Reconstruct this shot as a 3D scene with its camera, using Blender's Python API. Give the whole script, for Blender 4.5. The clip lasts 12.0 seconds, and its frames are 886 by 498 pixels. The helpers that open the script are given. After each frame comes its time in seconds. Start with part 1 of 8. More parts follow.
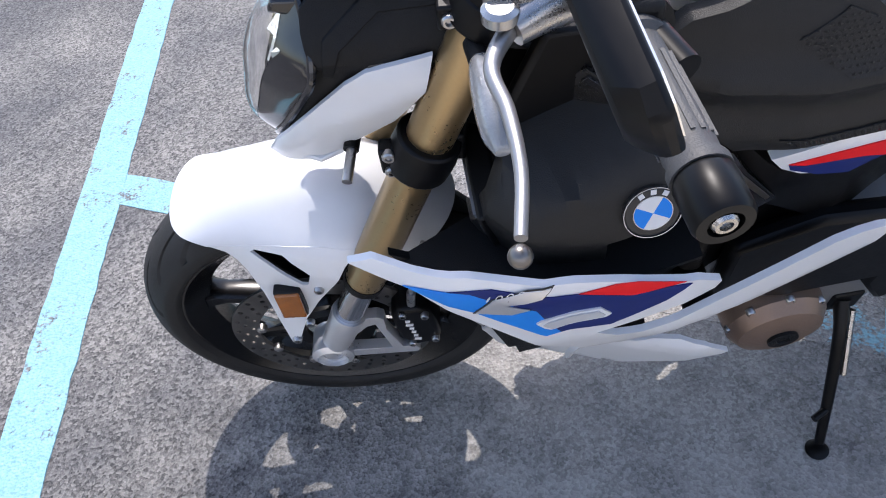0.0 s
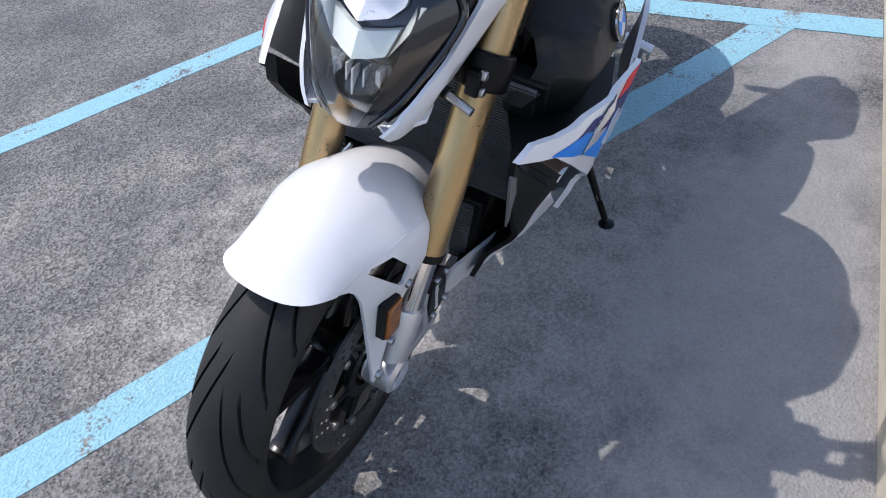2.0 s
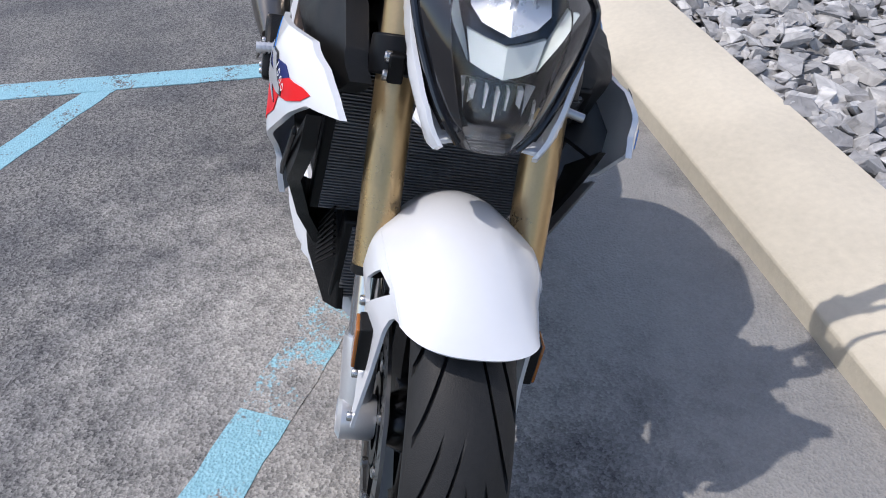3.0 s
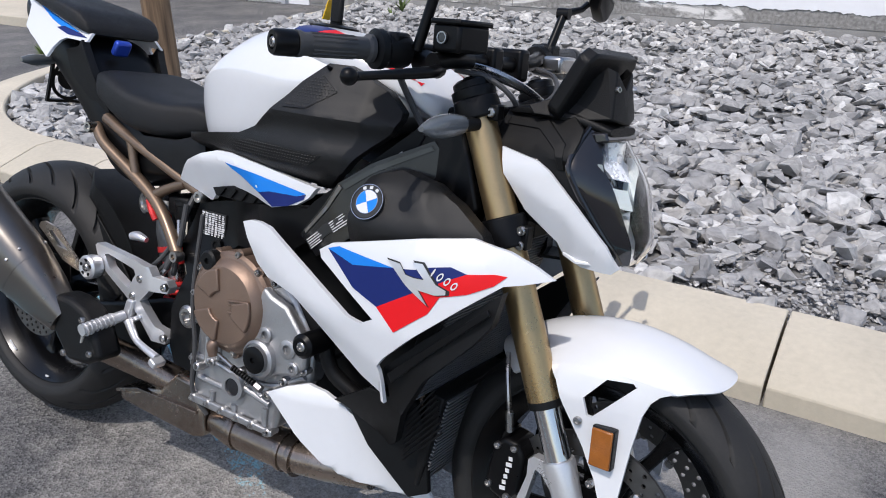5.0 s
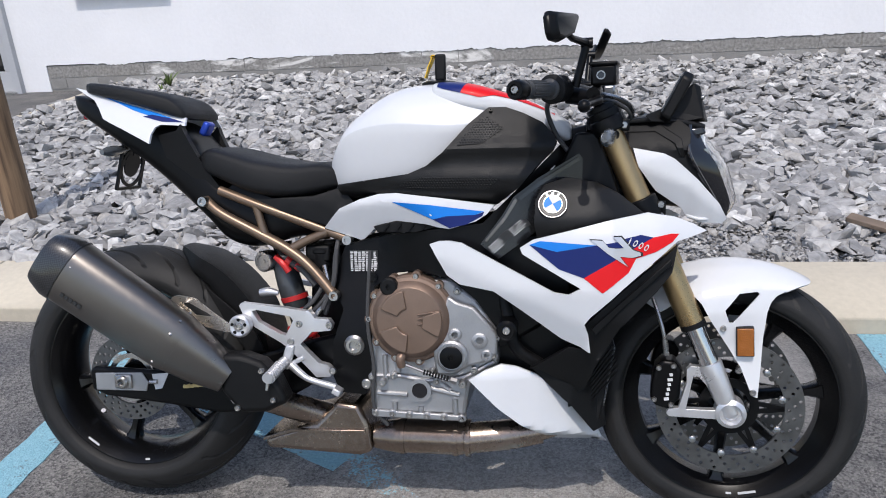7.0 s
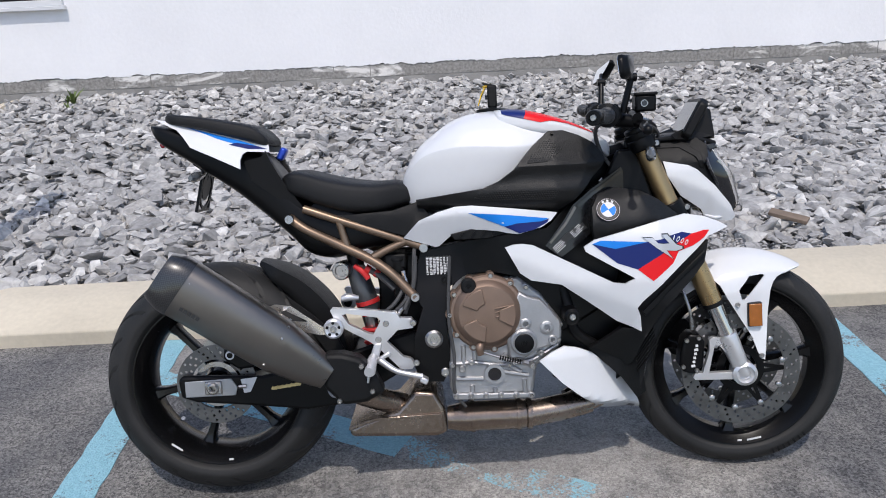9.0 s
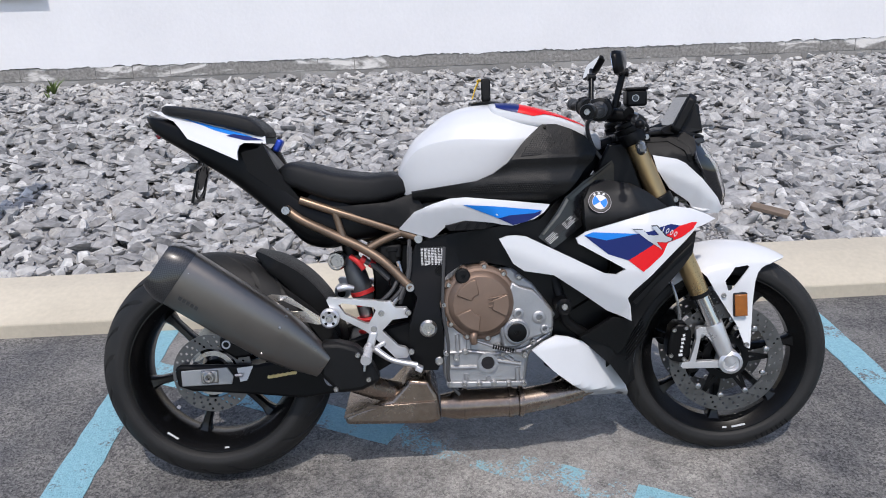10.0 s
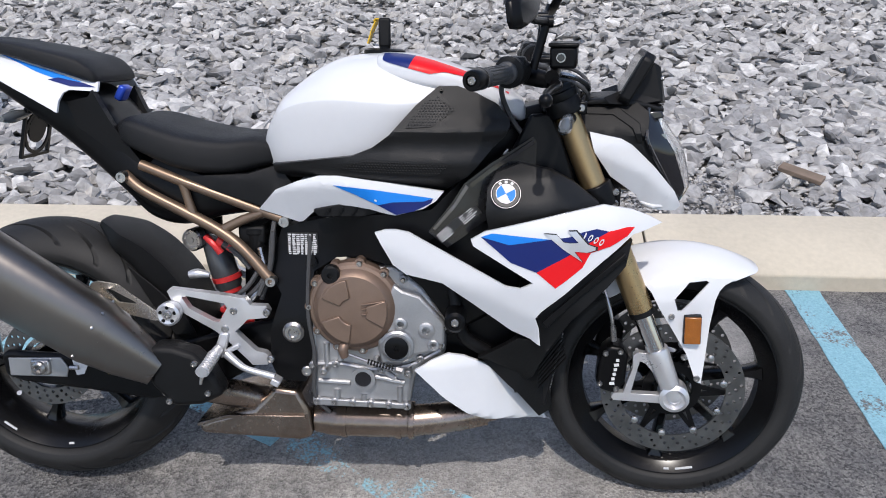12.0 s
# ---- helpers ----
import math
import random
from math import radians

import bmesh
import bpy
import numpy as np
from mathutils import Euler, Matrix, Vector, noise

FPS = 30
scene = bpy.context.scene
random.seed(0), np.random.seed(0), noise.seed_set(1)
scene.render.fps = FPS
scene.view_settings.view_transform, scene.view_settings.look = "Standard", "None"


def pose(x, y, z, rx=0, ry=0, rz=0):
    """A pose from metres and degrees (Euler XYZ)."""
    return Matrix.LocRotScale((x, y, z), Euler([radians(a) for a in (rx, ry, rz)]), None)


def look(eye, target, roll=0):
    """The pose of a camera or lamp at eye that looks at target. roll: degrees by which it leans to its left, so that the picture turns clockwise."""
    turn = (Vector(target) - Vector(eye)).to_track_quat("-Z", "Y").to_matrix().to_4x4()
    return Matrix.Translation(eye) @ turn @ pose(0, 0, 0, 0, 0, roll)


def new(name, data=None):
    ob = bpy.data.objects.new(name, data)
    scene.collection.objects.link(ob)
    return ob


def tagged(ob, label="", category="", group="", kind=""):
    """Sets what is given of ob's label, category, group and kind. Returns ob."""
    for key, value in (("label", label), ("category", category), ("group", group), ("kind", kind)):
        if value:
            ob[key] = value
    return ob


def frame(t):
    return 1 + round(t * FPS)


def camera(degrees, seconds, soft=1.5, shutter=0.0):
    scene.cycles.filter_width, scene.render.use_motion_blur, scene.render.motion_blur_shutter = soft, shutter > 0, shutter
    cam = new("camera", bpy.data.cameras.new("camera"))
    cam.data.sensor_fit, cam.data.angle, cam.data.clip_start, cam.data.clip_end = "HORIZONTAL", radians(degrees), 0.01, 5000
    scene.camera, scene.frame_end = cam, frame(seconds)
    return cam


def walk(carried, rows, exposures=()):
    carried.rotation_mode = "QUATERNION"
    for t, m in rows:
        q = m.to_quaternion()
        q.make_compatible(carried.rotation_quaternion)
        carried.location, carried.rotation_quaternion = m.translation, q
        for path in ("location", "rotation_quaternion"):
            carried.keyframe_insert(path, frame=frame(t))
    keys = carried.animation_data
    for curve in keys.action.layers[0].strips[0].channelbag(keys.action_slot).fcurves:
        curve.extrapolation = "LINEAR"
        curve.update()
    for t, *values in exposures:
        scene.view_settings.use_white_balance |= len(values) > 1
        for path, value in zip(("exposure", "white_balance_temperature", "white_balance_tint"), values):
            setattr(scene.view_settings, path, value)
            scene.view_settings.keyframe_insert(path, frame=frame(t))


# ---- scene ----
cam = camera(60.2, 12.0, 1.0)
PATH = [
    (0, (0.545, 0.944, 1.215), (0.545, -0.463, -0.206), -9.7),
    (0.2, (0.678, 0.958, 1.24), (0.48, -0.453, -0.163), -8.7),
    (0.5, (0.843, 0.979, 1.254), (0.383, -0.405, -0.114), -7.6),
    (1, (1.04, 0.878, 1.217), (0.258, -0.321, -0.181), -6.8),
    (1.5, (1.21, 0.778, 1.241), (0.152, -0.172, -0.165), -6.1),
    (2, (1.383, 0.627, 1.205), (0.058, -0.05, -0.132), -6.1),
    (2.3, (1.401, 0.467, 1.156), (-0.058, 0.028, -0.14), -5.4),
    (2.5, (1.426, 0.346, 1.149), (-0.098, 0.093, -0.121), -4.1),
    (2.7, (1.453, 0.204, 1.142), (-0.106, 0.146, -0.11), -2.9),
    (4.3, (1.25, -0.658, 1.22), (0.026, 0.598, 0.259), 0.5),
    (4.5, (1.21, -0.751, 1.238), (0.064, 0.604, 0.315), 0.3),
    (5, (1.022, -0.912, 1.238), (0.076, 0.636, 0.396), -0.5),
    (5.5, (0.863, -1.118, 1.265), (0.099, 0.555, 0.48), -1.6),
    (6, (0.716, -1.281, 1.282), (0.122, 0.476, 0.534), -2.4),
    (6.5, (0.53, -1.385, 1.273), (0.089, 0.422, 0.536), -3.1),
    (7, (0.351, -1.542, 1.31), (0.042, 0.293, 0.575), -3.6),
    (7.5, (0.188, -1.647, 1.357), (-0.006, 0.201, 0.617), -3.8),
    (7.7, (0.145, -1.647, 1.367), (-0.024, 0.201, 0.621), -4.0),
    (9.3, (-0.139, -1.863, 1.435), (-0.091, -0.001, 0.706), -2.4),
    (9.5, (-0.148, -1.866, 1.436), (-0.087, -0.005, 0.706), -2.3),
    (10, (-0.146, -1.869, 1.437), (-0.079, -0.016, 0.689), -1.9),
    (10.5, (-0.096, -1.818, 1.441), (-0.044, 0.019, 0.652), -1.9),
    (11, (0.044, -1.701, 1.45), (0.07, 0.111, 0.603), -1.8),
    (11.5, (0.167, -1.59, 1.438), (0.147, 0.192, 0.529), -1.4),
    (12, (0.291, -1.391, 1.436), (0.182, 0.355, 0.467), -0.7),
]
walk(cam, [(t, look(eye, target, roll)) for t, eye, target, roll in PATH],
     [(0, 1.25, 6550, 14), (0.5, 1.2, 6500, 14), (1.5, 0.97, 6420, 14), (2.5, 0.65, 6450, 13), (2.7, 0.6, 6450, 13), (4.3, 0.42, 6550, 12), (10.5, 0.33, 6600, 12), (12, 0.43, 6600, 12)])

# ---- world and light ----
world = bpy.data.worlds.new("world")
scene.world = world
world.use_nodes = True
wn, wl = world.node_tree.nodes, world.node_tree.links
sky = wn.new("ShaderNodeTexSky")
sky.sky_type = "NISHITA"
sky.sun_disc = False
SUN_EL, SUN_AZ = 62.0, 182.0
sky.sun_elevation, sky.sun_rotation = radians(SUN_EL), radians(SUN_AZ)
sky.air_density, sky.dust_density = 1.0, 1.5
wn["Background"].inputs["Strength"].default_value = 0.15
wl.new(sky.outputs[0], wn["Background"].inputs["Color"])
sun_data = bpy.data.lights.new("sun", "SUN")
sun_data.energy, sun_data.angle, sun_data.color = 2.15, radians(0.53), (1.0, 0.96, 0.91)
SUN_DIR = Vector((math.cos(radians(SUN_EL)) * math.sin(radians(SUN_AZ)),
                  math.cos(radians(SUN_EL)) * math.cos(radians(SUN_AZ)), math.sin(radians(SUN_EL))))
sun = new("sun", sun_data)
sun.matrix_world = look(SUN_DIR * 20, (0, 0, 0))

# ---- materials ----


def material(name, color, rough=0.5, metal=0.0, coat=0.0, vary=0.12, scale=6.0, bump=0.0, bump_scale=400.0, rvary=0.1,
             ior=1.5, by_object=0.0, tint=None):
    """A principled surface with colour and gloss varied at a broad and a fine scale."""
    m = bpy.data.materials.new(name)
    m.use_nodes = True
    n, l = m.node_tree.nodes, m.node_tree.links
    p = n["Principled BSDF"]
    tc = n.new("ShaderNodeTexCoord")
    big = n.new("ShaderNodeTexNoise")
    big.inputs["Scale"].default_value, big.inputs["Detail"].default_value = scale, 6
    fine = n.new("ShaderNodeTexNoise")
    fine.inputs["Scale"].default_value, fine.inputs["Detail"].default_value = scale * 22, 3
    for t in (big, fine):
        l.new(tc.outputs["Object"], t.inputs["Vector"])
    add = n.new("ShaderNodeMath")
    add.operation = "MULTIPLY_ADD"
    l.new(fine.outputs[0], add.inputs[0])
    add.inputs[1].default_value = 0.5
    l.new(big.outputs[0], add.inputs[2])
    ramp = n.new("ShaderNodeValToRGB")
    lo = [max(0, c * (1 - vary)) for c in color]
    hi = [min(1, c * (1 + vary)) for c in (tint or color)]
    ramp.color_ramp.elements[0].position, ramp.color_ramp.elements[1].position = 0.45, 1.05
    ramp.color_ramp.elements[0].color, ramp.color_ramp.elements[1].color = (*lo, 1), (*hi, 1)
    l.new(add.outputs[0], ramp.inputs[0])
    out = ramp.outputs[0]
    if by_object:
        info, hsv = n.new("ShaderNodeObjectInfo"), n.new("ShaderNodeHueSaturation")
        mr = n.new("ShaderNodeMapRange")
        mr.inputs[3].default_value, mr.inputs[4].default_value = 1 - by_object, 1 + by_object
        l.new(info.outputs["Random"], mr.inputs[0])
        l.new(mr.outputs[0], hsv.inputs["Value"])
        l.new(out, hsv.inputs["Color"])
        out = hsv.outputs[0]
    l.new(out, p.inputs["Base Color"])
    rr = n.new("ShaderNodeMapRange")
    rr.inputs[1].default_value, rr.inputs[2].default_value = 0.4, 1.1
    rr.inputs[3].default_value, rr.inputs[4].default_value = max(0.02, rough - rvary), min(1, rough + rvary)
    l.new(add.outputs[0], rr.inputs[0])
    l.new(rr.outputs[0], p.inputs["Roughness"])
    p.inputs["Metallic"].default_value, p.inputs["IOR"].default_value = metal, ior
    p.inputs["Coat Weight"].default_value, p.inputs["Coat Roughness"].default_value = coat, 0.06
    if bump:
        bt, bn = n.new("ShaderNodeTexNoise"), n.new("ShaderNodeBump")
        bt.inputs["Scale"].default_value, bt.inputs["Detail"].default_value = bump_scale, 4
        bn.inputs["Strength"].default_value, bn.inputs["Distance"].default_value = bump, 0.002
        l.new(tc.outputs["Object"], bt.inputs["Vector"])
        l.new(bt.outputs[0], bn.inputs["Height"])
        l.new(bn.outputs[0], p.inputs["Normal"])
    return m


WHITE = material("white_paint", (0.64, 0.65, 0.665), 0.32, 0, 0.6, vary=0.02, scale=3, rvary=0.05)
RED = material("red_paint", (0.68, 0.008, 0.012), 0.42, 0, 0.08, vary=0.05, scale=3, rvary=0.05, ior=1.3)
BLUE = material("blue_paint", (0.008, 0.19, 0.64), 0.42, 0, 0.08, vary=0.05, scale=3, rvary=0.05, ior=1.3)
NAVY = material("navy_paint", (0.008, 0.018, 0.12), 0.42, 0, 0.08, vary=0.06, scale=3, rvary=0.05, ior=1.3)
BLACK = material("black_plastic", (0.0038, 0.0038, 0.004), 0.48, vary=0.25, scale=8, bump=0.3, bump_scale=900, ior=1.32)
GREYPLASTIC = material("grey_plastic", (0.0075, 0.0074, 0.0074), 0.46, vary=0.2, scale=8, bump=0.3, bump_scale=900, ior=1.38)
SATIN = material("satin_black_paint", (0.003, 0.003, 0.0034), 0.36, vary=0.2, scale=8, ior=1.27)
GLOSSBLACK = material("gloss_black", (0.01, 0.01, 0.012), 0.12, 0, 0.4, vary=0.2, scale=6, rvary=0.04)
BEAMPAINT = material("beam_paint", (0.006, 0.006, 0.0068), 0.26, 0, 0.25, vary=0.2, scale=6, rvary=0.05)
RUBBER = material("grip_rubber", (0.045, 0.045, 0.046), 0.55, vary=0.2, scale=20, bump=0.3, bump_scale=700)
SEATVINYL = material("seat_vinyl", (0.0055, 0.0055, 0.006), 0.55, vary=0.15, scale=12, bump=0.5, bump_scale=1100, ior=1.4)
TYRE = material("tyre_rubber", (0.01, 0.01, 0.0104), 0.6, vary=0.3, scale=9, bump=0.25, bump_scale=600, ior=1.38, tint=(0.0155, 0.0152, 0.0149))
GOLD = material("gold_anodised", (0.41, 0.292, 0.152), 0.31, 0.9, vary=0.08, scale=10, bump=0.05, bump_scale=900)
BRONZE = material("bronze_cast", (0.21, 0.145, 0.108), 0.42, 0.6, vary=0.12, scale=20, bump=0.2, bump_scale=900)
BRONZETUBE = material("bronze_tube", (0.2, 0.142, 0.1), 0.38, 0.7, vary=0.1, scale=20)
ALLOY = material("cast_alloy", (0.37, 0.37, 0.375), 0.38, 0.8, vary=0.12, scale=18, bump=0.3, bump_scale=800)
GREYMETAL = material("dark_grey_metal", (0.075, 0.08, 0.085), 0.42, 0.5, vary=0.1, scale=20)
SILVER = material("silver_paint", (0.62, 0.62, 0.63), 0.34, 0.7, vary=0.06, scale=15)
LEVERMETAL = material("lever_metal", (0.3, 0.3, 0.305), 0.42, 0.85, vary=0.08, scale=20)
CHROME = material("polished_steel", (0.6, 0.6, 0.61), 0.14, 1.0, vary=0.05, scale=15, rvary=0.05)
STEEL = material("brushed_steel", (0.42, 0.41, 0.4), 0.3, 1.0, vary=0.15, scale=30)
TITAN = material("grey_titanium", (0.19, 0.175, 0.16), 0.33, 0.92, vary=0.05, scale=3)
HEATED = material("heat_tinted_steel", (0.2, 0.148, 0.112), 0.27, 0.95, vary=0.1, rvary=0.03, scale=4, tint=(0.3, 0.255, 0.222))
ORANGE = material("amber_reflector", (0.27, 0.085, 0.01), 0.2, 0, 0.5, vary=0.15, scale=60, bump=0.4, bump_scale=300)
REDPART = material("red_anodised", (0.55, 0.03, 0.03), 0.35, 0.3, vary=0.08)
BLUEPART = material("blue_anodised", (0.02, 0.06, 0.4), 0.3, 0.4, vary=0.08)
REDLENS = material("red_lens", (0.45, 0.01, 0.015), 0.15, 0, 0.5, vary=0.1)
PRINT = material("white_print", (0.6, 0.6, 0.6), 0.5, vary=0.05)
LABEL = material("black_label", (0.014, 0.014, 0.014), 0.4, vary=0.1)
REFLECTOR = material("lamp_reflector", (0.8, 0.81, 0.82), 0.28, 0.5, vary=0.03, rvary=0.04)
GUIDE = material("light_guide_plastic", (0.52, 0.57, 0.555), 0.2, 0.2, 0.3, vary=0.06, scale=30)
MIRROR = material("mirror_glass", (0.8, 0.82, 0.84), 0.03, 1.0, vary=0.01, rvary=0.01)
YELLOW = material("yellow_tag", (0.75, 0.45, 0.01), 0.45, vary=0.06)
CHAIN = material("chain_gold", (0.5, 0.4, 0.2), 0.35, 0.8, vary=0.15, scale=40)
CHAMPAGNE = material("champagne_metal", (0.62, 0.57, 0.5), 0.28, 0.9, vary=0.06, scale=15)
FIN = material("radiator_fin", (0.17, 0.17, 0.175), 0.5, 0.3, vary=0.15, scale=20)
DISCMAT = material("brake_disc_steel", (0.15, 0.147, 0.143), 0.45, 1.0, vary=0.2, scale=40)
WHEELMAT = material("wheel_black", (0.003, 0.003, 0.0034), 0.24, vary=0.2, scale=8, rvary=0.05, ior=1.42)
CONCRETE = material("pale_concrete", (0.5, 0.45, 0.36), 0.85, vary=0.14, scale=2.2, bump=0.5, bump_scale=140, by_object=0.03)
BLOCK = material("grey_block", (0.28, 0.272, 0.258), 0.9, vary=0.2, scale=5, bump=0.8, bump_scale=160, by_object=0.16)
STUCCO = material("white_stucco", (0.8, 0.8, 0.81), 0.8, vary=0.04, scale=1.2, bump=1.0, bump_scale=26)
FRAMEGREY = material("door_frame_paint", (0.42, 0.43, 0.45), 0.45, vary=0.05, scale=3)
DARKROOM = material("dark_room", (0.03, 0.03, 0.032), 0.8, vary=0.2, scale=2)
SOIL = material("dark_soil", (0.17, 0.167, 0.162), 0.95, vary=0.45, scale=14, bump=1.0, bump_scale=90)
LEAF = material("weed_leaf", (0.09, 0.13, 0.03), 0.55, vary=0.3, scale=30)
BOARD = material("weathered_board", (0.16, 0.12, 0.09), 0.8, vary=0.3, scale=16)


def glass_material(name, color, rough=0.02):
    m = bpy.data.materials.new(name)
    m.use_nodes = True
    p = m.node_tree.nodes["Principled BSDF"]
    p.inputs["Base Color"].default_value = (*color, 1)
    p.inputs["Roughness"].default_value = rough
    p.inputs["Transmission Weight"].default_value, p.inputs["IOR"].default_value = 1.0, 1.36
    return m


LENS = glass_material("clear_lens", (1.0, 1.0, 1.0))
SMOKE = material("smoked_lens", (0.09, 0.1, 0.11), 0.12, 0, 0.5, vary=0.1, scale=40, bump=0.3, bump_scale=250)
# paler copy of the smoked lens, with the left side's skylight in its colour
SKYLITIND = material("sky_lit_indicator", (0.24, 0.25, 0.26), 0.12, 0.3, 0.5, vary=0.15, scale=60, bump=0.4, bump_scale=250)
PANE = material("dark_pane", (0.012, 0.013, 0.015), 0.05, 0, 0.3, vary=0.2, rvary=0.02)


def asphalt():
    m = bpy.data.materials.new("asphalt")
    m.use_nodes = True
    n, l = m.node_tree.nodes, m.node_tree.links
    p = n["Principled BSDF"]
    tc = n.new("ShaderNodeTexCoord")
    vor = n.new("ShaderNodeTexVoronoi")
    vor.inputs["Scale"].default_value = 170
    vor2 = n.new("ShaderNodeTexVoronoi")
    vor2.inputs["Scale"].default_value = 420
    wear = n.new("ShaderNodeTexNoise")
    wear.inputs["Scale"].default_value, wear.inputs["Detail"].default_value, wear.inputs["Roughness"].default_value = 2.3, 9, 0.62
    broad = n.new("ShaderNodeTexNoise")
    broad.inputs["Scale"].default_value, broad.inputs["Detail"].default_value = 0.45, 4
    for t in (vor, vor2, wear, broad):
        l.new(tc.outputs["Object"], t.inputs["Vector"])
    grit = n.new("ShaderNodeValToRGB")
    grit.color_ramp.elements[0].position, grit.color_ramp.elements[1].position = 0.08, 0.95
    grit.color_ramp.elements[0].color, grit.color_ramp.elements[1].color = (0.016, 0.016, 0.018, 1), (0.33, 0.325, 0.315, 1)
    sep = n.new("ShaderNodeSeparateColor")
    l.new(vor.outputs["Color"], sep.inputs[0])
    l.new(sep.outputs[0], grit.inputs[0])
    grit2 = n.new("ShaderNodeValToRGB")
    grit2.color_ramp.elements[0].position, grit2.color_ramp.elements[1].position = 0.2, 1.0
    grit2.color_ramp.elements[0].color, grit2.color_ramp.elements[1].color = (0.045, 0.045, 0.048, 1), (0.19, 0.187, 0.182, 1)
    sep2 = n.new("ShaderNodeSeparateColor")
    l.new(vor2.outputs["Color"], sep2.inputs[0])
    l.new(sep2.outputs[1], grit2.inputs[0])
    mixg = n.new("ShaderNodeMixRGB")
    mixg.inputs[0].default_value = 0.55
    l.new(grit.outputs[0], mixg.inputs[1])
    l.new(grit2.outputs[0], mixg.inputs[2])
    wr = n.new("ShaderNodeValToRGB")
    wr.color_ramp.elements[0].position, wr.color_ramp.elements[1].position = 0.38, 0.72
    wr.color_ramp.elements[0].color, wr.color_ramp.elements[1].color = (0.62, 0.62, 0.64, 1), (1.3, 1.26, 1.18, 1)
    l.new(wear.outputs[0], wr.inputs[0])
    mul = n.new("ShaderNodeMixRGB")
    mul.blend_type = "MULTIPLY"
    mul.inputs[0].default_value = 1.0
    l.new(mixg.outputs[0], mul.inputs[1])
    l.new(wr.outputs[0], mul.inputs[2])
    br = n.new("ShaderNodeMapRange")
    br.inputs[1].default_value, br.inputs[2].default_value = 0.3, 0.7
    br.inputs[3].default_value, br.inputs[4].default_value = 0.85, 1.2
    l.new(broad.outputs[0], br.inputs[0])
    hsv = n.new("ShaderNodeHueSaturation")
    l.new(br.outputs[0], hsv.inputs["Value"])
    l.new(mul.outputs[0], hsv.inputs["Color"])
    # a pale scuffed patch, centred by the bike to lighten its shaded ground too
    mp, ln = n.new("ShaderNodeMapping"), n.new("ShaderNodeVectorMath")
    mp.inputs["Location"].default_value, mp.inputs["Scale"].default_value = (-0.2, -0.1, 0), (1.0, 1.0, 0)
    ln.operation = "LENGTH"
    l.new(tc.outputs["Object"], mp.inputs[0])
    l.new(mp.outputs[0], ln.inputs[0])
    pn = n.new("ShaderNodeTexNoise")
    pn.inputs["Scale"].default_value, pn.inputs["Detail"].default_value, pn.inputs["Roughness"].default_value = 9, 12, 0.8
    l.new(tc.outputs["Object"], pn.inputs["Vector"])
    sub = n.new("ShaderNodeMath")
    sub.operation = "MULTIPLY_ADD"
    l.new(ln.outputs["Value"], sub.inputs[0])
    sub.inputs[1].default_value = -0.4
    l.new(pn.outputs[0], sub.inputs[2])
    pr = n.new("ShaderNodeValToRGB")
    pr.color_ramp.elements[0].position, pr.color_ramp.elements[1].position = 0.14, 0.44
    l.new(sub.outputs[0], pr.inputs[0])
    pale = n.new("ShaderNodeMixRGB")
    pale.blend_type = "ADD"
    pale.inputs[2].default_value = (0.15, 0.142, 0.13, 1)
    l.new(pr.outputs[0], pale.inputs[0])
    l.new(hsv.outputs[0], pale.inputs[1])
    # a smooth dusty strip along the kerb
    mp2, ln2 = n.new("ShaderNodeMapping"), n.new("ShaderNodeVectorMath")
    mp2.inputs["Location"].default_value, mp2.inputs["Scale"].default_value = (-0.08, -1.55, 0), (0.6, 2.1, 0)
    ln2.operation = "LENGTH"
    l.new(tc.outputs["Object"], mp2.inputs[0])
    l.new(mp2.outputs[0], ln2.inputs[0])
    sub2 = n.new("ShaderNodeMath")
    sub2.operation = "MULTIPLY_ADD"
    l.new(ln2.outputs["Value"], sub2.inputs[0])
    sub2.inputs[1].default_value = -0.55
    l.new(wear.outputs[0], sub2.inputs[2])
    pr2 = n.new("ShaderNodeValToRGB")
    pr2.color_ramp.elements[0].position, pr2.color_ramp.elements[1].position = 0.0, 0.28
    pr2.color_ramp.elements[1].color = (0.75, 0.75, 0.75, 1)
    l.new(sub2.outputs[0], pr2.inputs[0])
    dust = n.new("ShaderNodeMixRGB")
    dust.inputs[2].default_value = (0.27, 0.262, 0.25, 1)
    l.new(pr2.outputs[0], dust.inputs[0])
    l.new(pale.outputs[0], dust.inputs[1])
    hsv = dust
    l.new(hsv.outputs[0], p.inputs["Base Color"])
    p.inputs["Roughness"].default_value = 0.88
    b = n.new("ShaderNodeBump")
    b.inputs["Strength"].default_value, b.inputs["Distance"].default_value = 0.7, 0.004
    l.new(vor.outputs["Distance"], b.inputs["Height"])
    l.new(b.outputs[0], p.inputs["Normal"])
    return m, n, l, p, hsv, tc, wear


ASPHALT = asphalt()[0]


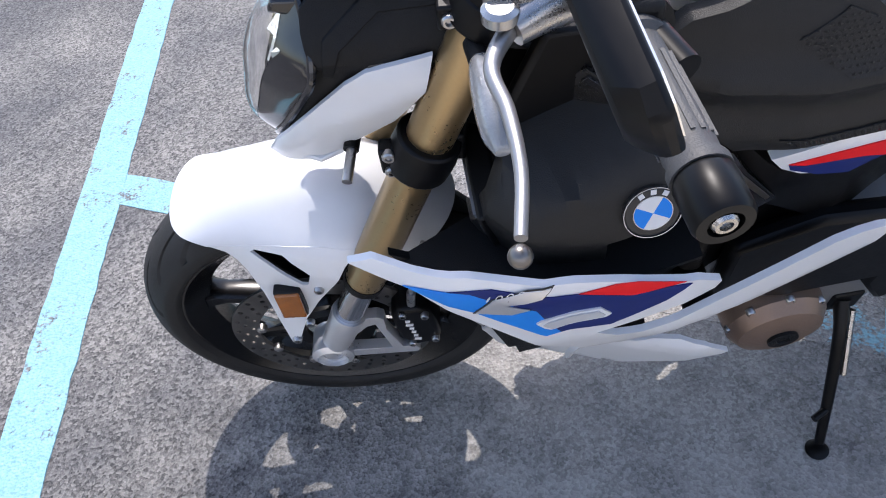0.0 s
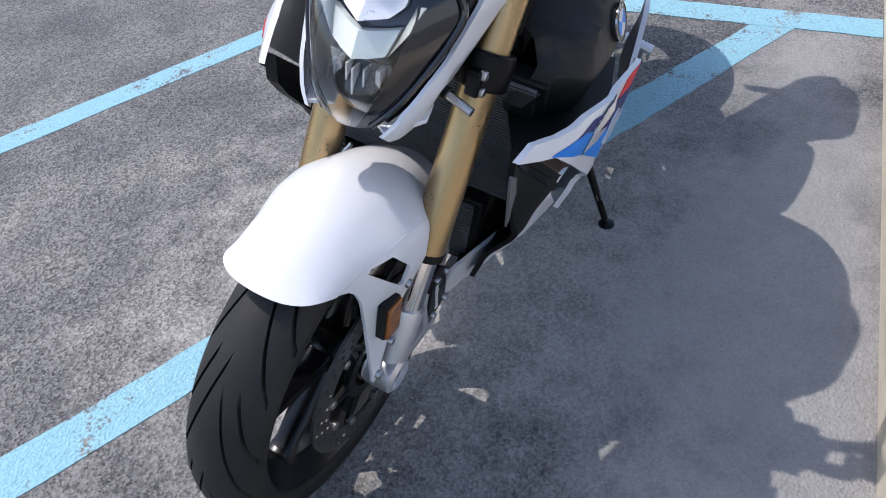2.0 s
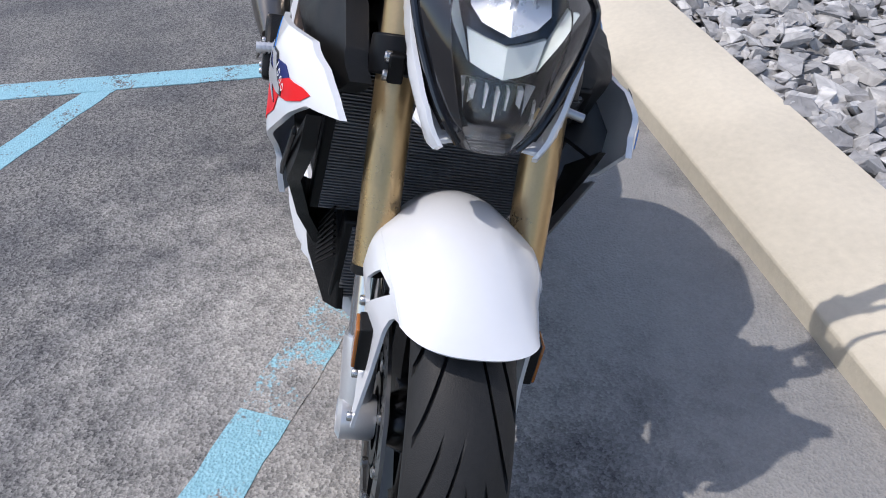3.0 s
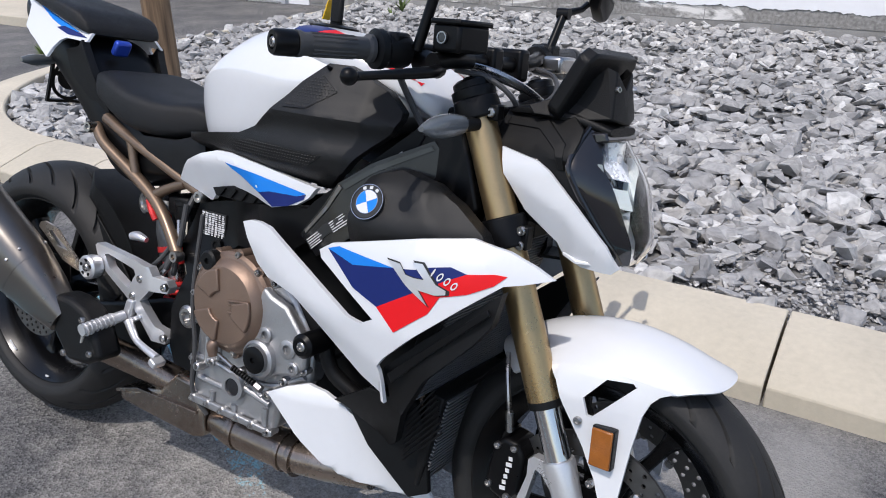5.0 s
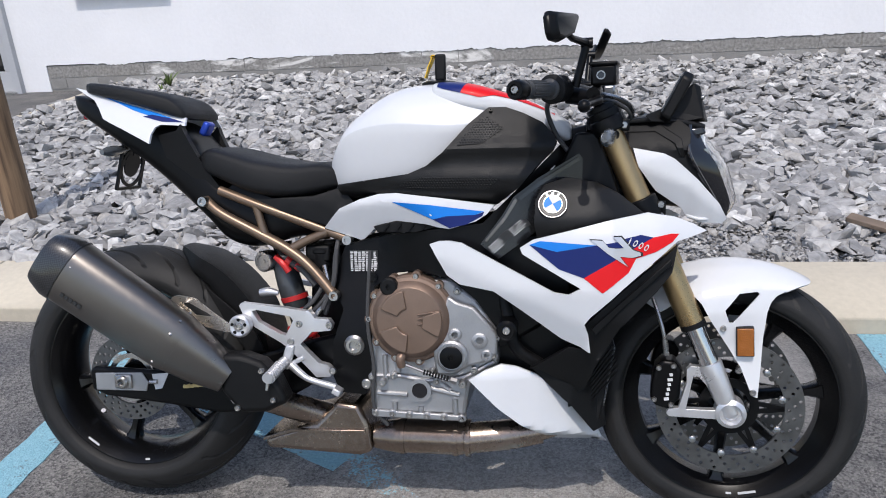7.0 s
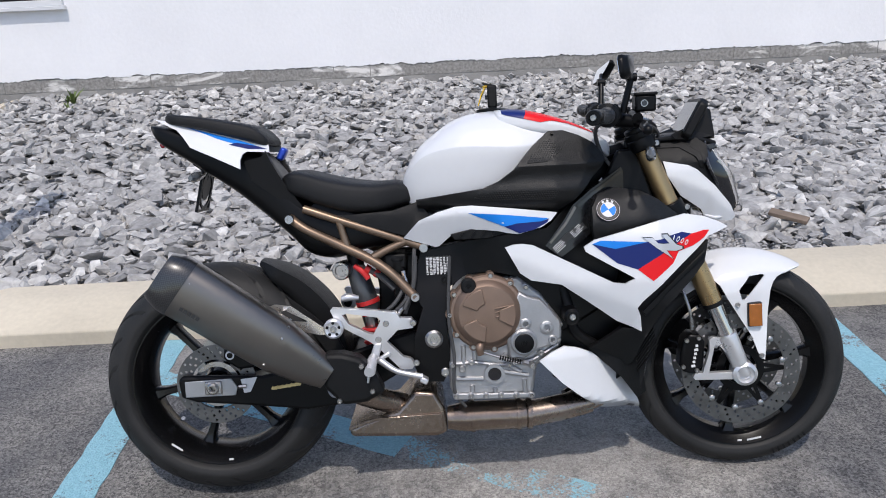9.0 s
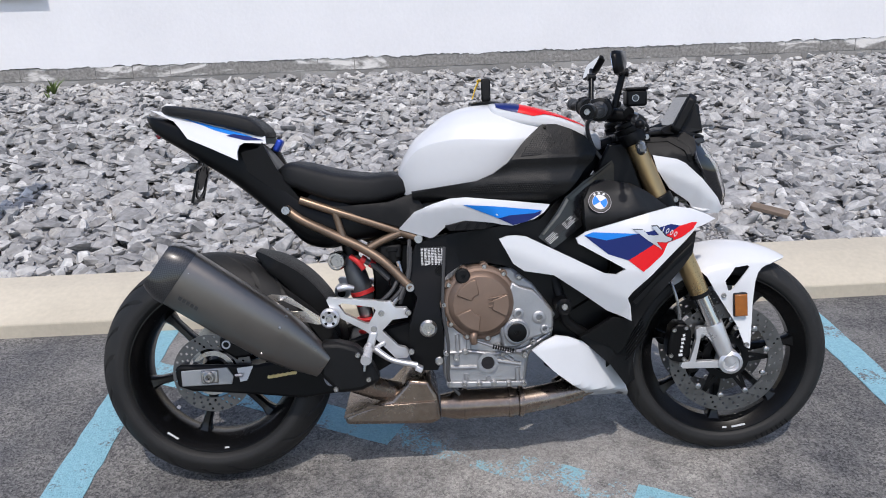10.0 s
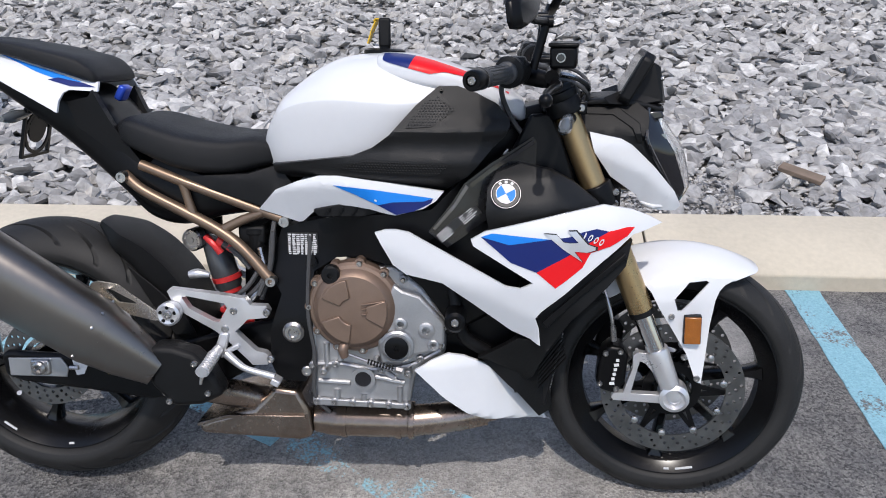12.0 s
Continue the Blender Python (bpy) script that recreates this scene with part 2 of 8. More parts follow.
def line_paint(name, worn):
    """Blue road paint that has worn off in specks down to the asphalt."""
    m, n, l, p, base, tc, wear = asphalt()
    m.name = name
    a, c = n.new("ShaderNodeTexNoise"), n.new("ShaderNodeTexNoise")
    a.inputs["Scale"].default_value, a.inputs["Detail"].default_value, a.inputs["Roughness"].default_value = 5, 12, 0.78
    c.inputs["Scale"].default_value, c.inputs["Detail"].default_value = 130, 4
    for t in (a, c):
        l.new(tc.outputs["Object"], t.inputs["Vector"])
    s = n.new("ShaderNodeMath")
    s.operation = "MULTIPLY_ADD"
    l.new(c.outputs[0], s.inputs[0])
    s.inputs[1].default_value = 0.35
    l.new(a.outputs[0], s.inputs[2])
    r = n.new("ShaderNodeValToRGB")
    r.color_ramp.elements[0].position, r.color_ramp.elements[1].position = worn, worn + 0.07
    l.new(s.outputs[0], r.inputs[0])
    col = n.new("ShaderNodeValToRGB")
    col.color_ramp.elements[0].color, col.color_ramp.elements[1].color = (0.165, 0.345, 0.41, 1), (0.25, 0.46, 0.535, 1)
    col.color_ramp.elements[0].position, col.color_ramp.elements[1].position = 0.3, 0.7
    l.new(c.outputs[0], col.inputs[0])
    mix = n.new("ShaderNodeMixRGB")
    l.new(r.outputs[0], mix.inputs[0])
    l.new(base.outputs[0], mix.inputs[1])
    l.new(col.outputs[0], mix.inputs[2])
    l.new(mix.outputs[0], p.inputs["Base Color"])
    p.inputs["Roughness"].default_value = 0.75
    return m


PAINT = line_paint("blue_line_paint", 0.55)
PAINTWORN = line_paint("worn_blue_line_paint", 0.71)


def smeared_block():
    """Bare grey block with torn smears of white render along its face."""
    m = bpy.data.materials.new("smeared_block")
    m.use_nodes = True
    n, l = m.node_tree.nodes, m.node_tree.links
    p, tc = n["Principled BSDF"], n.new("ShaderNodeTexCoord")
    mp, big, fine = n.new("ShaderNodeMapping"), n.new("ShaderNodeTexNoise"), n.new("ShaderNodeTexNoise")
    mp.inputs["Scale"].default_value = (0.55, 1.0, 1.6)
    l.new(tc.outputs["Object"], mp.inputs["Vector"])
    big.inputs["Scale"].default_value, big.inputs["Detail"].default_value = 3.2, 9
    big.inputs["Roughness"].default_value, big.inputs["Distortion"].default_value = 0.62, 0.5
    fine.inputs["Scale"].default_value, fine.inputs["Detail"].default_value = 34, 6
    l.new(mp.outputs[0], big.inputs["Vector"])
    l.new(tc.outputs["Object"], fine.inputs["Vector"])
    mask, grey, mix = n.new("ShaderNodeValToRGB"), n.new("ShaderNodeValToRGB"), n.new("ShaderNodeMix")
    mask.color_ramp.elements[0].position, mask.color_ramp.elements[1].position = 0.55, 0.63
    g = grey.color_ramp.elements
    g[0].position, g[0].color = 0.3, (0.17, 0.163, 0.152, 1)
    g[1].position, g[1].color = 0.7, (0.33, 0.32, 0.302, 1)
    l.new(big.outputs[0], mask.inputs[0])
    l.new(fine.outputs[0], grey.inputs[0])
    mix.data_type = "RGBA"
    l.new(mask.outputs[0], mix.inputs[0])
    l.new(grey.outputs[0], mix.inputs[6])
    mix.inputs[7].default_value = (0.72, 0.7, 0.67, 1)
    l.new(mix.outputs[2], p.inputs["Base Color"])
    p.inputs["Roughness"].default_value = 0.9
    b = n.new("ShaderNodeBump")
    b.inputs["Strength"].default_value, b.inputs["Distance"].default_value = 0.8, 0.006
    l.new(fine.outputs[0], b.inputs["Height"])
    l.new(b.outputs[0], p.inputs["Normal"])
    return m


SMEARED = smeared_block()


def stone_material():
    m = bpy.data.materials.new("slate_stone")
    m.use_nodes = True
    n, l = m.node_tree.nodes, m.node_tree.links
    p = n["Principled BSDF"]
    g, tc = n.new("ShaderNodeNewGeometry"), n.new("ShaderNodeTexCoord")
    r = n.new("ShaderNodeValToRGB")
    e = r.color_ramp.elements
    e[0].position, e[0].color = 0.0, (0.225, 0.222, 0.22, 1)
    e[1].position, e[1].color = 0.55, (0.35, 0.344, 0.336, 1)
    for pos, col in ((0.62, (0.37, 0.352, 0.325, 1)), (0.68, (0.34, 0.335, 0.329, 1)), (0.92, (0.47, 0.46, 0.444, 1)), (0.98, (0.56, 0.55, 0.53, 1))):
        e.new(pos).color = col
    l.new(g.outputs["Random Per Island"], r.inputs[0])
    nz = n.new("ShaderNodeTexNoise")
    nz.inputs["Scale"].default_value, nz.inputs["Detail"].default_value, nz.inputs["Distortion"].default_value = 26, 8, 0.6
    l.new(tc.outputs["Object"], nz.inputs["Vector"])
    mr = n.new("ShaderNodeMapRange")
    mr.inputs[1].default_value, mr.inputs[2].default_value = 0.3, 0.7
    mr.inputs[3].default_value, mr.inputs[4].default_value = 0.72, 1.28
    l.new(nz.outputs[0], mr.inputs[0])
    h = n.new("ShaderNodeHueSaturation")
    l.new(mr.outputs[0], h.inputs["Value"])
    l.new(r.outputs[0], h.inputs["Color"])
    l.new(h.outputs[0], p.inputs["Base Color"])
    p.inputs["Roughness"].default_value = 0.7
    b = n.new("ShaderNodeBump")
    b.inputs["Strength"].default_value, b.inputs["Distance"].default_value = 0.9, 0.014
    l.new(nz.outputs[0], b.inputs["Height"])
    l.new(b.outputs[0], p.inputs["Normal"])
    return m


STONE = stone_material()


def wood_material():
    m = bpy.data.materials.new("post_wood")
    m.use_nodes = True
    n, l = m.node_tree.nodes, m.node_tree.links
    p = n["Principled BSDF"]
    tc, mp = n.new("ShaderNodeTexCoord"), n.new("ShaderNodeMapping")
    mp.inputs["Scale"].default_value = (22, 22, 1.1)
    nz = n.new("ShaderNodeTexNoise")
    nz.inputs["Scale"].default_value, nz.inputs["Detail"].default_value = 2.2, 8
    l.new(tc.outputs["Object"], mp.inputs[0])
    l.new(mp.outputs[0], nz.inputs["Vector"])
    r = n.new("ShaderNodeValToRGB")
    r.color_ramp.elements[0].position, r.color_ramp.elements[1].position = 0.32, 0.7
    r.color_ramp.elements[0].color, r.color_ramp.elements[1].color = (0.07, 0.042, 0.024, 1), (0.27, 0.175, 0.1, 1)
    l.new(nz.outputs[0], r.inputs[0])
    l.new(r.outputs[0], p.inputs["Base Color"])
    p.inputs["Roughness"].default_value = 0.8
    b = n.new("ShaderNodeBump")
    b.inputs["Strength"].default_value, b.inputs["Distance"].default_value = 0.6, 0.01
    l.new(nz.outputs[0], b.inputs["Height"])
    l.new(b.outputs[0], p.inputs["Normal"])
    return m


WOOD = wood_material()


def carbon_material():
    """Clear-coated carbon fibre: a fine twill of two dark tones."""
    m = bpy.data.materials.new("carbon_weave")
    m.use_nodes = True
    n, l = m.node_tree.nodes, m.node_tree.links
    p = n["Principled BSDF"]
    tc, mp, ck = n.new("ShaderNodeTexCoord"), n.new("ShaderNodeMapping"), n.new("ShaderNodeTexChecker")
    mp.inputs["Rotation"].default_value = (0, radians(-37), 0)
    ck.inputs["Scale"].default_value = 300
    ck.inputs["Color1"].default_value, ck.inputs["Color2"].default_value = (0.006, 0.006, 0.007, 1), (0.026, 0.026, 0.027, 1)
    l.new(tc.outputs["Object"], mp.inputs[0])
    l.new(mp.outputs[0], ck.inputs["Vector"])
    l.new(ck.outputs["Color"], p.inputs["Base Color"])
    p.inputs["Roughness"].default_value, p.inputs["Coat Weight"].default_value, p.inputs["Coat Roughness"].default_value = 0.32, 0.7, 0.05
    return m


CARBON = carbon_material()

# ---- mesh helpers ----


def part(name, bm, mat, parent=None, label="", bev=0.0, sharp=35, seg=2):
    """Links a bmesh as one mesh object, under a thing or a part if one is given."""
    me = bpy.data.meshes.new(name)
    bmesh.ops.recalc_face_normals(bm, faces=bm.faces[:])
    for f in bm.faces:
        f.smooth = True
    bm.to_mesh(me)
    bm.free()
    for m in (mat if isinstance(mat, (list, tuple)) else (mat,)):
        me.materials.append(m)
    me.set_sharp_from_angle(angle=radians(sharp))
    ob = new(name, me)
    if parent:
        ob.parent = parent
    if bev:
        b = ob.modifiers.new("bevel", "BEVEL")
        b.width, b.segments, b.limit_method, b.angle_limit = bev, seg, "ANGLE", radians(40)
        b.harden_normals = False
    if label:
        tagged(ob, label)
    return ob


def catmull(pts, n):
    """A smooth line of n steps a span through the points."""
    P = [np.array(p, float) for p in pts]
    P = [2 * P[0] - P[1]] + P + [2 * P[-1] - P[-2]]
    out = []
    for i in range(1, len(P) - 2):
        for k in range(n):
            t = k / n
            out.append(0.5 * (2 * P[i] + (P[i + 1] - P[i - 1]) * t + (2 * P[i - 1] - 5 * P[i] + 4 * P[i + 1] - P[i + 2]) * t * t
                              + (3 * P[i] - P[i - 1] - 3 * P[i + 1] + P[i + 2]) * t ** 3))
    out.append(P[-2])
    return out


def rings(bm, loops, cap=True, closed=False):
    """Skins loops of equal count."""
    V = [[bm.verts.new(p) for p in lp] for lp in loops]
    k = len(V[0])
    for a, b in zip(V, V[1:] + ([V[0]] if closed else [])):
        for i in range(k):
            bm.faces.new((a[i], a[(i + 1) % k], b[(i + 1) % k], b[i]))
    if cap and not closed:
        bm.faces.new(V[0][::-1])
        bm.faces.new(V[-1])
    return bm


def tube(pts, r, smooth=6, sides=14, bm=None):
    """A round bar along a smooth line; r may be a list, one a point."""
    bm = bm or bmesh.new()
    rs = r if isinstance(r, (list, tuple)) else [r] * len(pts)
    line = catmull([(*p, q) for p, q in zip(pts, rs)], smooth) if smooth > 1 else [np.array((*p, q), float) for p, q in zip(pts, rs)]
    up, loops = None, []
    for i, c in enumerate(line):
        d = Vector(line[min(i + 1, len(line) - 1)][:3] - line[max(i - 1, 0)][:3]).normalized()
        if up is None:
            up = d.orthogonal().normalized()
        up = (up - d * up.dot(d)).normalized()
        s = d.cross(up)
        loops.append([Vector(c[:3]) + (up * math.cos(a) + s * math.sin(a)) * c[3] for a in np.linspace(0, 2 * math.pi, sides, endpoint=False)])
    return rings(bm, loops)


def lathe(prof, c, axis=(0, 1, 0), sides=32, bm=None):
    """Turns a profile of (radius, along) about an axis through c; closes to the axis where the radius is 0."""
    bm = bm or bmesh.new()
    a = Vector(axis).normalized()
    u = a.orthogonal().normalized()
    v = a.cross(u)
    c = Vector(c)
    loops = [[c + a * h + (u * math.cos(t) + v * math.sin(t)) * max(r, 1e-4) for t in np.linspace(0, 2 * math.pi, sides, endpoint=False)] for r, h in prof]
    return rings(bm, loops)


def ring_lathe(prof, c, axis=(0, 1, 0), sides=64, bm=None):
    """Turns a closed profile: a ring."""
    bm = bm or bmesh.new()
    a = Vector(axis).normalized()
    u = a.orthogonal().normalized()
    v = a.cross(u)
    c = Vector(c)
    loops = []
    for t in np.linspace(0, 2 * math.pi, sides, endpoint=False):
        d = u * math.cos(t) + v * math.sin(t)
        loops.append([c + a * h + d * r for r, h in prof])
    return rings(bm, loops, closed=True)


def slab(poly, y0, y1, bm=None):
    """A plate: an outline of (x, z) between two values of y."""
    bm = bm or bmesh.new()
    a = [bm.verts.new((x, y0, z)) for x, z in poly]
    b = [bm.verts.new((x, y1, z)) for x, z in poly]
    k = len(poly)
    for i in range(k):
        bm.faces.new((a[i], a[(i + 1) % k], b[(i + 1) % k], b[i]))
    bm.faces.new(a[::-1])
    bm.faces.new(b)
    return bm


def box(c, size, m=None, bm=None):
    bm = bm or bmesh.new()
    r = bmesh.ops.create_cube(bm, size=1)
    bmesh.ops.scale(bm, vec=size, verts=r["verts"])
    if m is not None:
        bmesh.ops.transform(bm, matrix=m, verts=r["verts"])
    bmesh.ops.translate(bm, vec=c, verts=r["verts"])
    return bm


def bar(p0, p1, w, h, bm=None):
    """A square bar between two points: w across (towards y), h high."""
    p0, p1 = Vector(p0), Vector(p1)
    d = p1 - p0
    q = d.to_track_quat("X", "Z").to_matrix().to_4x4()
    return box((p0 + p1) / 2, (d.length, w, h), q, bm)


def inside(x, z, poly):
    c = False
    for (x0, z0), (x1, z1) in zip(poly, poly[1:] + poly[:1]):
        if (z0 > z) != (z1 > z) and x < (x1 - x0) * (z - z0) / (z1 - z0) + x0:
            c = not c
    return c


def sheet(poly, yf, side, thick=0.004, step=0.03, holes=(), bm_out=None):
    """A curved panel: an outline of (x, z) whose y is side * yf(x, z), of some thickness, with openings."""
    bm = bmesh.new()
    f = bm.faces.new([bm.verts.new((x, 0, z)) for x, z in poly])
    f.normal_update()
    bmesh.ops.triangulate(bm, faces=[f])
    xs, zs = [p[0] for p in poly], [p[1] for p in poly]
    for lo, hi, no in ((min(xs), max(xs), (1, 0, 0)), (min(zs), max(zs), (0, 0, 1))):
        for v in np.arange(lo + step, hi - step * 0.3, step):
            bmesh.ops.bisect_plane(bm, geom=bm.verts[:] + bm.edges[:] + bm.faces[:], plane_co=Vector(no) * v, plane_no=no, dist=1e-5)
    for hole in holes:
        for (x0, z0), (x1, z1) in zip(hole, hole[1:] + hole[:1]):
            bmesh.ops.bisect_plane(bm, geom=bm.verts[:] + bm.edges[:] + bm.faces[:], plane_co=(x0, 0, z0), plane_no=(z1 - z0, 0, x0 - x1), dist=1e-5)
        out = [f for f in bm.faces if inside(f.calc_center_median().x, f.calc_center_median().z, list(hole))]
        bmesh.ops.delete(bm, geom=out, context="FACES")
    res = bm_out or bmesh.new()
    A, C = {}, {}
    for v in bm.verts:
        if not v.link_faces:
            continue
        y = yf(v.co.x, v.co.z)
        A[v] = res.verts.new((v.co.x, side * y, v.co.z))
        C[v] = res.verts.new((v.co.x, side * (y - thick), v.co.z))
    for f in bm.faces:
        res.faces.new([A[v] for v in f.verts])
        res.faces.new([C[v] for v in reversed(f.verts)])
    for e in bm.edges:
        if len(e.link_faces) == 1:
            a, b = e.verts
            res.faces.new((A[a], A[b], C[b], C[a]))
    bm.free()
    return res


def body(stations, n=5, sides=36, p=2.6, bm=None):
    """A rounded body along x: stations of (x, z low, z high, half width, y of the middle)."""
    bm = bm or bmesh.new()
    loops = []
    for x, z0, z1, w, yc in catmull([(*s, 0.0) if len(s) == 4 else s for s in stations], n):
        zc, h = (z0 + z1) / 2, max((z1 - z0) / 2, 1e-3)
        lp = []
        for t in np.linspace(0, 2 * math.pi, sides, endpoint=False):
            c, s = math.cos(t), math.sin(t)
            lp.append((x, yc + max(w, 1e-3) * math.copysign(abs(c) ** (2 / p), c), zc + h * math.copysign(abs(s) ** (2 / p), s)))
        loops.append(lp)
    return rings(bm, loops)


def bolt(c, axis, r=0.006, bm=None):
    """A round-headed bolt with a socket."""
    return lathe([(0, -0.004), (r, -0.004), (r, 0.003), (r * 0.8, 0.005), (r * 0.5, 0.005), (r * 0.45, 0.002), (0, 0.002)], c, axis, 12, bm)


def lerp(x, pts):
    return float(np.interp(x, [p[0] for p in pts], [p[1] for p in pts]))


def thing(name, label, category, m=None, group=""):
    e = new(name)
    e.empty_display_size = 0.1
    if m is not None:
        e.matrix_world = m
    return tagged(e, label, category, group)

# ---- the setting ----


def quad_sheet(name, x0, x1, y0, y1, z, mat, nx=1, ny=1):
    bm = bmesh.new()
    V = [[bm.verts.new((x0 + (x1 - x0) * i / nx, y0 + (y1 - y0) * j / ny, z)) for j in range(ny + 1)] for i in range(nx + 1)]
    for i in range(nx):
        for j in range(ny):
            bm.faces.new((V[i][j], V[i + 1][j], V[i + 1][j + 1], V[i][j + 1]))
    return part(name, bm, mat)


tagged(quad_sheet("ground", -600, 600, -600, 600, 0, ASPHALT), "worn grey asphalt car park with pale aggregate", "ground", kind="structure")


def painted_line(label, p0, p1, w, mat, z=0.003):
    """A painted strip, 3 mm thick, between two points of its middle line."""
    p0, p1 = Vector((*p0, 0)), Vector((*p1, 0))
    d = (p1 - p0).normalized()
    s = Vector((-d.y, d.x, 0)) * w / 2
    bm = bmesh.new()
    n = max(2, int((p1 - p0).length / 0.05))
    rows = []
    for i in range(n + 1):
        c = p0 + (p1 - p0) * i / n
        j0, j1 = random.uniform(-0.003, 0.003), random.uniform(-0.003, 0.003)
        rows.append([c - s * (1 + j0 / w * 2), c + s * (1 + j1 / w * 2)])
    top = [[bm.verts.new((*q.xy, z)) for q in r] for r in rows]
    low = [[bm.verts.new((*q.xy, -0.002)) for q in r] for r in rows]
    for a, b, c, e in zip(top, top[1:], low, low[1:]):
        bm.faces.new((a[0], b[0], b[1], a[1]))
        bm.faces.new((a[0], c[0], e[0], b[0]))
        bm.faces.new((a[1], b[1], e[1], c[1]))
    return tagged(part("parking_line", bm, mat), label, "road marking", kind="structure")


painted_line("light blue painted parking line across the asphalt", (1.4, 0.94), (1.404, -4.5), 0.114, PAINT)
painted_line("light blue painted parking line with a square end", (-1.19, 0.94), (-1.19, -4.5), 0.122, PAINT)
painted_line("light blue diagonal hatch line, whole", (1.37, -0.688), (0.42, -0.197), 0.108, PAINT, 0.0018)
painted_line("light blue diagonal hatch line, almost worn away", (0.42, -0.197), (-0.24, 0.15), 0.115, PAINTWORN, 0.0018)
painted_line("light blue diagonal hatch line, partly worn", (-0.24, 0.15), (-1.17, 0.64), 0.118, PAINT, 0.0018)
painted_line("light blue diagonal hatch line, second stripe", (1.37, -2.04), (-1.17, -0.77), 0.1, PAINT, 0.0018)


def curb_piece(path, prof):
    """A length of kerb: a profile of (depth, height) carried along a path of (x, y, nx, ny)."""
    bm = bmesh.new()
    return rings(bm, [[(x + nx * d, y + ny * d, z) for d, z in prof] for x, y, nx, ny in path])


curb = tagged(new("curb"), "pale beige concrete kerb with a sloped top", "kerb", kind="structure")
PROF = [(0, -0.05), (0, 0.058), (0.012, 0.072), (0.2, 0.122), (0.22, 0.126), (0.335, 0.127), (0.345, 0.12), (0.345, -0.05)]
joints = [-2.6, -0.6 - 1.5, 0.872, 3.9, 6.95, 10.0, 13.0]
for a, b in zip(joints, joints[1:]):
    n = max(2, int((b - a) / 0.12))
    path = [(a + 0.004 + (b - a - 0.008) * i / n, 0.943 + 0.003 * noise.noise((i * 0.7, a, 0)), 0, 1) for i in range(n + 1)]
    part("curb_stone", curb_piece(path, PROF), CONCRETE, curb, bev=0.004)
arc = []
for i in range(25):
    t = radians(270 - 90 * i / 24)
    arc.append((-2.604 + 2.05 * math.cos(t), 0.943 + 2.05 + 2.05 * math.sin(t), -math.cos(t), -math.sin(t)))
NARROW = [(0, -0.05), (0, 0.06), (0.015, 0.075), (0.16, 0.105), (0.2, 0.105), (0.21, 0.09), (0.21, -0.05)]
part("curb_stone", curb_piece(arc, PROF), CONCRETE, curb, bev=0.004)
part("curb_stone", curb_piece([(-4.66 - 0.1 * i / 9, 3.0 + 3.62 * i / 9, 1, 0) for i in range(10)], NARROW), CONCRETE, curb, bev=0.004)

bm = bmesh.new()
outline = [(-2.6, 1.2), (13, 1.2), (13, 6.72), (-4.6, 6.72), (-4.5, 2.9), (-4.2, 2.0), (-3.5, 1.4)]
bm.faces.new([bm.verts.new((x, y, 0.062)) for x, y in outline])
tagged(part("soil", bm, SOIL), "dark soil and fine chippings under the stones", "ground", kind="structure")


def stone_template(rng, k):
    """An angular shard: the hull of a few points in a flattened ellipsoid."""
    pts = rng.normal(size=(k, 3))
    pts /= (np.abs(pts) ** 4).sum(axis=1)[:, None] ** 0.25
    pts *= rng.uniform(0.75, 1.0, size=(k, 1))
    bm = bmesh.new()
    vs = [bm.verts.new(p) for p in pts]
    bmesh.ops.convex_hull(bm, input=vs)
    bmesh.ops.delete(bm, geom=[v for v in bm.verts if not v.link_faces], context="VERTS")
    bmesh.ops.triangulate(bm, faces=bm.faces[:])
    bm.verts.index_update()
    V = np.array([v.co[:] for v in bm.verts])
    F = np.array([[v.index for v in f.verts] for f in bm.faces])
    bm.free()
    return V, F


def in_bed(x, y):
    if y > 6.66 or x > 12.5:
        return False
    if y < 1.30:
        return False
    if x < -2.6:
        if y < 2.99:
            return (x + 2.604) ** 2 + (y - 2.993) ** 2 < 1.68 ** 2
        return x > -4.42 - 0.03 * y
    return True


def scatter(name, label, count, size, region, bed, seed, lift=0.0, thin=(0.28, 0.56), keep=None):
    rng = np.random.default_rng(seed)
    temps = [stone_template(rng, int(k)) for k in rng.integers(9, 16, size=26)]
    VV, FF, off = [], [], 0
    made = 0
    while made < count:
        x, y = rng.uniform(region[0], region[1]), rng.uniform(region[2], region[3])
        if not bed(x, y) or (keep and rng.uniform() > keep(x, y)):
            made += 0.2
            continue
        V, F = temps[rng.integers(len(temps))]
        s = size[0] + (size[1] - size[0]) * rng.beta(1.6, 3.2)
        sc = np.array((s * rng.uniform(0.75, 1.25), s * rng.uniform(0.55, 0.9), s * rng.uniform(*thin))) * 0.5
        e = Euler((rng.normal(0, 0.27), rng.normal(0, 0.27), rng.uniform(0, 6.283))).to_matrix()
        P = (V * sc) @ np.array(e).T
        P += (x, y, 0.06 + lift + rng.uniform(0.0, 0.045) + sc[2] * 0.4)
        VV.append(P)
        FF.append(F + off)
        off += len(V)
        made += 1
    me = bpy.data.meshes.new(name)
    me.from_pydata(np.concatenate(VV).tolist(), [], np.concatenate(FF).tolist())
    me.materials.append(STONE)
    return tagged(new(name, me), label, "stones", kind="stuff")


def bare(x, y):
    """Few large stones over the patch of fine chippings beside the kerb."""
    d = math.hypot((x - 1.1) / 0.42, (y - 1.45) / 0.3)
    return 0.12 if d < 0.8 else min(1, 0.12 + (d - 0.8) * 1.6) if d < 1.4 else 1


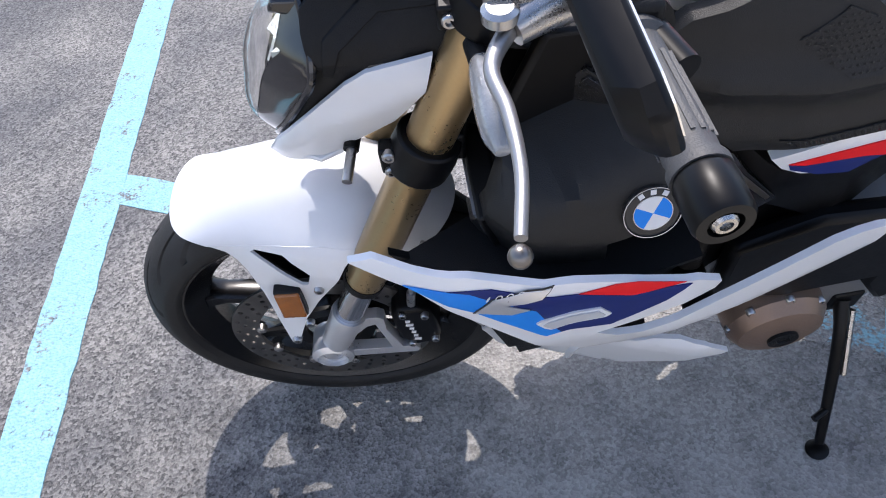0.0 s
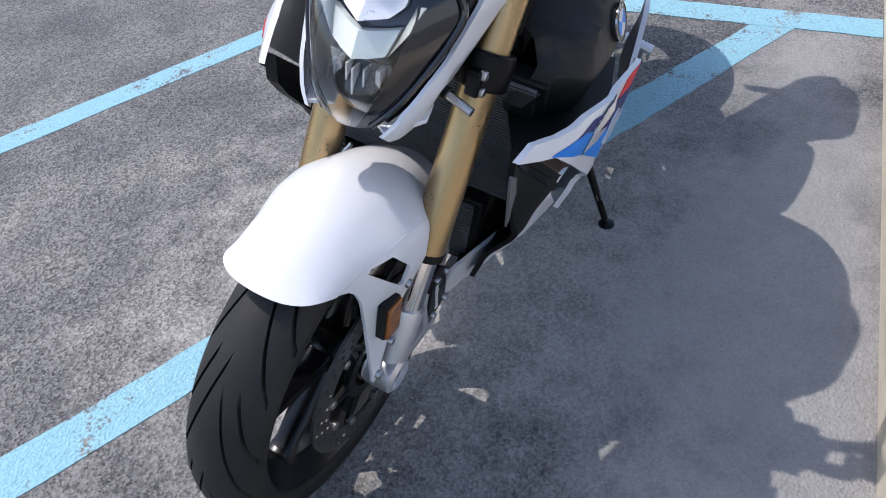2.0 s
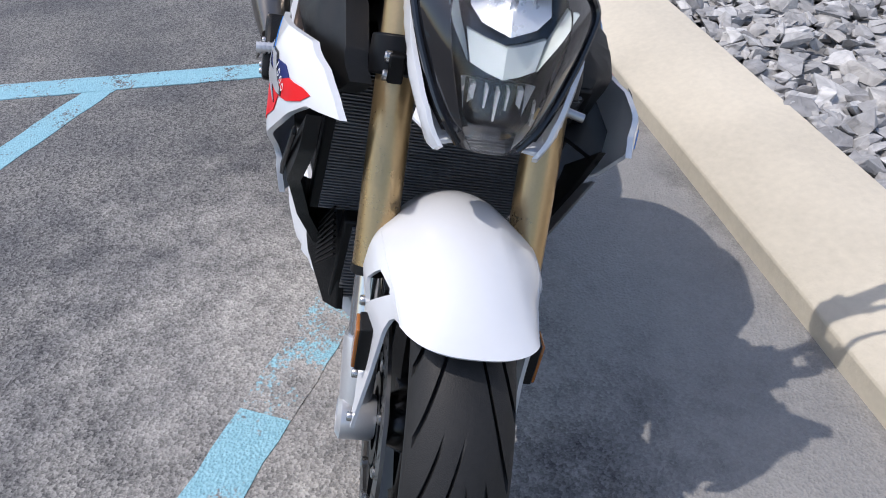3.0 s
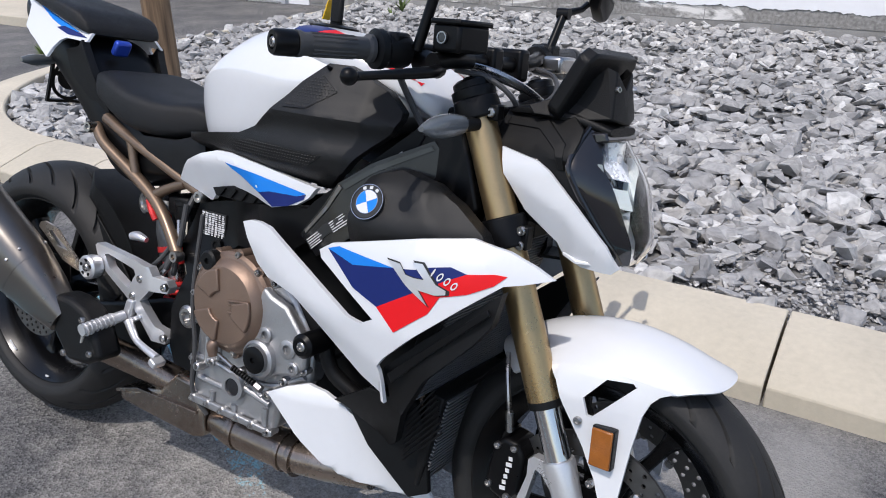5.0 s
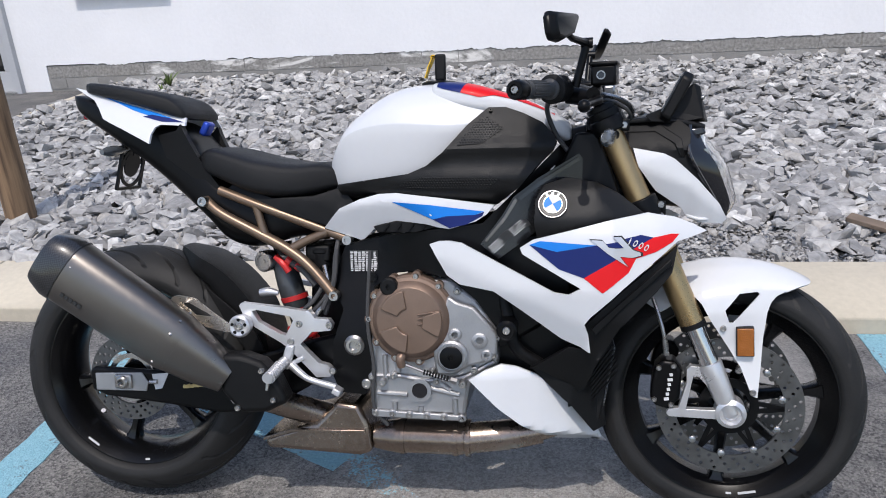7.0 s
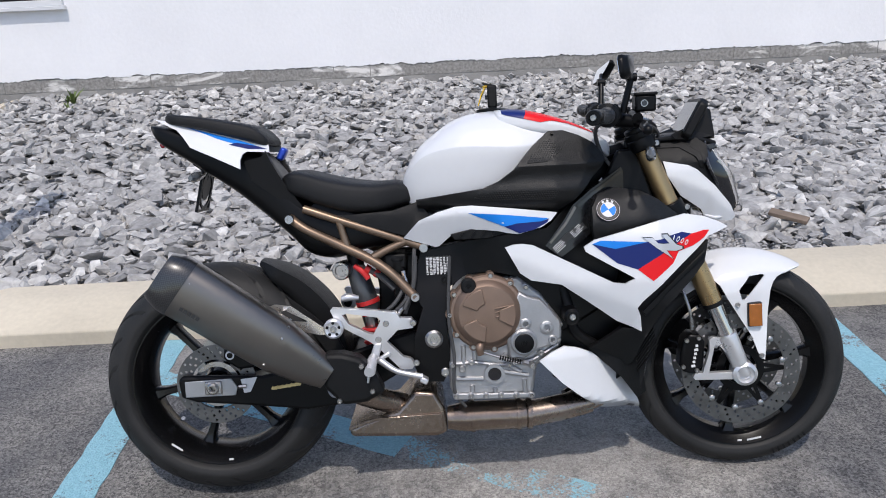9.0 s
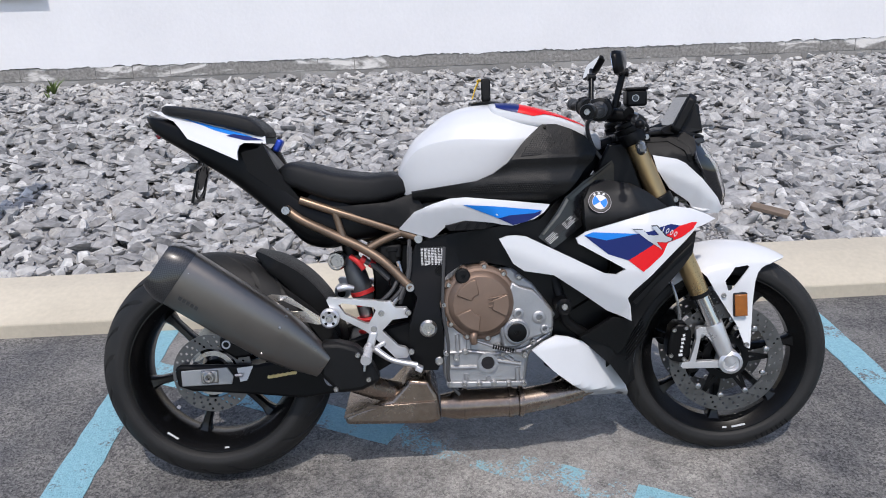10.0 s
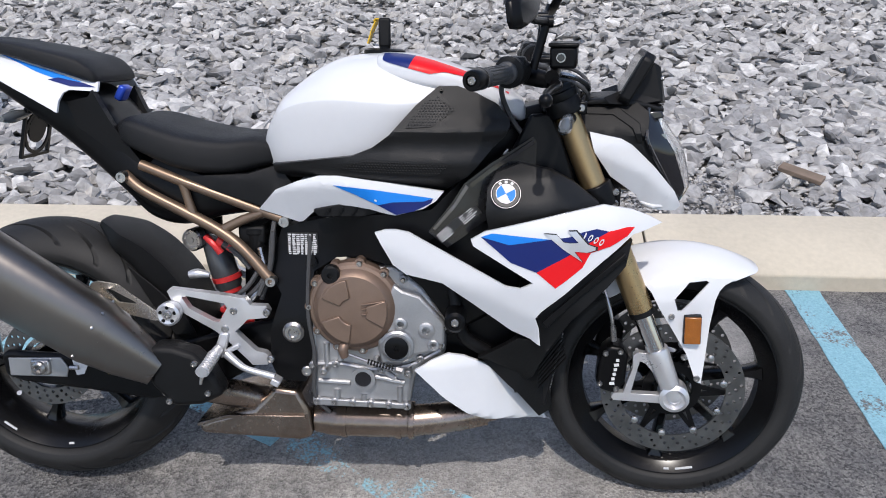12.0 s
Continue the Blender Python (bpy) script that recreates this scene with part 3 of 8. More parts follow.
scatter("gravel", "bed of angular grey slate stones of hand size", 21000, (0.06, 0.21), (-4.8, 12.5, 1.28, 6.68), in_bed, 4, keep=bare)
scatter("gravel_near", "angular grey slate stones beside the kerb", 5600, (0.05, 0.18), (-4.3, 4.0, 1.29, 3.2), in_bed, 8, keep=bare)
scatter("chippings", "fine dark grey chippings between larger stones", 2600, (0.012, 0.045), (0.5, 1.7, 1.29, 1.9), in_bed, 9, lift=-0.004)

# the building
wall = tagged(new("wall_north"), "white rendered wall above a base of bare grey blocks", "wall", kind="structure")


def coat(x0, x1, z0, z1, y0, y1, ragged):
    """A coat of render whose lower edge is uneven."""
    bm = bmesh.new()
    n = max(1, int((x1 - x0) / 0.025)) if ragged else 1
    lo = []
    for i in range(n + 1):
        x = x0 + (x1 - x0) * i / n
        lo.append((x, z0 + (0.018 * noise.noise((x * 2.7, 0, 0)) + 0.02 * noise.noise((x * 9, 3, 0)) + 0.016 * noise.noise((x * 29, 7, 0)) if ragged else 0)))
    return slab(lo + [(x1, z1), (x0, z1)], y0, y1, bm)


WY = 6.70
part("render_coat", coat(-5.9, -4.98, 0.3, 3.6, WY - 0.004, WY + 0.2, False), STUCCO, wall)
part("render_coat", coat(-4.98, -3.9, 0.29, 1.05, WY - 0.004, WY + 0.2, True), STUCCO, wall)
part("render_coat", coat(-4.98, -3.9, 2.15, 3.6, WY - 0.004, WY + 0.2, False), STUCCO, wall)
part("render_coat", coat(-3.9, 13.5, 0.285, 3.6, WY - 0.004, WY + 0.2, True), STUCCO, wall)
part("render_coat", coat(-5.9, -5.55, -0.05, 0.3, WY - 0.004, WY + 0.2, False), STUCCO, wall)
part("render_coat", coat(-16, -8.3, -0.05, 3.6, WY - 0.004, WY + 0.2, False), STUCCO, wall)
part("render_coat", coat(-8.3, -5.9, 2.15, 3.6, WY - 0.004, WY + 0.2, False), STUCCO, wall)
part("wall_backing", slab([(-5.55, -0.05), (13.5, -0.05), (13.5, 0.29), (-5.55, 0.29)], WY + 0.009, WY + 0.2), BLOCK, wall)

# window
win = tagged(new("window_1"), "white framed window with dark horizontal blinds", "window", kind="structure")
win.location = (-4.44, WY, 1.60)
for nm, c, s in (("window_frame", (0, 0, -0.52), (1.08, 0.1, 0.06)), ("window_frame", (0, 0, 0.52), (1.08, 0.1, 0.06)),
                 ("window_frame", (-0.51, 0, 0), (0.06, 0.1, 0.98)), ("window_frame", (0.51, 0, 0), (0.06, 0.1, 0.98)),
                 ("window_sill", (0, -0.03, -0.57), (1.12, 0.09, 0.04))):
    part(nm, box(c, s), WHITE, win, bev=0.005)
part("pane", box((0, 0.03, 0), (0.96, 0.008, 0.98)), PANE, win)
for i in range(14):
    part("blind_slat", box((0, -0.005, -0.46 + i * 0.07), (0.94, 0.02, 0.012), Matrix.Rotation(0.5, 4, "X")), FRAMEGREY if i % 5 == 0 else DARKROOM, win)

# glazed double door
door = tagged(new("door_1"), "pale grey metal double door with dark glass panes", "door", kind="structure")
door.location = (-7.1, WY, 0)
for nm, c, s in (("door_frame", (-1.17, 0, 1.07), (0.09, 0.14, 2.16)), ("door_frame", (1.17, 0, 1.07), (0.09, 0.14, 2.16)), ("door_frame", (0, 0, 2.12), (2.25, 0.14, 0.07))):
    part(nm, box(c, s), FRAMEGREY, door, bev=0.004)
for s in (-1, 1):
    leaf = part("door_leaf", box((s * 0.56, 0.02, 0.13), (1.1, 0.05, 0.24)), FRAMEGREY, door, bev=0.004)
    part("leaf_frame", box((s * 0.06, 0.02, 1.16), (0.09, 0.05, 1.82)), FRAMEGREY, leaf, bev=0.004)
    part("leaf_frame", box((s * 1.06, 0.02, 1.16), (0.1, 0.05, 1.82)), FRAMEGREY, leaf, bev=0.004)
    part("leaf_frame", box((s * 0.56, 0.02, 2.02), (0.9, 0.05, 0.1)), FRAMEGREY, leaf, bev=0.004)
    part("pane", box((s * 0.56, 0.025, 1.11), (0.9, 0.01, 1.72)), PANE, leaf)
    part("door_handle", tube([(s * 0.1, -0.03, 0.95), (s * 0.1, -0.05, 1.0), (s * 0.1, -0.05, 1.2), (s * 0.1, -0.03, 1.25)], 0.011), STEEL, leaf)
part("threshold", box((0, -0.03, 0.005), (2.3, 0.2, 0.03)), STEEL, door)

# far pavement with its own stones by the wall
pave = tagged(new("pavement"), "pale concrete pavement beside the building", "pavement", kind="structure")
part("slab", slab([(-16, -0.05), (-8.5, -0.05), (-8.5, 0.11), (-16, 0.11)], 5.0, 6.05), CONCRETE, pave, bev=0.01)
part("slab", slab([(-16, -0.05), (-6.7, -0.05), (-6.7, 0.1), (-16, 0.1)], 3.9, 4.9), CONCRETE, pave, bev=0.01)
scatter("gravel_far", "grey slate stones along the far wall", 500, (0.08, 0.18), (-15, -8.6, 6.06, 6.66), lambda x, y: True, 21)

# wooden post in the stones
post = bmesh.new()
loops = []
for i in range(26):
    z = -0.1 + 1.7 * i / 25
    r = 0.076 - 0.004 * z
    loops.append([(r * (1 + 0.06 * noise.noise((math.cos(t) * 2, math.sin(t) * 2, z * 0.8))) * math.cos(t), r * (1 + 0.06 * noise.noise((math.sin(t) * 2, math.cos(t) * 2, z * 0.8 + 5))) * math.sin(t), z)
                  for t in np.linspace(0, 2 * math.pi, 22, endpoint=False)])
rings(post, loops)
p = tagged(part("wooden_post", post, WOOD), "round weathered brown wooden post standing in the stones", "post")
p.location = (-2.465, 1.9, 0.05)

b = tagged(part("wooden_board", box((0, 0, 0), (0.18, 0.055, 0.02)), BOARD, bev=0.003), "short weathered brown board lying on the stones", "board")
b.matrix_world = pose(1.6, 1.62, 0.155, 8, 6, -38)


def weed(x, y, h, n, seed):
    rng = random.Random(seed)
    bm = bmesh.new()
    for i in range(n):
        a, lean, L = rng.uniform(0, 6.28), rng.uniform(0.15, 0.8), h * rng.uniform(0.6, 1)
        d = Vector((math.cos(a), math.sin(a), 0))
        s = Vector((-d.y, d.x, 0))
        pts = []
        for k in range(5):
            t = k / 4
            c = d * (lean * L * t * t) + Vector((0, 0, L * t * (1 - 0.25 * lean * t)))
            w = 0.012 * math.sin(math.pi * (0.15 + 0.85 * t)) + 0.0005
            pts.append((bm.verts.new(c - s * w), bm.verts.new(c + s * w)))
        for (p0, p1), (q0, q1) in zip(pts, pts[1:]):
            bm.faces.new((p0, p1, q1, q0))
    ob = tagged(part("weed", bm, LEAF), "small green weed growing between the stones", "plant", "weeds")
    ob.location = (x, y, 0.07)


weed(-3.75, 6.1, 0.24, 18, 1)
weed(-3.65, 5.75, 0.16, 12, 2)
weed(-4.72, 2.6, 0.18, 14, 3)
weed(-3.9, 6.3, 0.14, 10, 4)

# base blocks of the wall, two courses
rows = [(0.155, 0.283, 0.0), (0.03, 0.147, 0.2)]
for z0, z1, shift in rows:
    x = -5.54
    first = True
    while x < 9.5:
        w = 0.4 if not (first and shift) else 0.2
        first = False
        j = random.uniform(-0.004, 0.003)
        part("block", slab([(x + 0.005, z0), (x + w - 0.004, z0), (x + w - 0.004, z1 + j * 0.3), (x + 0.005, z1 + j * 0.3)], WY + 0.004 + j, WY + 0.029), BLOCK if shift else SMEARED, wall)
        x += w

# ---- the motorcycle ----
BIKE = pose(0, 0.0108, 0.003, 0, 0, 0.0) @ pose(0, 0, 0, -14.3)
bike = thing("motorcycle", "white sport motorcycle with red and blue stripes leaning on its kickstand", "motorcycle", BIKE)
AXLE_F, AXLE_R = Vector((0.731, 0, 0.294)), Vector((-0.728, 0, 0.327))
# the fork, wheel, lamp and bars are turned a little to the right about the steering axis
HEAD = Vector((0.422, 0, 0.9))
STEER = Matrix.Translation(HEAD) @ Matrix.Rotation(radians(-6.5), 4, Vector((-0.41, 0, 0.912))) @ Matrix.Translation(-HEAD)


def spart(name, bm, mat, parent=None, label="", bev=0.0, **kw):
    """A part of the steered front end."""
    bmesh.ops.transform(bm, matrix=STEER, verts=bm.verts[:])
    return part(name, bm, mat, parent or bike, label, bev, **kw)


# the bars and clamps stand a little further round in their rubber mounts
BARS = Matrix.Translation((0.012, 0.012, 0.018)) @ Matrix.Translation(HEAD) @ Matrix.Rotation(radians(-9), 4, Vector((-0.41, 0, 0.912))) @ Matrix.Translation(-HEAD)


def hpart(name, bm, mat, parent=None, label="", bev=0.0, **kw):
    """A part on the handlebar."""
    bmesh.ops.transform(bm, matrix=BARS, verts=bm.verts[:])
    return part(name, bm, mat, parent or bike, label, bev, **kw)


def bpart(name, bm, mat, parent=None, label="", bev=0.0, **kw):
    return part(name, bm, mat, parent or bike, label, bev, **kw)


# ---- wheels ----


def tyre_mesh(c, R, w, rim, lines=((0.03, 0.8, 0.0), (0.3, 0.93, 0.5)), pitches=10, cols=80, ns=60, depth=0.01):
    """A tyre whose mesh lines run along its curved tread grooves. R outer radius, w half width, rim bead radius."""
    bm = bmesh.new()
    full = []
    for k, q in ((0.0, 0.8), (0.1, 0.86), (0.3, 0.94), (0.34, 0.955), (0.38, 0.96), (0.72, 1.0)):
        full.append((k, q))
    prof = []
    for i in range(ns + 1):
        a = -1.32 + 2.64 * i / ns
        prof.append((R - w * 0.98 * (1 - math.cos(a)) * 0.86, w * math.sin(a) / math.sin(1.32), a / 1.32))
    r_sh = prof[0][0]
    side = [(rim + (r_sh - rim) * k + (0.0012 if k == 0.34 else 0), w * q) for k, q in full]
    rows = [(r, -y, None) for r, y in side] + prof + [(r, y, None) for r, y in reversed(side)]
    pitch = 2 * math.pi / pitches
    nt = pitches * cols
    V = []
    for j in range(nt):
        lp = []
        for r, y, s in rows:
            u = abs(s) if s is not None else 1.0
            sweep = -1.15 * pitch * (1 - (1 - u) ** 1.8)
            t = 2 * math.pi * j / nt + sweep
            d = 0.0
            if s is not None:
                for s0, s1, o in lines:
                    col = (j - int((o + (0.25 if s < 0 else 0.0)) * cols)) % cols
                    if col < 6 and s0 < u < s1:
                        d = depth * min(1, 9 * (u - s0), 7 * (s1 - u))
            lp.append(bm.verts.new((c.x + (r - d) * math.cos(t), y, c.z + (r - d) * math.sin(t))))
        V.append(lp)
    for a, b in zip(V, V[1:] + V[:1]):
        for i in range(len(a) - 1):
            bm.faces.new((a[i], a[i + 1], b[i + 1], b[i]))
        bm.faces.new((a[-1], a[0], b[0], b[-1]))
    return bm


def rim_mesh(c, rim, w, hub, phase):
    """A cast wheel: a deep rim with five tapered twin spokes and a hub."""
    y = w * 0.84
    bm = ring_lathe([(rim + 0.012, -y), (rim + 0.012, -y + 0.008), (rim - 0.004, -y + 0.014), (rim - 0.022, -y * 0.45), (rim - 0.022, y * 0.45),
                     (rim - 0.004, y - 0.014), (rim + 0.012, y - 0.008), (rim + 0.012, y), (rim - 0.002, y), (rim - 0.017, y - 0.018),
                     (rim - 0.036, y * 0.35), (rim - 0.036, -y * 0.35), (rim - 0.017, -y + 0.018), (rim - 0.002, -y)], c, sides=72)
    lathe([(0, -hub), (0.036, -hub), (0.046, -hub * 0.6), (0.05, 0), (0.046, hub * 0.6), (0.036, hub), (0, hub)], c, sides=24, bm=bm)
    return bm


def spoke_mesh(c, rim, a):
    """One cast spoke: a tapered, bevelled bar that widens into the hub and the rim."""
    loops = []
    d, q = Vector((math.cos(a), 0, math.sin(a))), Vector((-math.sin(a), 0, math.cos(a)))
    for k, wd, th in ((0.0, 0.02, 0.026), (0.2, 0.0135, 0.023), (0.55, 0.0105, 0.02), (0.82, 0.0115, 0.018), (0.94, 0.017, 0.021), (1.0, 0.026, 0.025)):
        m = c + d * (0.036 + (rim - 0.03 - 0.036) * k)
        loops.append([m + q * (wd * u) + Vector((0, th * v, 0)) for u, v in ((-1, -0.6), (-0.6, -1), (0.6, -1), (1, -0.6), (1, 0.6), (0.6, 1), (-0.6, 1), (-1, 0.6))])
    return rings(bmesh.new(), loops)


def spokes(put, c, rim, phase, wheel, count):
    for i in range(count):
        put("spoke", spoke_mesh(c, rim, phase + i * 2 * math.pi / count), WHEELMAT, wheel)


def disc_mesh(c, y, r1, r0, holes, thick=0.005, hr=0.004):
    """A drilled brake disc."""
    bm = bmesh.new()
    edges = []

    def circle(cx, cz, r, n):
        vs = [bm.verts.new((cx + r * math.cos(t), 0, cz + r * math.sin(t))) for t in np.linspace(0, 2 * math.pi, n, endpoint=False)]
        return [bm.edges.new((vs[i], vs[(i + 1) % n])) for i in range(n)]
    edges += circle(0, 0, r1, 72) + circle(0, 0, r0, 48)
    for k in range(holes):
        for q, rr in enumerate((0.2, 0.5, 0.8)):
            a = (k + q * 0.33) * 2 * math.pi / holes
            r = r0 + (r1 - r0) * rr
            edges += circle(r * math.cos(a), r * math.sin(a), hr, 8)
    bmesh.ops.triangle_fill(bm, edges=edges, use_beauty=True)
    ex = bmesh.ops.extrude_face_region(bm, geom=bm.faces[:])
    bmesh.ops.translate(bm, vec=(0, thick, 0), verts=[v for v in ex["geom"] if isinstance(v, bmesh.types.BMVert)])
    bmesh.ops.translate(bm, vec=(c.x, y - thick / 2, c.z), verts=bm.verts[:])
    return bm


def carrier(put, c, y, r1, r0, n, wheel):
    """The black spider between hub and disc."""
    put("disc_carrier", ring_lathe([(r0, y - 0.004), (r0 + 0.02, y - 0.004), (r0 + 0.02, y + 0.004), (r0, y + 0.004)], c, sides=36), SATIN, wheel, sharp=30)
    for i in range(n):
        a = i * 2 * math.pi / n
        for s in (-0.16, 0.16):
            put("carrier_arm", bar(c + Vector((math.cos(a + s) * (r0 + 0.015), y, math.sin(a + s) * (r0 + 0.015))), c + Vector((math.cos(a) * r1, y, math.sin(a) * r1)), 0.006, 0.01), SATIN, wheel)


RIM_F, RIM_R = 0.236, 0.236
front_wheel = spart("front_wheel", rim_mesh(AXLE_F, RIM_F, 0.06, 0.055, 0.4), WHEELMAT, label="gloss black cast front wheel", sharp=30)
spokes(spart, AXLE_F, RIM_F, 0.14, front_wheel, 7)
spart("tyre", tyre_mesh(AXLE_F, 0.300, 0.061, RIM_F), TYRE, front_wheel, "black road tyre with curved tread grooves", sharp=50)
for s in (-1, 1):
    spart("brake_disc", disc_mesh(AXLE_F, s * 0.072, 0.16, 0.118, 30), DISCMAT, front_wheel, "drilled steel brake disc", sharp=30)
    carrier(spart, AXLE_F, s * 0.068, 0.122, 0.045, 6, front_wheel)
    for i in range(10):
        a = i * 2 * math.pi / 10 + 0.2
        spart("rivet", lathe([(0, -0.005), (0.008, -0.005), (0.008, 0.004), (0.005, 0.006), (0, 0.006)], AXLE_F + Vector((0.114 * math.cos(a), s * 0.073, 0.114 * math.sin(a))), (0, s, 0), 12), STEEL, front_wheel)
# lettering on the tyre wall and rim stays as plain bars
for a, wdt in ((-1.53, 0.012), (-1.35, 0.04)):
    d = Vector((math.cos(a), 0, math.sin(a)))
    spart("rim_mark", bar(AXLE_F + d * (RIM_F - 0.011) + Vector((-d.z, 0, d.x)) * -wdt / 2 + Vector((0, -0.0455, 0)), AXLE_F + d * (RIM_F - 0.011) + Vector((-d.z, 0, d.x)) * wdt / 2 + Vector((0, -0.0455, 0)), 0.002, 0.005), PRINT, front_wheel)
lbl = bmesh.new()
for i in range(7):
    a = -1.2 + i * 0.06
    d = Vector((math.cos(a), 0, math.sin(a)))
    bar(AXLE_F + d * 0.262 + Vector((0, -0.0605, 0)), AXLE_F + d * 0.276 + Vector((0, -0.0585, 0)), 0.0015, 0.006, lbl)
tagged(spart("tyre_lettering", lbl, BLACK, front_wheel), kind="stuff")

rear_wheel = bpart("rear_wheel", rim_mesh(AXLE_R, RIM_R, 0.095, 0.08, 0.15), WHEELMAT, label="gloss black cast rear wheel", sharp=30)
spokes(bpart, AXLE_R, RIM_R, 0.22, rear_wheel, 6)
bpart("tyre", tyre_mesh(AXLE_R, 0.326, 0.097, RIM_R), TYRE, rear_wheel, "wide black rear tyre with curved tread grooves", sharp=50)
bpart("brake_disc", disc_mesh(AXLE_R, -0.092, 0.11, 0.07, 24), DISCMAT, rear_wheel, "drilled steel brake disc", sharp=30)
bpart("sensor_ring", ring_lathe([(0.05, -0.094), (0.062, -0.094), (0.062, -0.09), (0.05, -0.09)], AXLE_R, sides=40), STEEL, rear_wheel)
bpart("sprocket", ring_lathe([(0.06, 0.09), (0.11, 0.09), (0.11, 0.096), (0.06, 0.096)], AXLE_R, sides=44), STEEL, rear_wheel)
for a, wdt in ((-1.5, 0.012), (-2.2, 0.035)):
    d = Vector((math.cos(a), 0, math.sin(a)))
    q = Vector((-d.z, 0, d.x)) * wdt / 2
    o = AXLE_R + d * (RIM_R - 0.011) + Vector((0, -0.074, 0))
    bpart("rim_mark", bar(o - q, o + q, 0.002, 0.005), PRINT, rear_wheel)
bpart("valve", tube([AXLE_R + Vector((-0.13, -0.02, -0.12)), AXLE_R + Vector((-0.118, -0.045, -0.108))], 0.006, 1, 8), STEEL, rear_wheel)

# ---- fork ----
FU = Vector((-0.284, 0, 0.666)).normalized()


def on_fork(z, s, dx=0.0):
    return AXLE_F + FU * ((z - AXLE_F.z) / FU.z) + Vector((dx, s * 0.102, 0))


for s in (-1, 1):
    leg = spart("fork_leg", tube([on_fork(0.492, s), on_fork(0.6, s), on_fork(0.75, s), on_fork(0.955, s)], [0.0275, 0.0275, 0.0265, 0.0265], 1, 28), GOLD, label="gold anodised fork tube")
    spart("fork_slider", tube([on_fork(0.35, s), on_fork(0.492, s)], 0.0215, 1, 24), CHROME, leg, "polished steel fork slider")
    spart("dust_seal", tube([on_fork(0.486, s), on_fork(0.497, s)], 0.0285, 1, 24), BLACK, leg)
    spart("fork_cap", lathe([(0, -0.012), (0.034, -0.012), (0.036, -0.004), (0.036, 0.006), (0.031, 0.008), (0.031, 0.018), (0.026, 0.022), (0.012, 0.022), (0.012, 0.027), (0, 0.027)], on_fork(0.955, s), FU, 24), SATIN, leg)
    bm = tube([on_fork(0.29, s), on_fork(0.34, s), on_fork(0.4, s), on_fork(0.405, s)], [0.021, 0.024, 0.027, 0.026], 1, 24)
    lathe([(0, -0.03), (0.03, -0.03), (0.033, -0.024), (0.033, 0.018), (0.024, 0.024), (0.024, 0.016), (0.016, 0.016), (0.016, 0.006), (0, 0.006)], AXLE_F + Vector((0, s * 0.102, 0)), (0, s, 0), 28, bm)
    foot = spart("fork_foot", bm, SILVER, leg, "silver cast fork foot", sharp=30)
    FOOT = [(0.636, 0.39), (0.645, 0.398), (0.672, 0.396), (0.694, 0.362), (0.727, 0.336), (0.752, 0.312), (0.763, 0.287), (0.752, 0.268), (0.732, 0.264), (0.708, 0.277), (0.6, 0.277), (0.594, 0.284), (0.599, 0.295), (0.62, 0.297), (0.637, 0.36)]
    spart("caliper_arm", sheet(FOOT, lambda x, z: 0.113, s, 0.018, 0.05, [[(0.651, 0.377), (0.664, 0.372), (0.712, 0.316), (0.705, 0.298), (0.636, 0.296)]]), SILVER, leg, "silver cast caliper mount", bev=0.0035)
    # caliper with plain bars where its maker's name stands
    cal = spart("brake_caliper", slab([(0.584, 0.408), (0.612, 0.405), (0.626, 0.384), (0.623, 0.318), (0.6, 0.29), (0.568, 0.298), (0.558, 0.318), (0.56, 0.35), (0.568, 0.39)], s * 0.05, s * 0.11), SATIN, label="black monobloc brake caliper", bev=0.008, seg=3)
    lt = bmesh.new()
    for i in range(6):
        z = 0.317 + i * 0.0115
        x = 0.594 + (z - 0.317) * 0.16
        box((x, s * 0.1108, z), (0.011 if i in (0, 4) else 0.007, 0.0012, 0.0068), Matrix.Rotation(-0.15, 4, "Y"), lt)
    tagged(spart("caliper_print", lt, PRINT, cal), kind="stuff")
    for x, z in ((0.576, 0.39), (0.567, 0.315), (0.608, 0.396), (0.604, 0.304)):
        spart("bolt", bolt((x, s * 0.111, z), (0, s, 0), 0.0065), STEEL, cal)
    # brake hose
    spart("brake_hose", tube([(0.59, s * 0.105, 0.43), (0.585, s * 0.108, 0.47), (0.572, s * 0.1, 0.515), (0.56, s * 0.085, 0.545)], 0.0042, 6, 8), STEEL, None, "braided steel brake hose")
    spart("hose_fitting", tube([(0.592, s * 0.106, 0.42), (0.588, s * 0.108, 0.455)], 0.0065, 1, 10), STEEL, cal)

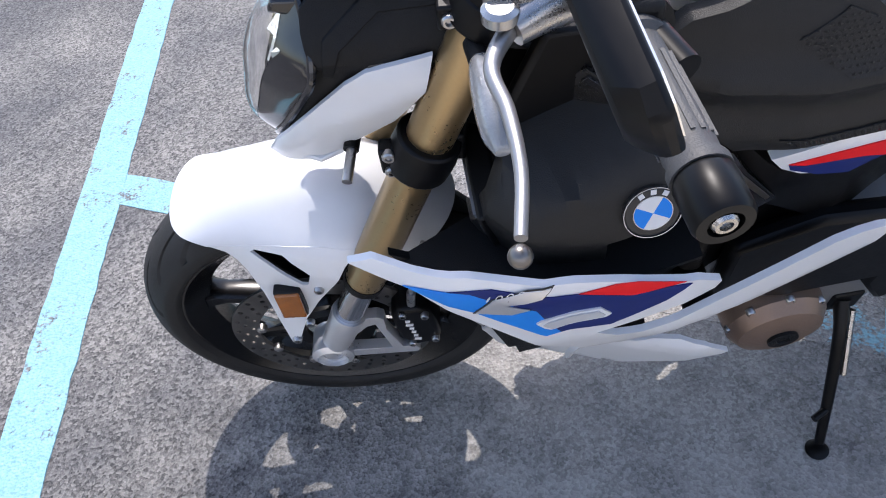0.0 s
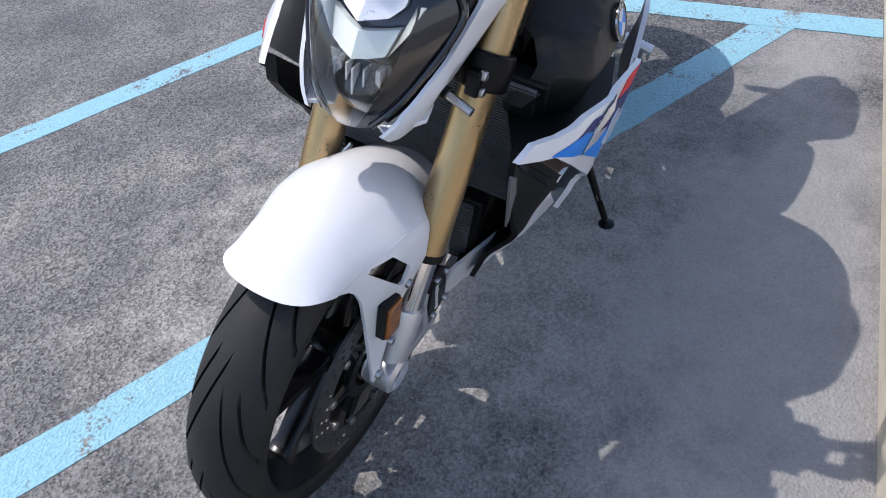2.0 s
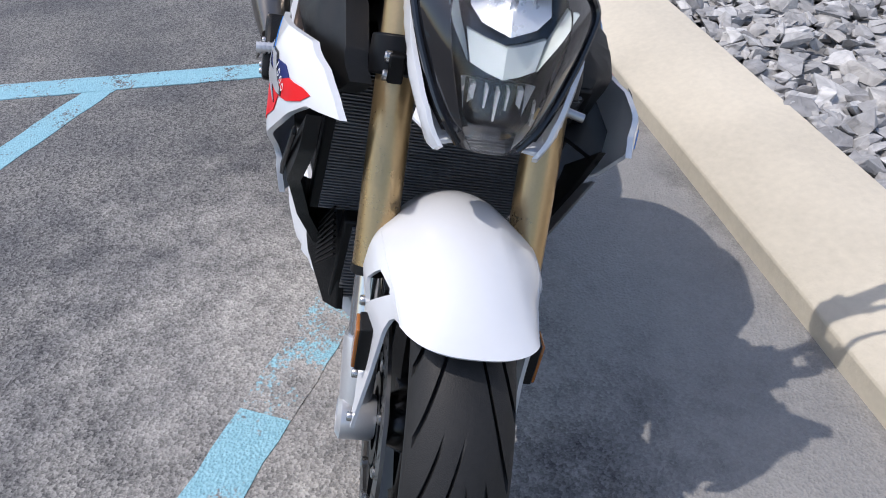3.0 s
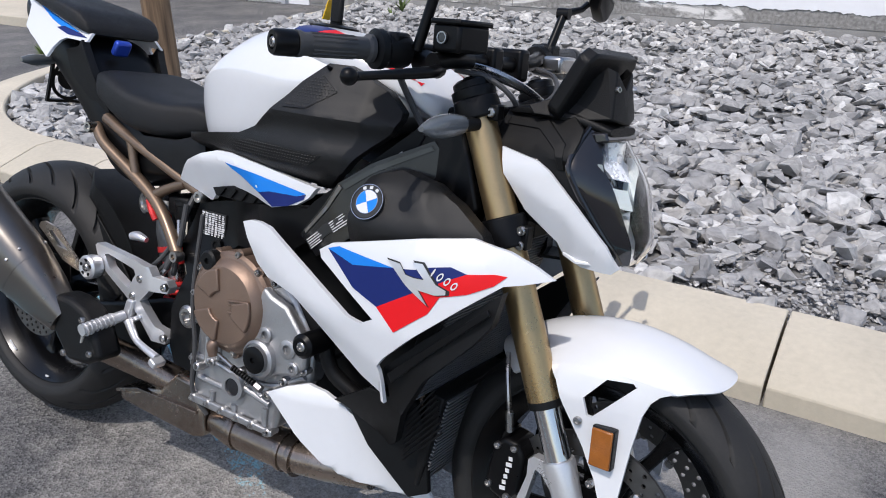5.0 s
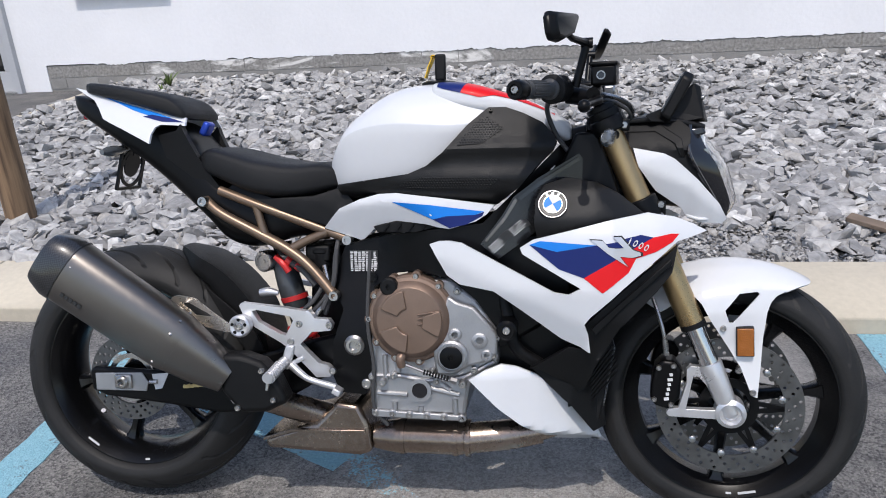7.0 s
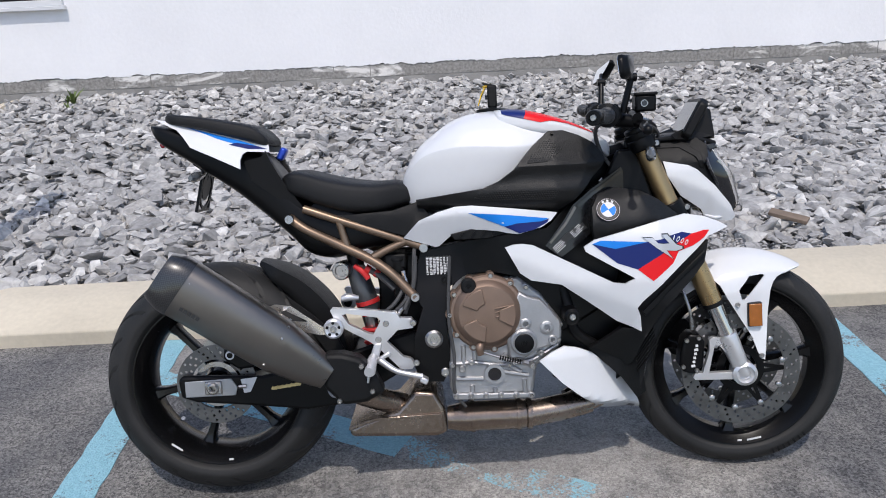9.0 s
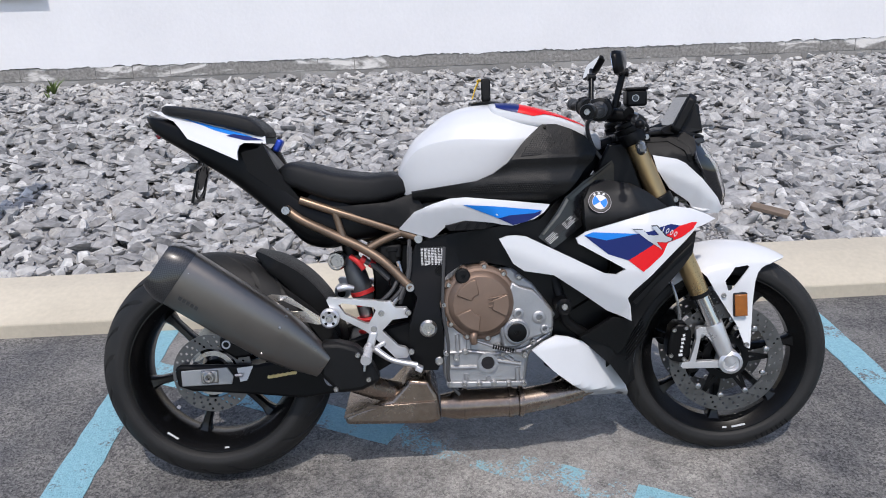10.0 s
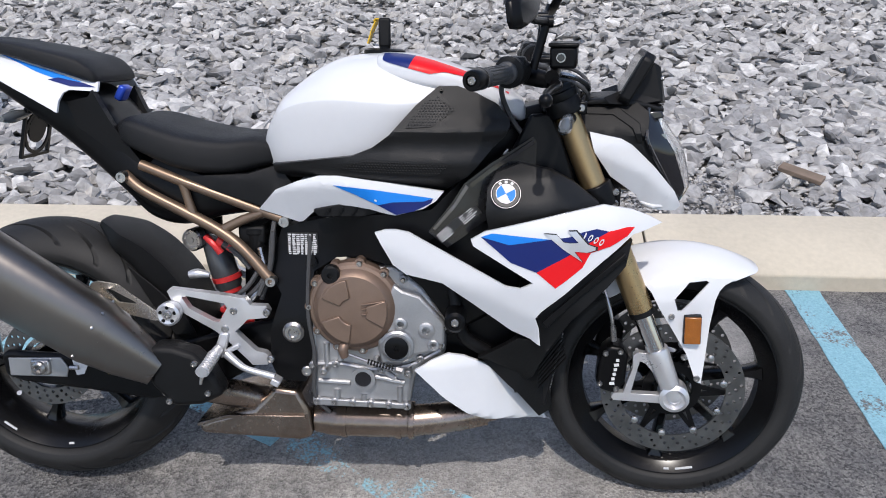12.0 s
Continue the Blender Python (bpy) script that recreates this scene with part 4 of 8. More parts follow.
for z, h, nm, wd in ((0.748, 0.05, "lower_yoke", 0.04), (0.932, 0.034, "upper_yoke", 0.036)):
    bm = bmesh.new()
    for s in (-1, 1):
        c = on_fork(z, s)
        lathe([(0.027, -h / 2), (0.036, -h / 2), (0.038, 0), (0.036, h / 2), (0.027, h / 2)], c, FU, 24, bm)
        bar(c + Vector((-0.02, 0, 0)), c + Vector((-0.03, -s * 0.1, -0.01)), 0.05, h * 0.7, bm)
        box(c + Vector((0.036, s * 0.004, 0)), (0.022, 0.02, h * 0.75), None, bm)
    y = spart(nm, bm, SATIN, None, "black forged fork clamp", bev=0.003)
    for s in (-1, 1):
        for dz in ((-0.012, 0.012) if h > 0.04 else (0,)):
            spart("bolt", bolt(on_fork(z, s) + Vector((0.036, s * 0.0145, dz)), (0, s, 0), 0.0075), STEEL, y)
    if nm == "lower_yoke":
        spart("lamp_bracket", tube([(0.612, 0.06, 0.752), (0.617, 0.09, 0.745)], 0.009, 1, 16), SATIN, y)
        spart("lamp_pin", tube([(0.616, 0.088, 0.745), (0.622, 0.128, 0.737)], 0.0058, 1, 12), STEEL, y)

# ---- front mudguard ----
GW, GR, BEND = 0.078, 0.33, 1.5


def guard_depth(deg):
    """How far the dome's flank comes down, from the blunt nose back to the fork."""
    return lerp(deg, ((57, 0.012), (63, 0.022), (69, 0.04), (78, 0.05), (104, 0.053), (131, 0.062)))


def guard_section(deg, u, r):
    """Half width at a part u of the flank's depth: a round crown, a shoulder that spreads to the fork, and the flat stay below."""
    th = math.acos(max(-1, min(1, 1 - max(0, min(1, u)) * (1 - math.cos(BEND)))))
    k = max(0, min(1, (u - 0.3) / 1.0))
    flare = lerp(deg, ((66, 0.0), (78, 0.01), (90, 0.024), (104, 0.03), (122, 0.02), (131, 0.0))) * lerp(r, ((0.15, 0.25), (0.23, 1.0)))
    return GW * math.sin(th) / math.sin(BEND) + flare * k * k * (3 - 2 * k) + lerp(r, ((0.05, 0.032), (0.15, 0.02), (0.23, 0.008), (0.28, 0.0))) * max(0, min(1, (u - 1) * 2.5))


def guard_y(x, z):
    dx, dz = x - AXLE_F.x, z - AXLE_F.z
    r, deg = math.hypot(dx, dz), math.degrees(math.atan2(dz, dx))
    return guard_section(deg, (GR - r) / guard_depth(deg), r)


bm = bmesh.new()
loops = []
Q = np.linspace(-1, 1, 33)
for i in range(49):
    t = i / 48
    outer, inner = [], []
    for q in Q:
        a0, a1 = 59.5 + 8 * abs(q) ** 2.3, 131 - 6 * abs(q) ** 2
        deg = a0 + (a1 - a0) * t
        a, depth = radians(deg), guard_depth(deg)
        u = (1 - math.cos(q * BEND)) / (1 - math.cos(BEND))
        r = GR - depth * u
        y = math.copysign(guard_section(deg, u, r), q)
        for k, lst in ((0.0, outer), (0.004, inner)):
            lst.append((AXLE_F.x + (r - k) * math.cos(a), y * (1 - 12 * k), AXLE_F.z + (r - k) * math.sin(a)))
    loops.append(outer + inner[::-1])
rings(bm, loops)
guard = spart("front_mudguard", bm, WHITE, None, "gloss white front mudguard", sharp=50)
top_edge = []
for deg in range(68, 109, 4):
    r = GR - guard_depth(deg) + 0.0025
    top_edge.append((AXLE_F.x + r * math.cos(radians(deg)), AXLE_F.z + r * math.sin(radians(deg))))
WING = [(0.786, 0.331), (0.79, 0.39), (0.794, 0.463), (0.801, 0.52), (0.809, 0.543), (0.82, 0.556)] + top_edge + [
    (0.664, 0.54), (0.684, 0.503), (0.715, 0.454), (0.748, 0.401), (0.77, 0.346), (0.776, 0.334)]
SLOT = [(0.713, 0.527), (0.722, 0.5), (0.73, 0.5), (0.786, 0.562), (0.78, 0.566), (0.742, 0.563)]
for s in (-1, 1):
    w = spart("mudguard_wing", sheet(WING, lambda x, z: guard_y(x, z) + 0.0005, s, 0.005, 0.011, [SLOT]), WHITE, guard, "white mudguard side stay with a slot", sharp=50)
    spart("reflector_base", box((0.756, s * 0.107, 0.459), (0.037, 0.016, 0.066), Matrix.Rotation(-0.04, 4, "Y")), BLACK, guard, bev=0.002)
    spart("reflector", box((0.756, s * 0.1165, 0.459), (0.034, 0.006, 0.062), Matrix.Rotation(-0.04, 4, "Y")), ORANGE, guard, "amber plastic reflector", bev=0.002)
    for x, z in ((0.71, 0.487), (0.745, 0.392), (0.776, 0.343)):
        spart("bolt", bolt((x, s * (guard_y(x, z) + 0.002), z), (0, s, 0), 0.007), STEEL, guard)

# ---- headlight ----
LAMP = [(0.72, 0.722, 0.03, 0.01), (0.732, 0.742, 0.048, 0.03), (0.737, 0.762, 0.062, 0.046), (0.728, 0.8, 0.08, 0.06), (0.716, 0.838, 0.096, 0.07), (0.693, 0.87, 0.1, 0.061), (0.672, 0.9, 0.076, 0.042), (0.658, 0.924, 0.052, 0.024)]


def lamp_shell(dx, scale, reach=1.0):
    """The lamp's shield-shaped face as a bulging sheet."""
    bm = bmesh.new()
    rows = []
    for x, z, w, back in catmull(LAMP, 4):
        row = []
        for k in range(25):
            u = (-1 + 2 * k / 24) * reach
            row.append(bm.verts.new((x + dx * lerp(z, ((0.745, 0.62), (0.79, 1.0))) - back * abs(u) ** 2.4, w * u * scale, 0.82 + (z - 0.82) * scale)))
        rows.append(row)
    for a, b in zip(rows, rows[1:]):
        for k in range(24):
            bm.faces.new((a[k], a[k + 1], b[k + 1], b[k]))
    return bm


def thicken(bm, d):
    """Gives an open sheet a thickness towards the back."""
    ex = bmesh.ops.extrude_face_region(bm, geom=bm.faces[:])
    bmesh.ops.translate(bm, vec=d, verts=[v for v in ex["geom"] if isinstance(v, bmesh.types.BMVert)])
    return bm


lamp = spart("headlight", thicken(lamp_shell(-0.056, 0.995), (-0.03, 0, 0)), GLOSSBLACK, None, "LED headlight under a clear bulging lens")
lens = spart("lens", thicken(lamp_shell(0.0, 1.0, 0.66), (-0.003, 0, 0)), LENS, lamp, "clear bulging headlight lens")
lens.visible_shadow = False


def lamp_mask(s):
    """The black flank inside the lens, on one side."""
    bm = bmesh.new()
    rows = []
    for x, z, w, back in catmull(LAMP, 4):
        rows.append([bm.verts.new((x - 0.0005 - back * u ** 2.4, s * w * u, z)) for u in np.linspace(0.645, 1.0, 7)])
    for a, b in zip(rows, rows[1:]):
        for k in range(6):
            bm.faces.new((a[k], a[k + 1], b[k + 1], b[k]))
    return thicken(bm, (-0.006, 0, 0))


for s in (-1, 1):
    spart("lens_flank", lamp_mask(s), GLOSSBLACK, lamp, "black inner flank of the lamp")


def lamp_bowl(pts, x0, depth, name, mat):
    """A reflector bowl: an outline in (y, z) sunk backwards."""
    bm = bmesh.new()
    cy, cz = sum(p[0] for p in pts) / len(pts), sum(p[1] for p in pts) / len(pts)
    loops = []
    for k, q in ((1.0, 0), (0.93, -0.006), (0.75, -depth * 0.7), (0.35, -depth)):
        loops.append([(x0 + q - 0.55 * abs(y), cy + (y - cy) * k, cz + (z - cz) * k) for y, z in pts])
    V = [[bm.verts.new(p) for p in lp] for lp in loops]
    n = len(pts)
    for a, b in zip(V, V[1:]):
        for i in range(n):
            bm.faces.new((a[i], a[(i + 1) % n], b[(i + 1) % n], b[i]))
    bm.faces.new(V[-1])
    return spart(name, bm, mat, lamp, sharp=20)


lamp_bowl([(-0.052, 0.898), (-0.035, 0.862), (0.035, 0.862), (0.052, 0.898), (0.04, 0.908), (-0.04, 0.908)], 0.668, 0.03, "upper_reflector", REFLECTOR)
for s in (-1, 1):
    lamp_bowl([(s * 0.022, 0.864), (s * 0.004, 0.864), (s * 0.004, 0.905), (s * 0.03, 0.905)], 0.672, 0.012, "upper_reflector", REFLECTOR)
    # chevron-shaped guide: a broad band across the middle, a narrow arm up each side
    outer, inner = ((0.036, 0.812), (0.018, 0.806), (0, 0.803)), ((0.044, 0.842), (0.022, 0.836), (0, 0.833))
    bands = [(outer, inner), (((0.072, 0.876), (0.06, 0.846), (0.038, 0.811)), ((0.061, 0.876), (0.052, 0.852), (0.042, 0.828)))]
    for outer, inner in bands:
        bm = bmesh.new()
        loops = []
        for (y0, z0), (y1, z1) in zip(outer, inner):
            x0, x1 = 0.701 - 0.42 * y0, 0.687 - 0.42 * y1
            loops.append([(x0, s * y0, z0), (x1, s * y1, z1), (x1 - 0.008, s * y1, z1), (x0 - 0.008, s * y0, z0)])
        rings(bm, loops)
        spart("light_guide", bm, GUIDE, lamp, "pale light guide", sharp=40)
    # an added plate stands for the sky's bright reflection in the upper bowl
    bm = bmesh.new()
    rings(bm, [[(0.69 - 0.6 * y, s * y, z0), (0.66 - 0.6 * y, s * y, z1), (0.652 - 0.6 * y, s * y, z1), (0.682 - 0.6 * y, s * y, z0)] for y, z0, z1 in ((0.044, 0.866, 0.888), (0.03, 0.852, 0.886), (0.0, 0.846, 0.882))])
    spart("lamp_glint_plate", bm, REFLECTOR, lamp, "added bright plate for the sky reflected in the lamp", sharp=40)
    spart("lamp_fin", slab([(0.64, 0.775), (0.672, 0.77), (0.68, 0.745), (0.66, 0.738)], s * 0.05, s * 0.047), REFLECTOR, lamp)
lamp_bowl([(-0.042, 0.794), (0.042, 0.794), (0.03, 0.744), (-0.03, 0.744)], 0.704, 0.026, "lower_reflector", REFLECTOR)
for y in (-0.027, -0.012, 0.0, 0.012, 0.027):
    spart("reflector_rib", box((0.69 - 0.5 * abs(y), y, 0.768), (0.016, 0.0025 if abs(y) < 0.02 else 0.006, 0.04)), REFLECTOR, lamp)
spart("lamp_brow", slab([(0.6, 0.915), (0.66, 0.922), (0.668, 0.908), (0.64, 0.9)], -0.055, 0.055), GLOSSBLACK, lamp, bev=0.004)


def cowl_y(x, z):
    return lerp(x, ((0.5, 0.112), (0.6, 0.107), (0.65, 0.1), (0.69, 0.082), (0.715, 0.063))) - max(0, lerp(x, ((0.53, 0.84), (0.63, 0.798), (0.7, 0.737))) - z) * 0.4 - max(0, z - 0.858) * 0.3


def shell_y(x, z):
    """The black lamp housing: from the fork forward to the lens's edge."""
    edge = lerp(x, ((0.48, 0.094), (0.56, 0.098), (0.632, 0.1), (0.668, 0.083), (0.69, 0.064), (0.705, 0.05)))
    y = edge - max(0, z - 0.885) * 0.75
    return min(y, cowl_y(x, z) - 0.009) if z < 0.872 else y


SHELL = [(0.492, 0.94), (0.52, 0.948), (0.57, 0.95), (0.61, 0.938), (0.632, 0.922), (0.634, 0.905), (0.63, 0.868), (0.648, 0.838), (0.668, 0.802), (0.688, 0.768), (0.702, 0.742), (0.7, 0.735), (0.66, 0.78), (0.62, 0.815), (0.56, 0.835), (0.5, 0.85), (0.485, 0.9)]
COWL = [(0.514, 0.882), (0.579, 0.869), (0.602, 0.857), (0.65, 0.812), (0.697, 0.757), (0.715, 0.722), (0.705, 0.712), (0.66, 0.715), (0.63, 0.726), (0.618, 0.748), (0.562, 0.788), (0.525, 0.842)]
for s in (-1, 1):
    spart("lamp_side_cover", sheet(SHELL, shell_y, s, 0.006, 0.02), BLACK, lamp, "black plastic lamp cover", bev=0.002)
    spart("cover_crease", sheet([(0.5, 0.928), (0.57, 0.93), (0.615, 0.9), (0.622, 0.86), (0.612, 0.86), (0.6, 0.89), (0.56, 0.915), (0.5, 0.915)], lambda x, z: shell_y(x, z) + 0.003, s, 0.004, 0.02), BLACK, lamp, bev=0.002)
    spart("lamp_rim", tube([(0.706, s * 0.034, 0.724), (0.7, s * 0.051, 0.744), (0.688, s * 0.065, 0.764), (0.667, s * 0.083, 0.8), (0.645, s * 0.098, 0.838), (0.63, s * 0.103, 0.87), (0.629, s * 0.079, 0.9), (0.633, s * 0.054, 0.926)], 0.0045, 5, 8), GLOSSBLACK, lamp)
    spart("headlight_cowl", sheet(COWL, cowl_y, s, 0.006, 0.01), WHITE, lamp, "gloss white headlight side panel", bev=0.0025)
for s in (-1, 1):
    bm = bmesh.new()
    tongue = [(0.712, s * 0.058, 0.722), (0.655, s * 0.084, 0.72), (0.628, s * 0.078, 0.728), (0.64, s * 0.048, 0.726), (0.69, s * 0.03, 0.716)]
    bm.faces.new([bm.verts.new(p) for p in tongue])
    spart("cowl_tongue", thicken(bm, (0, 0, 0.006)), WHITE, lamp, bev=0.0015)
spart("lamp_top_cover", body([(0.5, 0.93, 0.944, 0.07), (0.56, 0.93, 0.952, 0.072), (0.62, 0.92, 0.944, 0.056), (0.665, 0.915, 0.928, 0.045)], 4, 28, 3.5), BLACK, lamp, sharp=40)
spart("lamp_back", body([(0.48, 0.77, 0.93, 0.06), (0.56, 0.75, 0.93, 0.075), (0.63, 0.74, 0.91, 0.07)], 3, 24, 3), SATIN, lamp)

# ---- display ----
bm = bmesh.new()
bm.faces.new([bm.verts.new((0, y, z)) for y, z in ((-0.086, -0.045), (-0.07, -0.056), (0.07, -0.056), (0.086, -0.045), (0.086, 0.045), (0.07, 0.058), (-0.07, 0.058), (-0.086, 0.045))])
thicken(bm, (0.024, 0, 0))
bmesh.ops.transform(bm, matrix=Matrix.Translation((0.592, 0, 0.992)) @ Matrix.Rotation(radians(28), 4, "Y"), verts=bm.verts[:])
disp = spart("instrument_display", bm, BLACK, None, "black tablet-shaped instrument display", bev=0.005)
bm = box((-0.0015, 0, 0.002), (0.003, 0.15, 0.085))
bmesh.ops.transform(bm, matrix=Matrix.Translation((0.592, 0, 0.992)) @ Matrix.Rotation(radians(28), 4, "Y"), verts=bm.verts[:])
spart("screen", bm, GLOSSBLACK, disp)
# faceted wind deflector in front of the display
bm = bmesh.new()
vis = [(0.536, 0.082, 0.95), (0.588, 0.05, 0.958), (0.64, 0.036, 1.018), (0.654, 0.028, 1.012), (0.662, 0.042, 0.94), (0.622, 0.055, 0.934), (0.55, 0.084, 0.936), (0.673, 0, 0.931), (0.66, 0, 0.985), (0.6, 0, 0.945), (0.572, 0.07, 0.964), (0.605, 0.03, 0.96)]
V = {(i, s): bm.verts.new((x, s * y, z)) for i, (x, y, z) in enumerate(vis) for s in (-1, 1) if y or s > 0}
for i, (x, y, z) in enumerate(vis):
    if not y:
        V[(i, -1)] = V[(i, 1)]
for s in (-1, 1):
    for f in ((0, 10, 1, 5, 6), (1, 2, 4), (1, 4, 5), (2, 3, 4), (3, 8, 7, 4), (1, 11, 2), (2, 11, 3), (3, 11, 9, 8), (10, 11, 1), (5, 4, 7, 9), (6, 5, 9), (0, 6, 9), (0, 9, 11, 10)):
        bm.faces.new([V[(i, s)] for i in f])
spart("display_visor", bm, BLACK, disp, "black plastic display visor", bev=0.003, sharp=20)
for s in (-1, 1):
    spart("bolt", bolt((0.658, s * 0.03, 0.985), (0.9, s * 0.4, 0.1), 0.005), STEEL, disp)

# ---- handlebar ----
bars = hpart("handlebar", tube([(0.325, -0.27, 0.995), (0.36, -0.2, 1.0), (0.405, -0.1, 0.99), (0.41, 0, 0.985), (0.405, 0.1, 0.99), (0.36, 0.2, 1.0), (0.325, 0.27, 0.995)], 0.0135, 6, 16), SATIN, None, "black tapered handlebar")
for s in (-1, 1):
    hpart("bar_clamp", box((0.408, s * 0.04, 0.985), (0.05, 0.03, 0.055)), SATIN, bars, bev=0.006)
    g0, g1 = Vector((0.352, s * 0.25 - 0.01, 0.997)), Vector((0.318 if s < 0 else 0.33, s * 0.375 - (0.011 if s > 0 else 0.004), 0.997 + (0.004 if s > 0 else 0)))
    ax = (g1 - g0).normalized()
    grip = hpart("grip", lathe([(0, 0), (0.021, 0), (0.021, 0.006), (0.0165, 0.01), (0.0165, 0.05), (0.0172, 0.085), (0.0165, 0.11), (0.019, 0.115), (0.019, 0.122), (0, 0.122)], g0, ax, 24), RUBBER, bars, "black rubber grip")
    for k in range(16):
        a = k * 2 * math.pi / 16
        u1 = ax.orthogonal().normalized()
        d1 = u1 * math.cos(a) + ax.cross(u1) * math.sin(a)
        hpart("grip_ridge", bar(g0 + ax * 0.03 + d1 * 0.0164, g0 + ax * 0.1 + d1 * 0.0166, 0.0028, 0.0022), RUBBER, grip)
    hpart("bar_end", lathe([(0, 0), (0.0172, 0), (0.019, 0.004), (0.0185, 0.031), (0.0165, 0.035), (0.0105, 0.035), (0.0105, 0.03), (0, 0.03)], g0 + ax * 0.122, ax, 24), SATIN, bars, "black bar-end weight")
    hpart("bolt", bolt(g0 + ax * 0.153, ax, 0.008), STEEL, bars)
    sw = hpart("switch_housing", lathe([(0, 0), (0.024, 0), (0.027, 0.008), (0.027, 0.04), (0.03, 0.045), (0.03, 0.056), (0.022, 0.06), (0, 0.06)], g0 - ax * 0.062, ax, 20), BLACK, bars, "black switch housing", sharp=30)
    hpart("switch_block", box((0.358, s * 0.222, 1.004), (0.05, 0.035, 0.04)), BLACK, sw, bev=0.006)
    for k in range(3):
        hpart("switch_button", box((0.336 + 0.0, s * (0.212 + 0.009 * k), 1.0), (0.008, 0.006, 0.009)), SATIN, sw, bev=0.001)
    # lever and its perch
    perch = hpart("lever_perch", tube([(0.375, s * 0.17, 0.985), (0.405, s * 0.18, 0.98), (0.43, s * 0.195, 0.975)], [0.019, 0.018, 0.014], 3, 14), SATIN if s < 0 else STEEL, bars)
    hpart("lever", tube([(0.43, s * 0.19, 0.975), (0.446, s * 0.23, 0.972), (0.436, s * 0.27, 0.968), (0.43, s * 0.32, 0.965), (0.433, s * 0.37, 0.963)], [0.011, 0.009, 0.008, 0.0065, 0.006] if s < 0 else [0.008, 0.0062, 0.0055, 0.005, 0.0045], 5, 12), SATIN if s < 0 else LEVERMETAL, perch, "black brake lever" if s < 0 else "grey metal clutch lever")
    hpart("lever_ball", lathe([((0.0125 if s < 0 else 0.008) * math.sin(t), -(0.0125 if s < 0 else 0.008) * math.cos(t)) for t in np.linspace(0, math.pi, 10)], (0.434, s * 0.383, 0.963), (0, 1, 0), 16), SATIN if s < 0 else TITAN, perch)
    # indicator on its stalk; the left lens has skylight put into its colour
    bm = body([(-0.052, -0.003, 0.003, 0.003), (-0.04, -0.014, 0.014, 0.01), (0.0, -0.019, 0.019, 0.013), (0.03, -0.014, 0.014, 0.012), (0.05, -0.004, 0.004, 0.006)], 5, 20, 2.2)
    if s > 0:
        bmesh.ops.scale(bm, vec=(1.0, 1.15, 1.22), verts=bm.verts[:])
    m = Matrix.Translation((0.466, s * 0.196, 0.908)) @ Matrix.Rotation(s * radians(97), 4, "Z") @ Matrix.Rotation(radians(4), 4, "Y")
    bmesh.ops.transform(bm, matrix=m, verts=bm.verts[:])
    ind = spart("front_indicator", bm, SMOKE if s < 0 else SKYLITIND, None, "smoked teardrop indicator" if s < 0 else "teardrop indicator with its lens paled for skylight", sharp=60)
    spart("indicator_stalk", tube([(0.475, s * 0.125, 0.912), (0.47, s * 0.152, 0.91)], 0.011, 1, 12), BLACK, ind)
# brake reservoir over the right bar and switch wires
res = hpart("brake_reservoir", box((0.452, -0.172, 1.022), (0.052, 0.075, 0.042)), SATIN, None, "black brake fluid reservoir", bev=0.006)
hpart("reservoir_lid", box((0.452, -0.172, 1.045), (0.058, 0.082, 0.008)), SATIN, res, bev=0.003)
hpart("sight_glass", lathe([(0, 0), (0.009, 0), (0.009, 0.004), (0.007, 0.004), (0.006, 0.001), (0, 0.001)], (0.448, -0.2105, 1.022), (0, -1, 0), 18), STEEL, res)
hpart("sight_pane", lathe([(0, 0), (0.0062, 0), (0.0062, 0.002), (0, 0.002)], (0.448, -0.2115, 1.022), (0, -1, 0), 16), GLOSSBLACK, res)
hpart("master_cylinder", tube([(0.43, -0.12, 0.99), (0.432, -0.17, 0.99), (0.432, -0.21, 0.985)], 0.014, 2, 14), SATIN, res)
clr = hpart("clutch_perch", box((0.43, 0.16, 0.99), (0.04, 0.06, 0.03)), STEEL, None, "grey metal clutch perch", bev=0.006)
hpart("pivot_cap", lathe([(0, 0), (0.014, 0), (0.014, 0.008), (0.01, 0.011), (0, 0.011)], (0.438, 0.195, 0.985), (0, 0, 1), 18), STEEL, clr)
for k, (y0, y1, z0) in enumerate(((-0.12, 0.06, 0.965), (-0.08, 0.09, 0.95), (0.1, -0.04, 0.96), (-0.14, -0.03, 0.955))):
    hpart("cable", tube([(0.42, y0, z0 + 0.02), (0.47, y0 * 0.8, z0 + 0.01), (0.5, (y0 + y1) / 2, z0 - 0.02), (0.47, y1, z0 - 0.06), (0.4, y1 * 0.6, z0 - 0.12)], 0.0042 if k else 0.0055, 6, 8), RUBBER if k else STEEL, bars)
hpart("cable", tube([(0.36, -0.2, 0.985), (0.33, -0.17, 0.96), (0.345, -0.14, 0.9), (0.39, -0.13, 0.83), (0.385, -0.13, 0.78)], 0.0055, 6, 8), RUBBER, bars)
